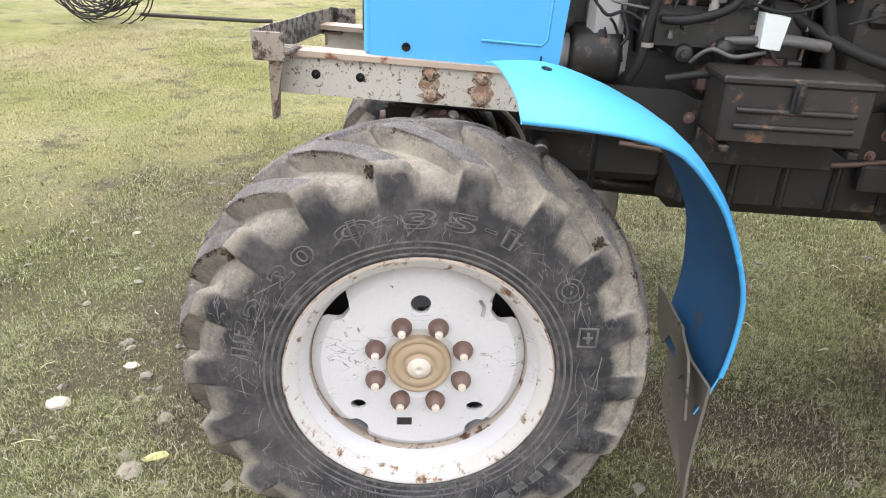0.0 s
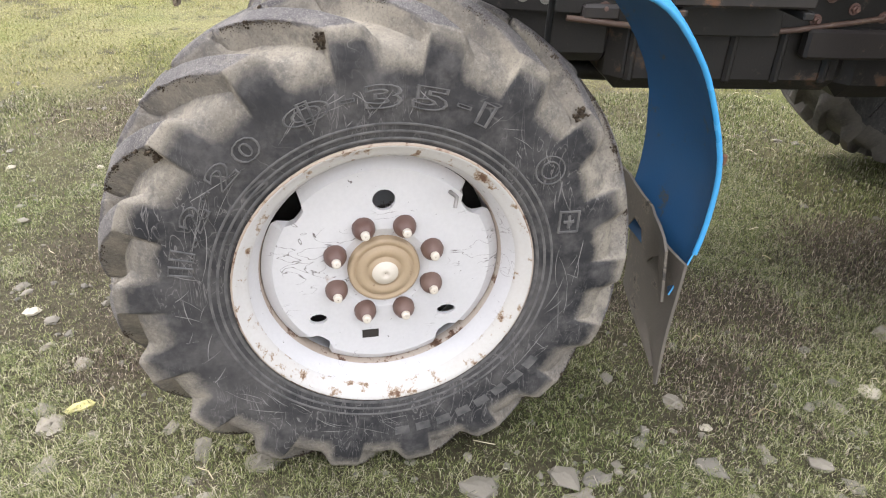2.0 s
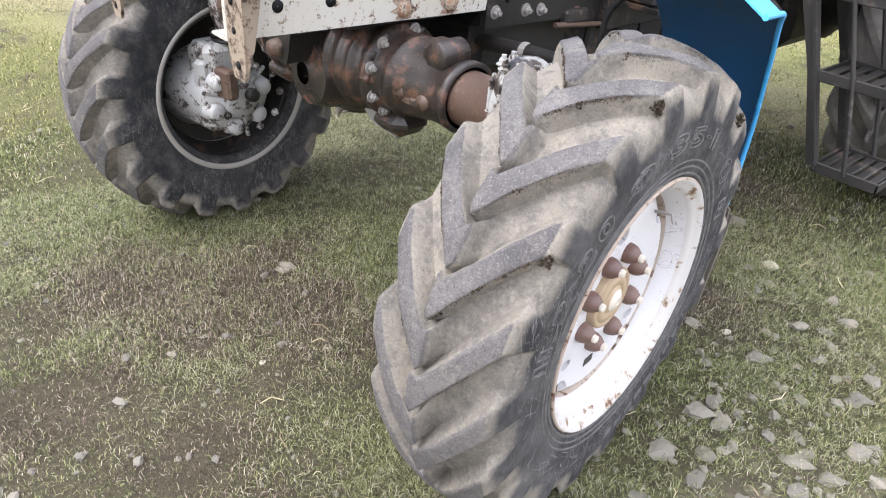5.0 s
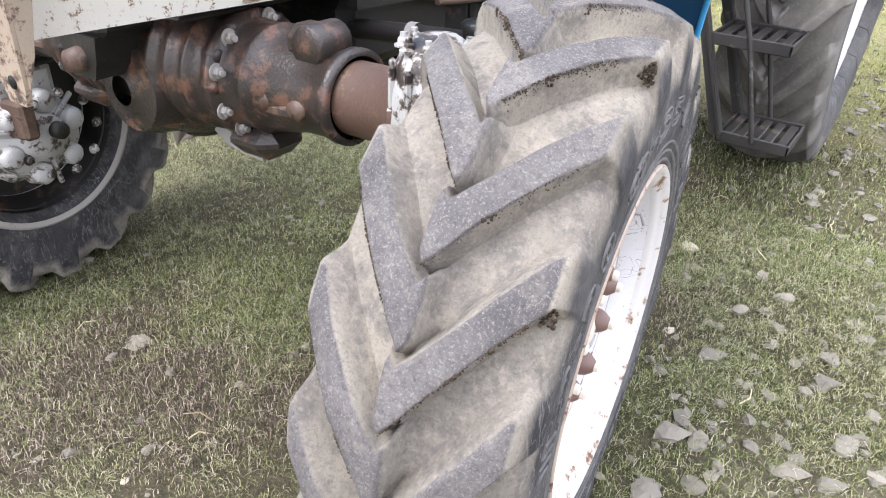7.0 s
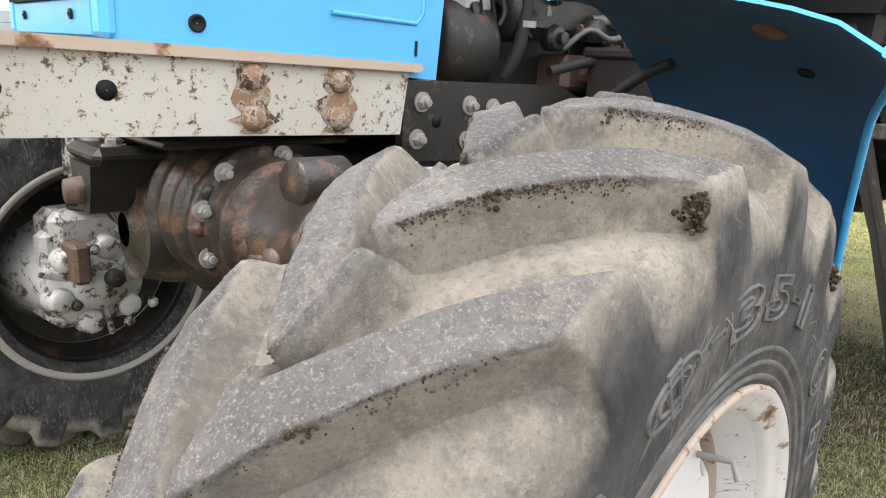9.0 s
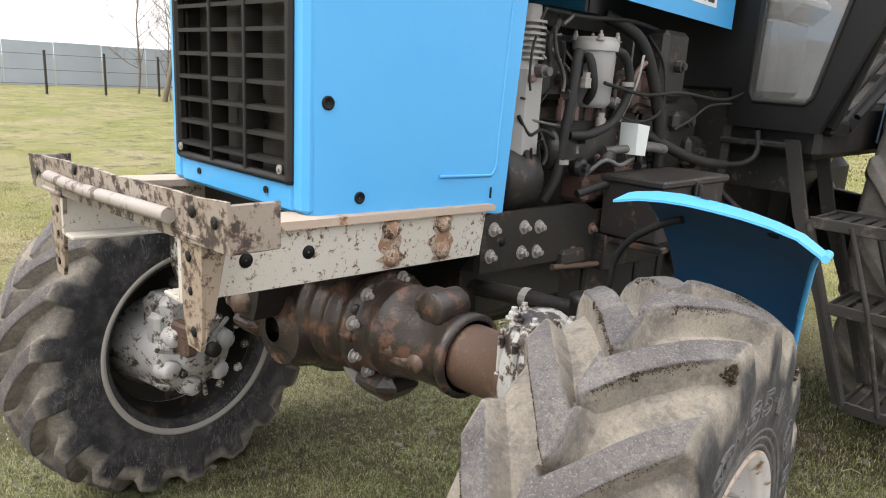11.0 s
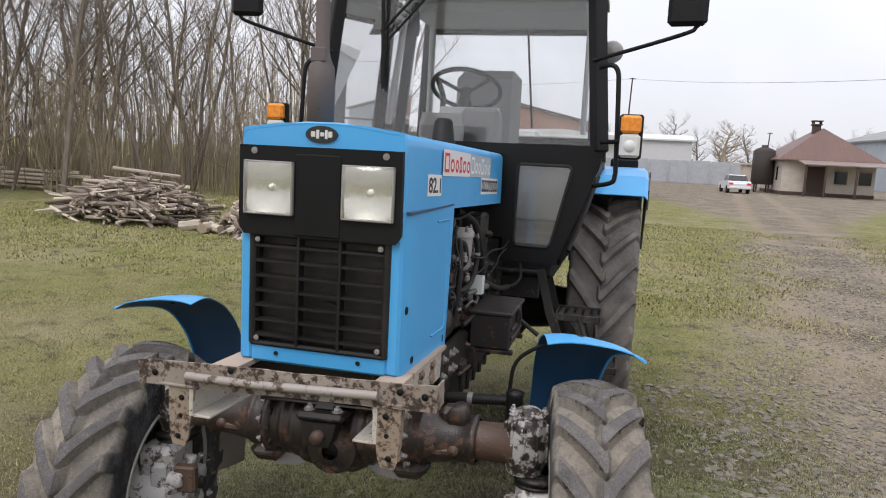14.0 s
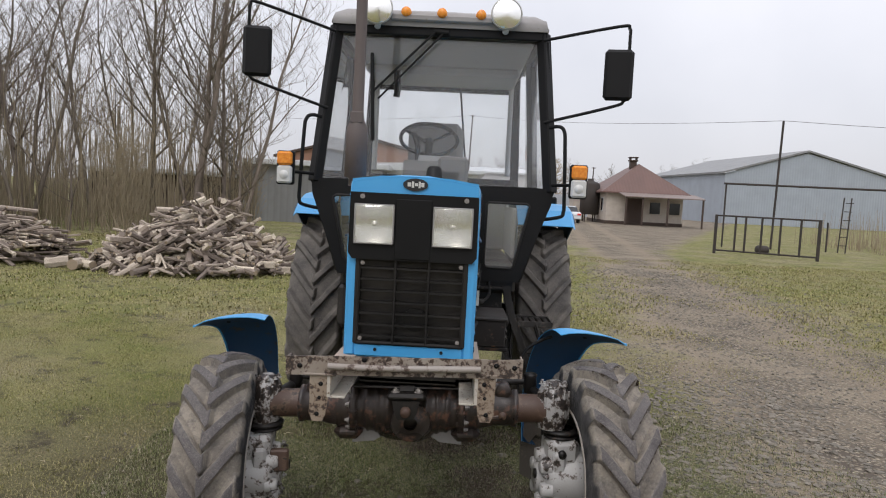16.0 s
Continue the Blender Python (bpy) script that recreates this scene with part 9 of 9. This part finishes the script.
for i in range(16):
    m = Mesh()
    xx = -18 + i * 2.4
    m.box(xx, xx + 2.34, 88.0, 88.12, 0.0, 2.72 + 0.03 * (i % 3), 0.02)
    part("panel", m, M_CONCRETE, fence)
    m = Mesh()
    m.box(xx - 0.1, xx + 0.1, 87.85, 87.99, 0, 2.5, 0.02)
    part("post", m, M_CONCRETE, fence)
hall = tagged(new("white_hall"), "long white low hall with pale roof", "building")
m = Mesh()
m.box(-14, 9.0, 94, 104, -0.1, 5.2, 0.02)
part("wall", m, M_WHITEWALL, hall)
m = Mesh()
m.prism([(93.6, 5.2), (104.4, 5.2), (104.4, 5.35), (99, 6.2), (93.6, 5.4)], "x", -14.4, 9.3)
part("roof", m, M_PALEROOF, hall)
brick = tagged(new("brick_building"), "brown brick building with low gable", "building")
m = Mesh()
m.prism([(-16.2, -0.1), (-16.2, 4.6), (-9.0, 6.6), (-1.6, 4.9), (-1.6, -0.1)], "y", 60.0, 72.0)
part("wall", m, M_BRICK, brick)
m = Mesh()
m.prism([(-16.7, 4.5), (-9.0, 6.65), (-1.2, 4.85), (-1.2, 5.05), (-9.0, 6.85), (-16.7, 4.7)], "y", 59.7, 72.3)
part("roof", m, M_DARKWOOD, brick)
shed = tagged(new("white_shed"), "white sheet-metal shed with shallow roof", "shed")
m = Mesh()
m.box(-6.5, 1.1, 36.5, 44, -0.1, 3.05, 0.02)
part("wall", m, M_WHITEWALL, shed)
m = Mesh()
m.prism([(-6.9, 3.05), (1.5, 3.05), (1.5, 3.15), (-2.5, 3.5), (-6.9, 3.3)], "y", 36.0, 44.5)
part("roof", m, M_PALEROOF, shed)
m = Mesh()
m.box(-0.1, 0.9, 36.42, 36.49, -0.05, 2.1, 0.01)
part("door", m, M_GREYSHEET, shed)
grey_shed = tagged(new("grey_shed"), "grey corrugated shed behind the log heap", "shed")
m = Mesh()
m.box(-11.6, -4.0, 34.5, 41, -0.1, 2.95, 0.02)
part("wall", m, M_SHED, grey_shed)
m = Mesh()
m.box(-11.9, -3.7, 34.1, 41.4, 2.95, 3.25, 0.03)
part("roof", m, M_PALEROOF, grey_shed)
low_shed = tagged(new("low_shed"), "low dark open shed among the trees", "shed")
m = Mesh()
m.box(-22.0, -12.6, 38.5, 43, -0.1, 2.2, 0.02)
part("wall", m, M_DARKWOOD, low_shed)
m = Mesh()
m.box(-22.5, -12.2, 37.6, 43.4, 2.25, 2.5, 0.03)
part("roof", m, M_PALEROOF, low_shed)

# sheet fence on the far side with its wire netting
side_fence = tagged(new("sheet_fence"), "long grey corrugated sheet fence", "fence")
for i in range(18):
    m = Mesh()
    a = Vector((-37.0, -14.0 + i * 2.2, 0))
    m.box(-0.03, 0.03, 0.0, 2.17, -0.1, 1.95 + 0.02 * (i % 2), 0.01, 0, Matrix.Translation(a))
    part("panel", m, M_GREYSHEET, side_fence)
netting = tagged(new("netting_fence"), "wire netting fence on thin steel posts", "fence")
for i in range(8):
    m = Mesh()
    y = 3.0 + i * 2.1
    m.box(-28.04, -27.96, y, y + 0.08, -0.1, 1.5 + (0.3 if i == 1 else 0), 0.01)
    part("post", m, M_DARKSTEEL, netting)
for z in (0.3, 0.8, 1.35):
    m = Mesh()
    m.tube([(-28, 3.0, z), (-28, 17.7, z)], 0.008, 5)
    part("wire", m, M_DARKSTEEL, netting)

# gate frame, pole and pipe rack on the right of the track
gate = tagged(new("gate_frame"), "dark steel frame gate standing in the grass", "gate")
ga_, gb_ = Vector((10.45, 25.2, 0)), Vector((13.6, 23.3, 0))
for i, t in enumerate((0, 0.20, 0.30, 0.46, 0.64, 0.83, 1.0)):
    p = ga_.lerp(gb_, t)
    m = Mesh()
    w = 0.05 if i in (0, 6) else 0.035
    m.box(p.x - w, p.x + w, p.y - w, p.y + w, 0.0 if i in (0, 6) else 0.1, 1.55, 0.01)
    part("post", m, M_DARKSTEEL, gate)
for z in (0.14, 1.52):
    m = Mesh()
    m.tube([ga_ + Vector((0, 0, z)), gb_ + Vector((0, 0, z))], 0.035, 6)
    part("rail", m, M_DARKSTEEL, gate)
rack = tagged(new("pipe_rack"), "tall dark pole with a long horizontal pipe", "pole")
m = Mesh()
m.tube([(15.0, 30.5, -0.1), (15.12, 30.5, 6.05)], 0.055, 8)
part("pole", m, M_DARKSTEEL, rack)
m = Mesh()
m.tube([(12.6, 30.5, 3.0), (21.5, 30.5, 3.05)], 0.05, 8)
part("crossbar", m, M_DARKSTEEL, rack)
for x in (12.7, 17.6, 20.6):
    m = Mesh()
    m.tube([(x, 30.5, -0.1), (x, 30.5, 3.0 if x != 17.6 else 1.4)], 0.04, 6)
    part("post", m, M_DARKSTEEL, rack)
m = Mesh()
for s in (0.0, 0.35):
    m.tube([(18.0 + s, 30.2, 0), (18.2 + s, 30.4, 2.6)], 0.03, 6)
for i in range(6):
    m.tube([(18.03 + i * 0.03, 30.22, 0.35 + i * 0.4), (18.4 + i * 0.03, 30.22, 0.35 + i * 0.4)], 0.02, 5)
tagged(part("ladder", m, M_DARKSTEEL), "dark wooden ladder leaning by the rack", "ladder")
m = Mesh()
m.box(16.2, 20.0, 22.0, 23.4, -0.05, 0.42, 0.08)
tagged(part("plank_stack", m, M_LOG), "low stack of weathered boards", "timber")
m = Mesh()
m.lathe([(-0.25, 0.001), (-0.25, 0.14), (-0.18, 0.19), (0.18, 0.19), (0.25, 0.14), (0.25, 0.001)], 14, "x", (12.9, 26.5, 0.16))
tagged(part("barrel", m, M_DARKSTEEL), "small dark metal drum in the grass", "barrel")
# wire pen
pen = tagged(new("wire_pen"), "small wire pen with rusty steel posts", "pen")
for x, y in ((-1.4, 25.2), (0.25, 25.2), (1.75, 25.4), (1.9, 27.5), (0.9, 27.5)):
    m = Mesh()
    m.box(x - 0.03, x + 0.03, y - 0.03, y + 0.03, -0.1, 1.5, 0.008)
    part("post", m, M_DARKSTEEL, pen)
for z in (0.1, 1.42):
    for a, b in (((-1.4, 25.2), (1.75, 25.4)), ((1.75, 25.4), (1.9, 27.5)), ((-1.4, 27.5), (1.9, 27.5))):
        m = Mesh()
        m.tube([(*a, z), (*b, z)], 0.018, 5)
        part("rail", m, M_DARKSTEEL, pen)
m = Mesh()
m.box(-1.2, 1.5, 25.6, 27.2, 0.0, 0.25, 0.05)
tagged(part("board_stack", m, M_BRICK), "low stack of reddish boards in the pen", "timber")
# poles and wires
for x, y, h in ((0.65, 60.0, 9.05), (-34.0, 66.0, 9.0), (14.6, 76.0, 5.8)):
    pole = tagged(new("utility_pole"), "thin utility pole with short crossarm", "pole", "utility poles")
    m = Mesh()
    m.tube([(x, y, -0.1), (x + 0.25, y, h)], [0.085, 0.055], 8)
    part("mast", m, M_DARKWOOD, pole)
    m = Mesh()
    m.box(x + 0.0, x + 0.5, y - 0.04, y + 0.04, h - 0.12, h - 0.05, 0.01)
    part("crossarm", m, M_DARKWOOD, pole)
for a, b, sag in (((0.9, 60.0, 8.98), (15.12, 30.5, 6.05), 0.35), ((0.9, 60.0, 8.98), (-33.7, 66.0, 8.95), 0.7), ((15.12, 30.5, 6.05), (52.0, 26.0, 6.4), 0.5)):
    m = Mesh()
    a, b = Vector(a), Vector(b)
    m.tube([a.lerp(b, i / 12) - Vector((0, 0, sag * (1 - (2 * i / 12 - 1) ** 2))) for i in range(13)], 0.012, 4)
    tagged(part("overhead_wire", m, M_DARKSTEEL), "thin sagging overhead wire", "wire", "overhead wires")
# car
car = tagged(new("car"), "silver saloon car parked by the fence", "car")
cm = Matrix.Translation((9.6, 59.2, 0)) @ Euler((0, 0, radians(3))).to_matrix().to_4x4()
M_SILVER = worn_paint("silver_car_paint", (0.62, 0.64, 0.66), (0.5, 0.5, 0.5), (0.3, 0.3, 0.3), 0.3, 0.8, 0.02, 10, (0.55, 0.55, 0.55), 0.4)
m = Mesh()
body = [(-2.1, 0.35), (-2.12, 0.75), (-2.0, 0.92), (-1.55, 0.98), (1.0, 0.95), (2.0, 0.80), (2.12, 0.6), (2.1, 0.32)]
m.prism(body, "x", -0.84, 0.84, 0, cm)
part("body", m, M_SILVER, car)
m = Mesh()
cabn = [(-1.6, 0.97), (-1.05, 1.40), (-0.6, 1.45), (0.2, 1.43), (1.05, 0.95)]
rows = []
for x, s in ((-0.80, 0.0), (-0.66, 0.9), (-0.60, 1.0), (0.60, 1.0), (0.66, 0.9), (0.80, 0.0)):
    rows.append([(cm @ Vector((x, y, 0.95 + (z - 0.95) * s)))[:] for y, z in cabn])
m.sheet(rows, 0.0, 0, False)
part("cabin", m, M_DARKGLASS, car)
m = Mesh()
m.sheet([[(cm @ Vector((x, y, z)))[:] for y, z in ((-1.05, 1.405), (-0.6, 1.46), (0.2, 1.44))] for x in (-0.6, 0.0, 0.6)], 0.02, 0, True)
part("roof_panel", m, M_SILVER, car)
for sx in (-1, 1):
    for y in (-1.35, 1.3):
        m = Mesh()
        m.lathe([(sx * 0.66, 0.001), (sx * 0.66, 0.31), (sx * 0.86, 0.31), (sx * 0.86, 0.18), (sx * 0.85, 0.001)], 20, "x", (0, y, 0.31), 0, True, cm)
        part("wheel", m, M_HOSE, car)
    m = Mesh()
    m.box(*sorted((sx * 0.5, sx * 0.82)), -2.14, -2.09, 0.68, 0.84, 0.02, 0, cm)
    part("tail_lamp", m, M_RED, car)
m = Mesh()
m.box(-0.82, 0.82, -2.16, -2.08, 0.36, 0.56, 0.04, 0, cm)
part("bumper", m, M_SILVER, car)
# blue field roller at the wood's edge
roller = tagged(new("field_roller"), "blue field implement with a long brown roller", "implement")
rm = Matrix.Translation((-19.6, 14.0, 0)) @ Euler((0, 0, radians(42))).to_matrix().to_4x4()
m = Mesh()
m.box(-2.2, 1.4, -0.1, 0.1, 0.72, 0.88, 0.02, 0, rm)
m.box(-2.2, 1.4, 0.5, 0.65, 0.60, 0.72, 0.02, 0, rm)
for x in (-1.8, -0.4, 1.0):
    m.box(x - 0.06, x + 0.06, -0.2, 0.7, 0.5, 0.75, 0.02, 0, rm)
part("frame", m, M_BLUE, roller)
m = Mesh()
m.lathe([(-2.1 + 0.07 * i, 0.24 if i % 2 else 0.20) for i in range(50)], 20, "x", (0, 0.1, 1.1), 0, False, rm)
part("drum", m, M_RUST, roller)
for x in (-1.5, 1.35):
    m = Mesh()
    m.lathe([(x - 0.12, 0.001), (x - 0.12, 0.36), (x + 0.12, 0.36), (x + 0.12, 0.001)], 20, "x", (0, 0.2, 0.34), 0, True, rm)
    part("wheel", m, M_HOSE, roller)
# coil of wire and a pipe on the grass
coil = Mesh()
crng = random.Random(2)
for i in range(22):
    r = crng.uniform(0.42, 0.60)
    cx_, cy_ = -7.75 + crng.uniform(-0.12, 0.12), -5.45 + crng.uniform(-0.25, 0.25)
    tilt, ph = crng.uniform(-0.3, 0.3), crng.uniform(0.8, 1.5)
    coil.tube([(cx_ + r * math.cos(t * math.pi / 14) * math.sin(tilt) * 0.6 + 0.25 * math.sin(i), cy_ + r * math.cos(t * math.pi / 14) * 0.95, 0.52 * ph * 0.8 + r * 0.9 * math.sin(t * math.pi / 14)) for t in range(29)], 0.010, 5)
tagged(part("wire_coil", coil, M_HOSE), "tangled coil of black cable on the grass", "coil")
m = Mesh()
m.tube([(-8.15, -5.15, 0.0), (-8.1, -3.4, 0.0), (-8.2, -3.2, 0.0)], 0.03, 6)
tagged(part("pipe", m, M_DARKSTEEL), "thin dark pipe lying on the grass", "pipe")
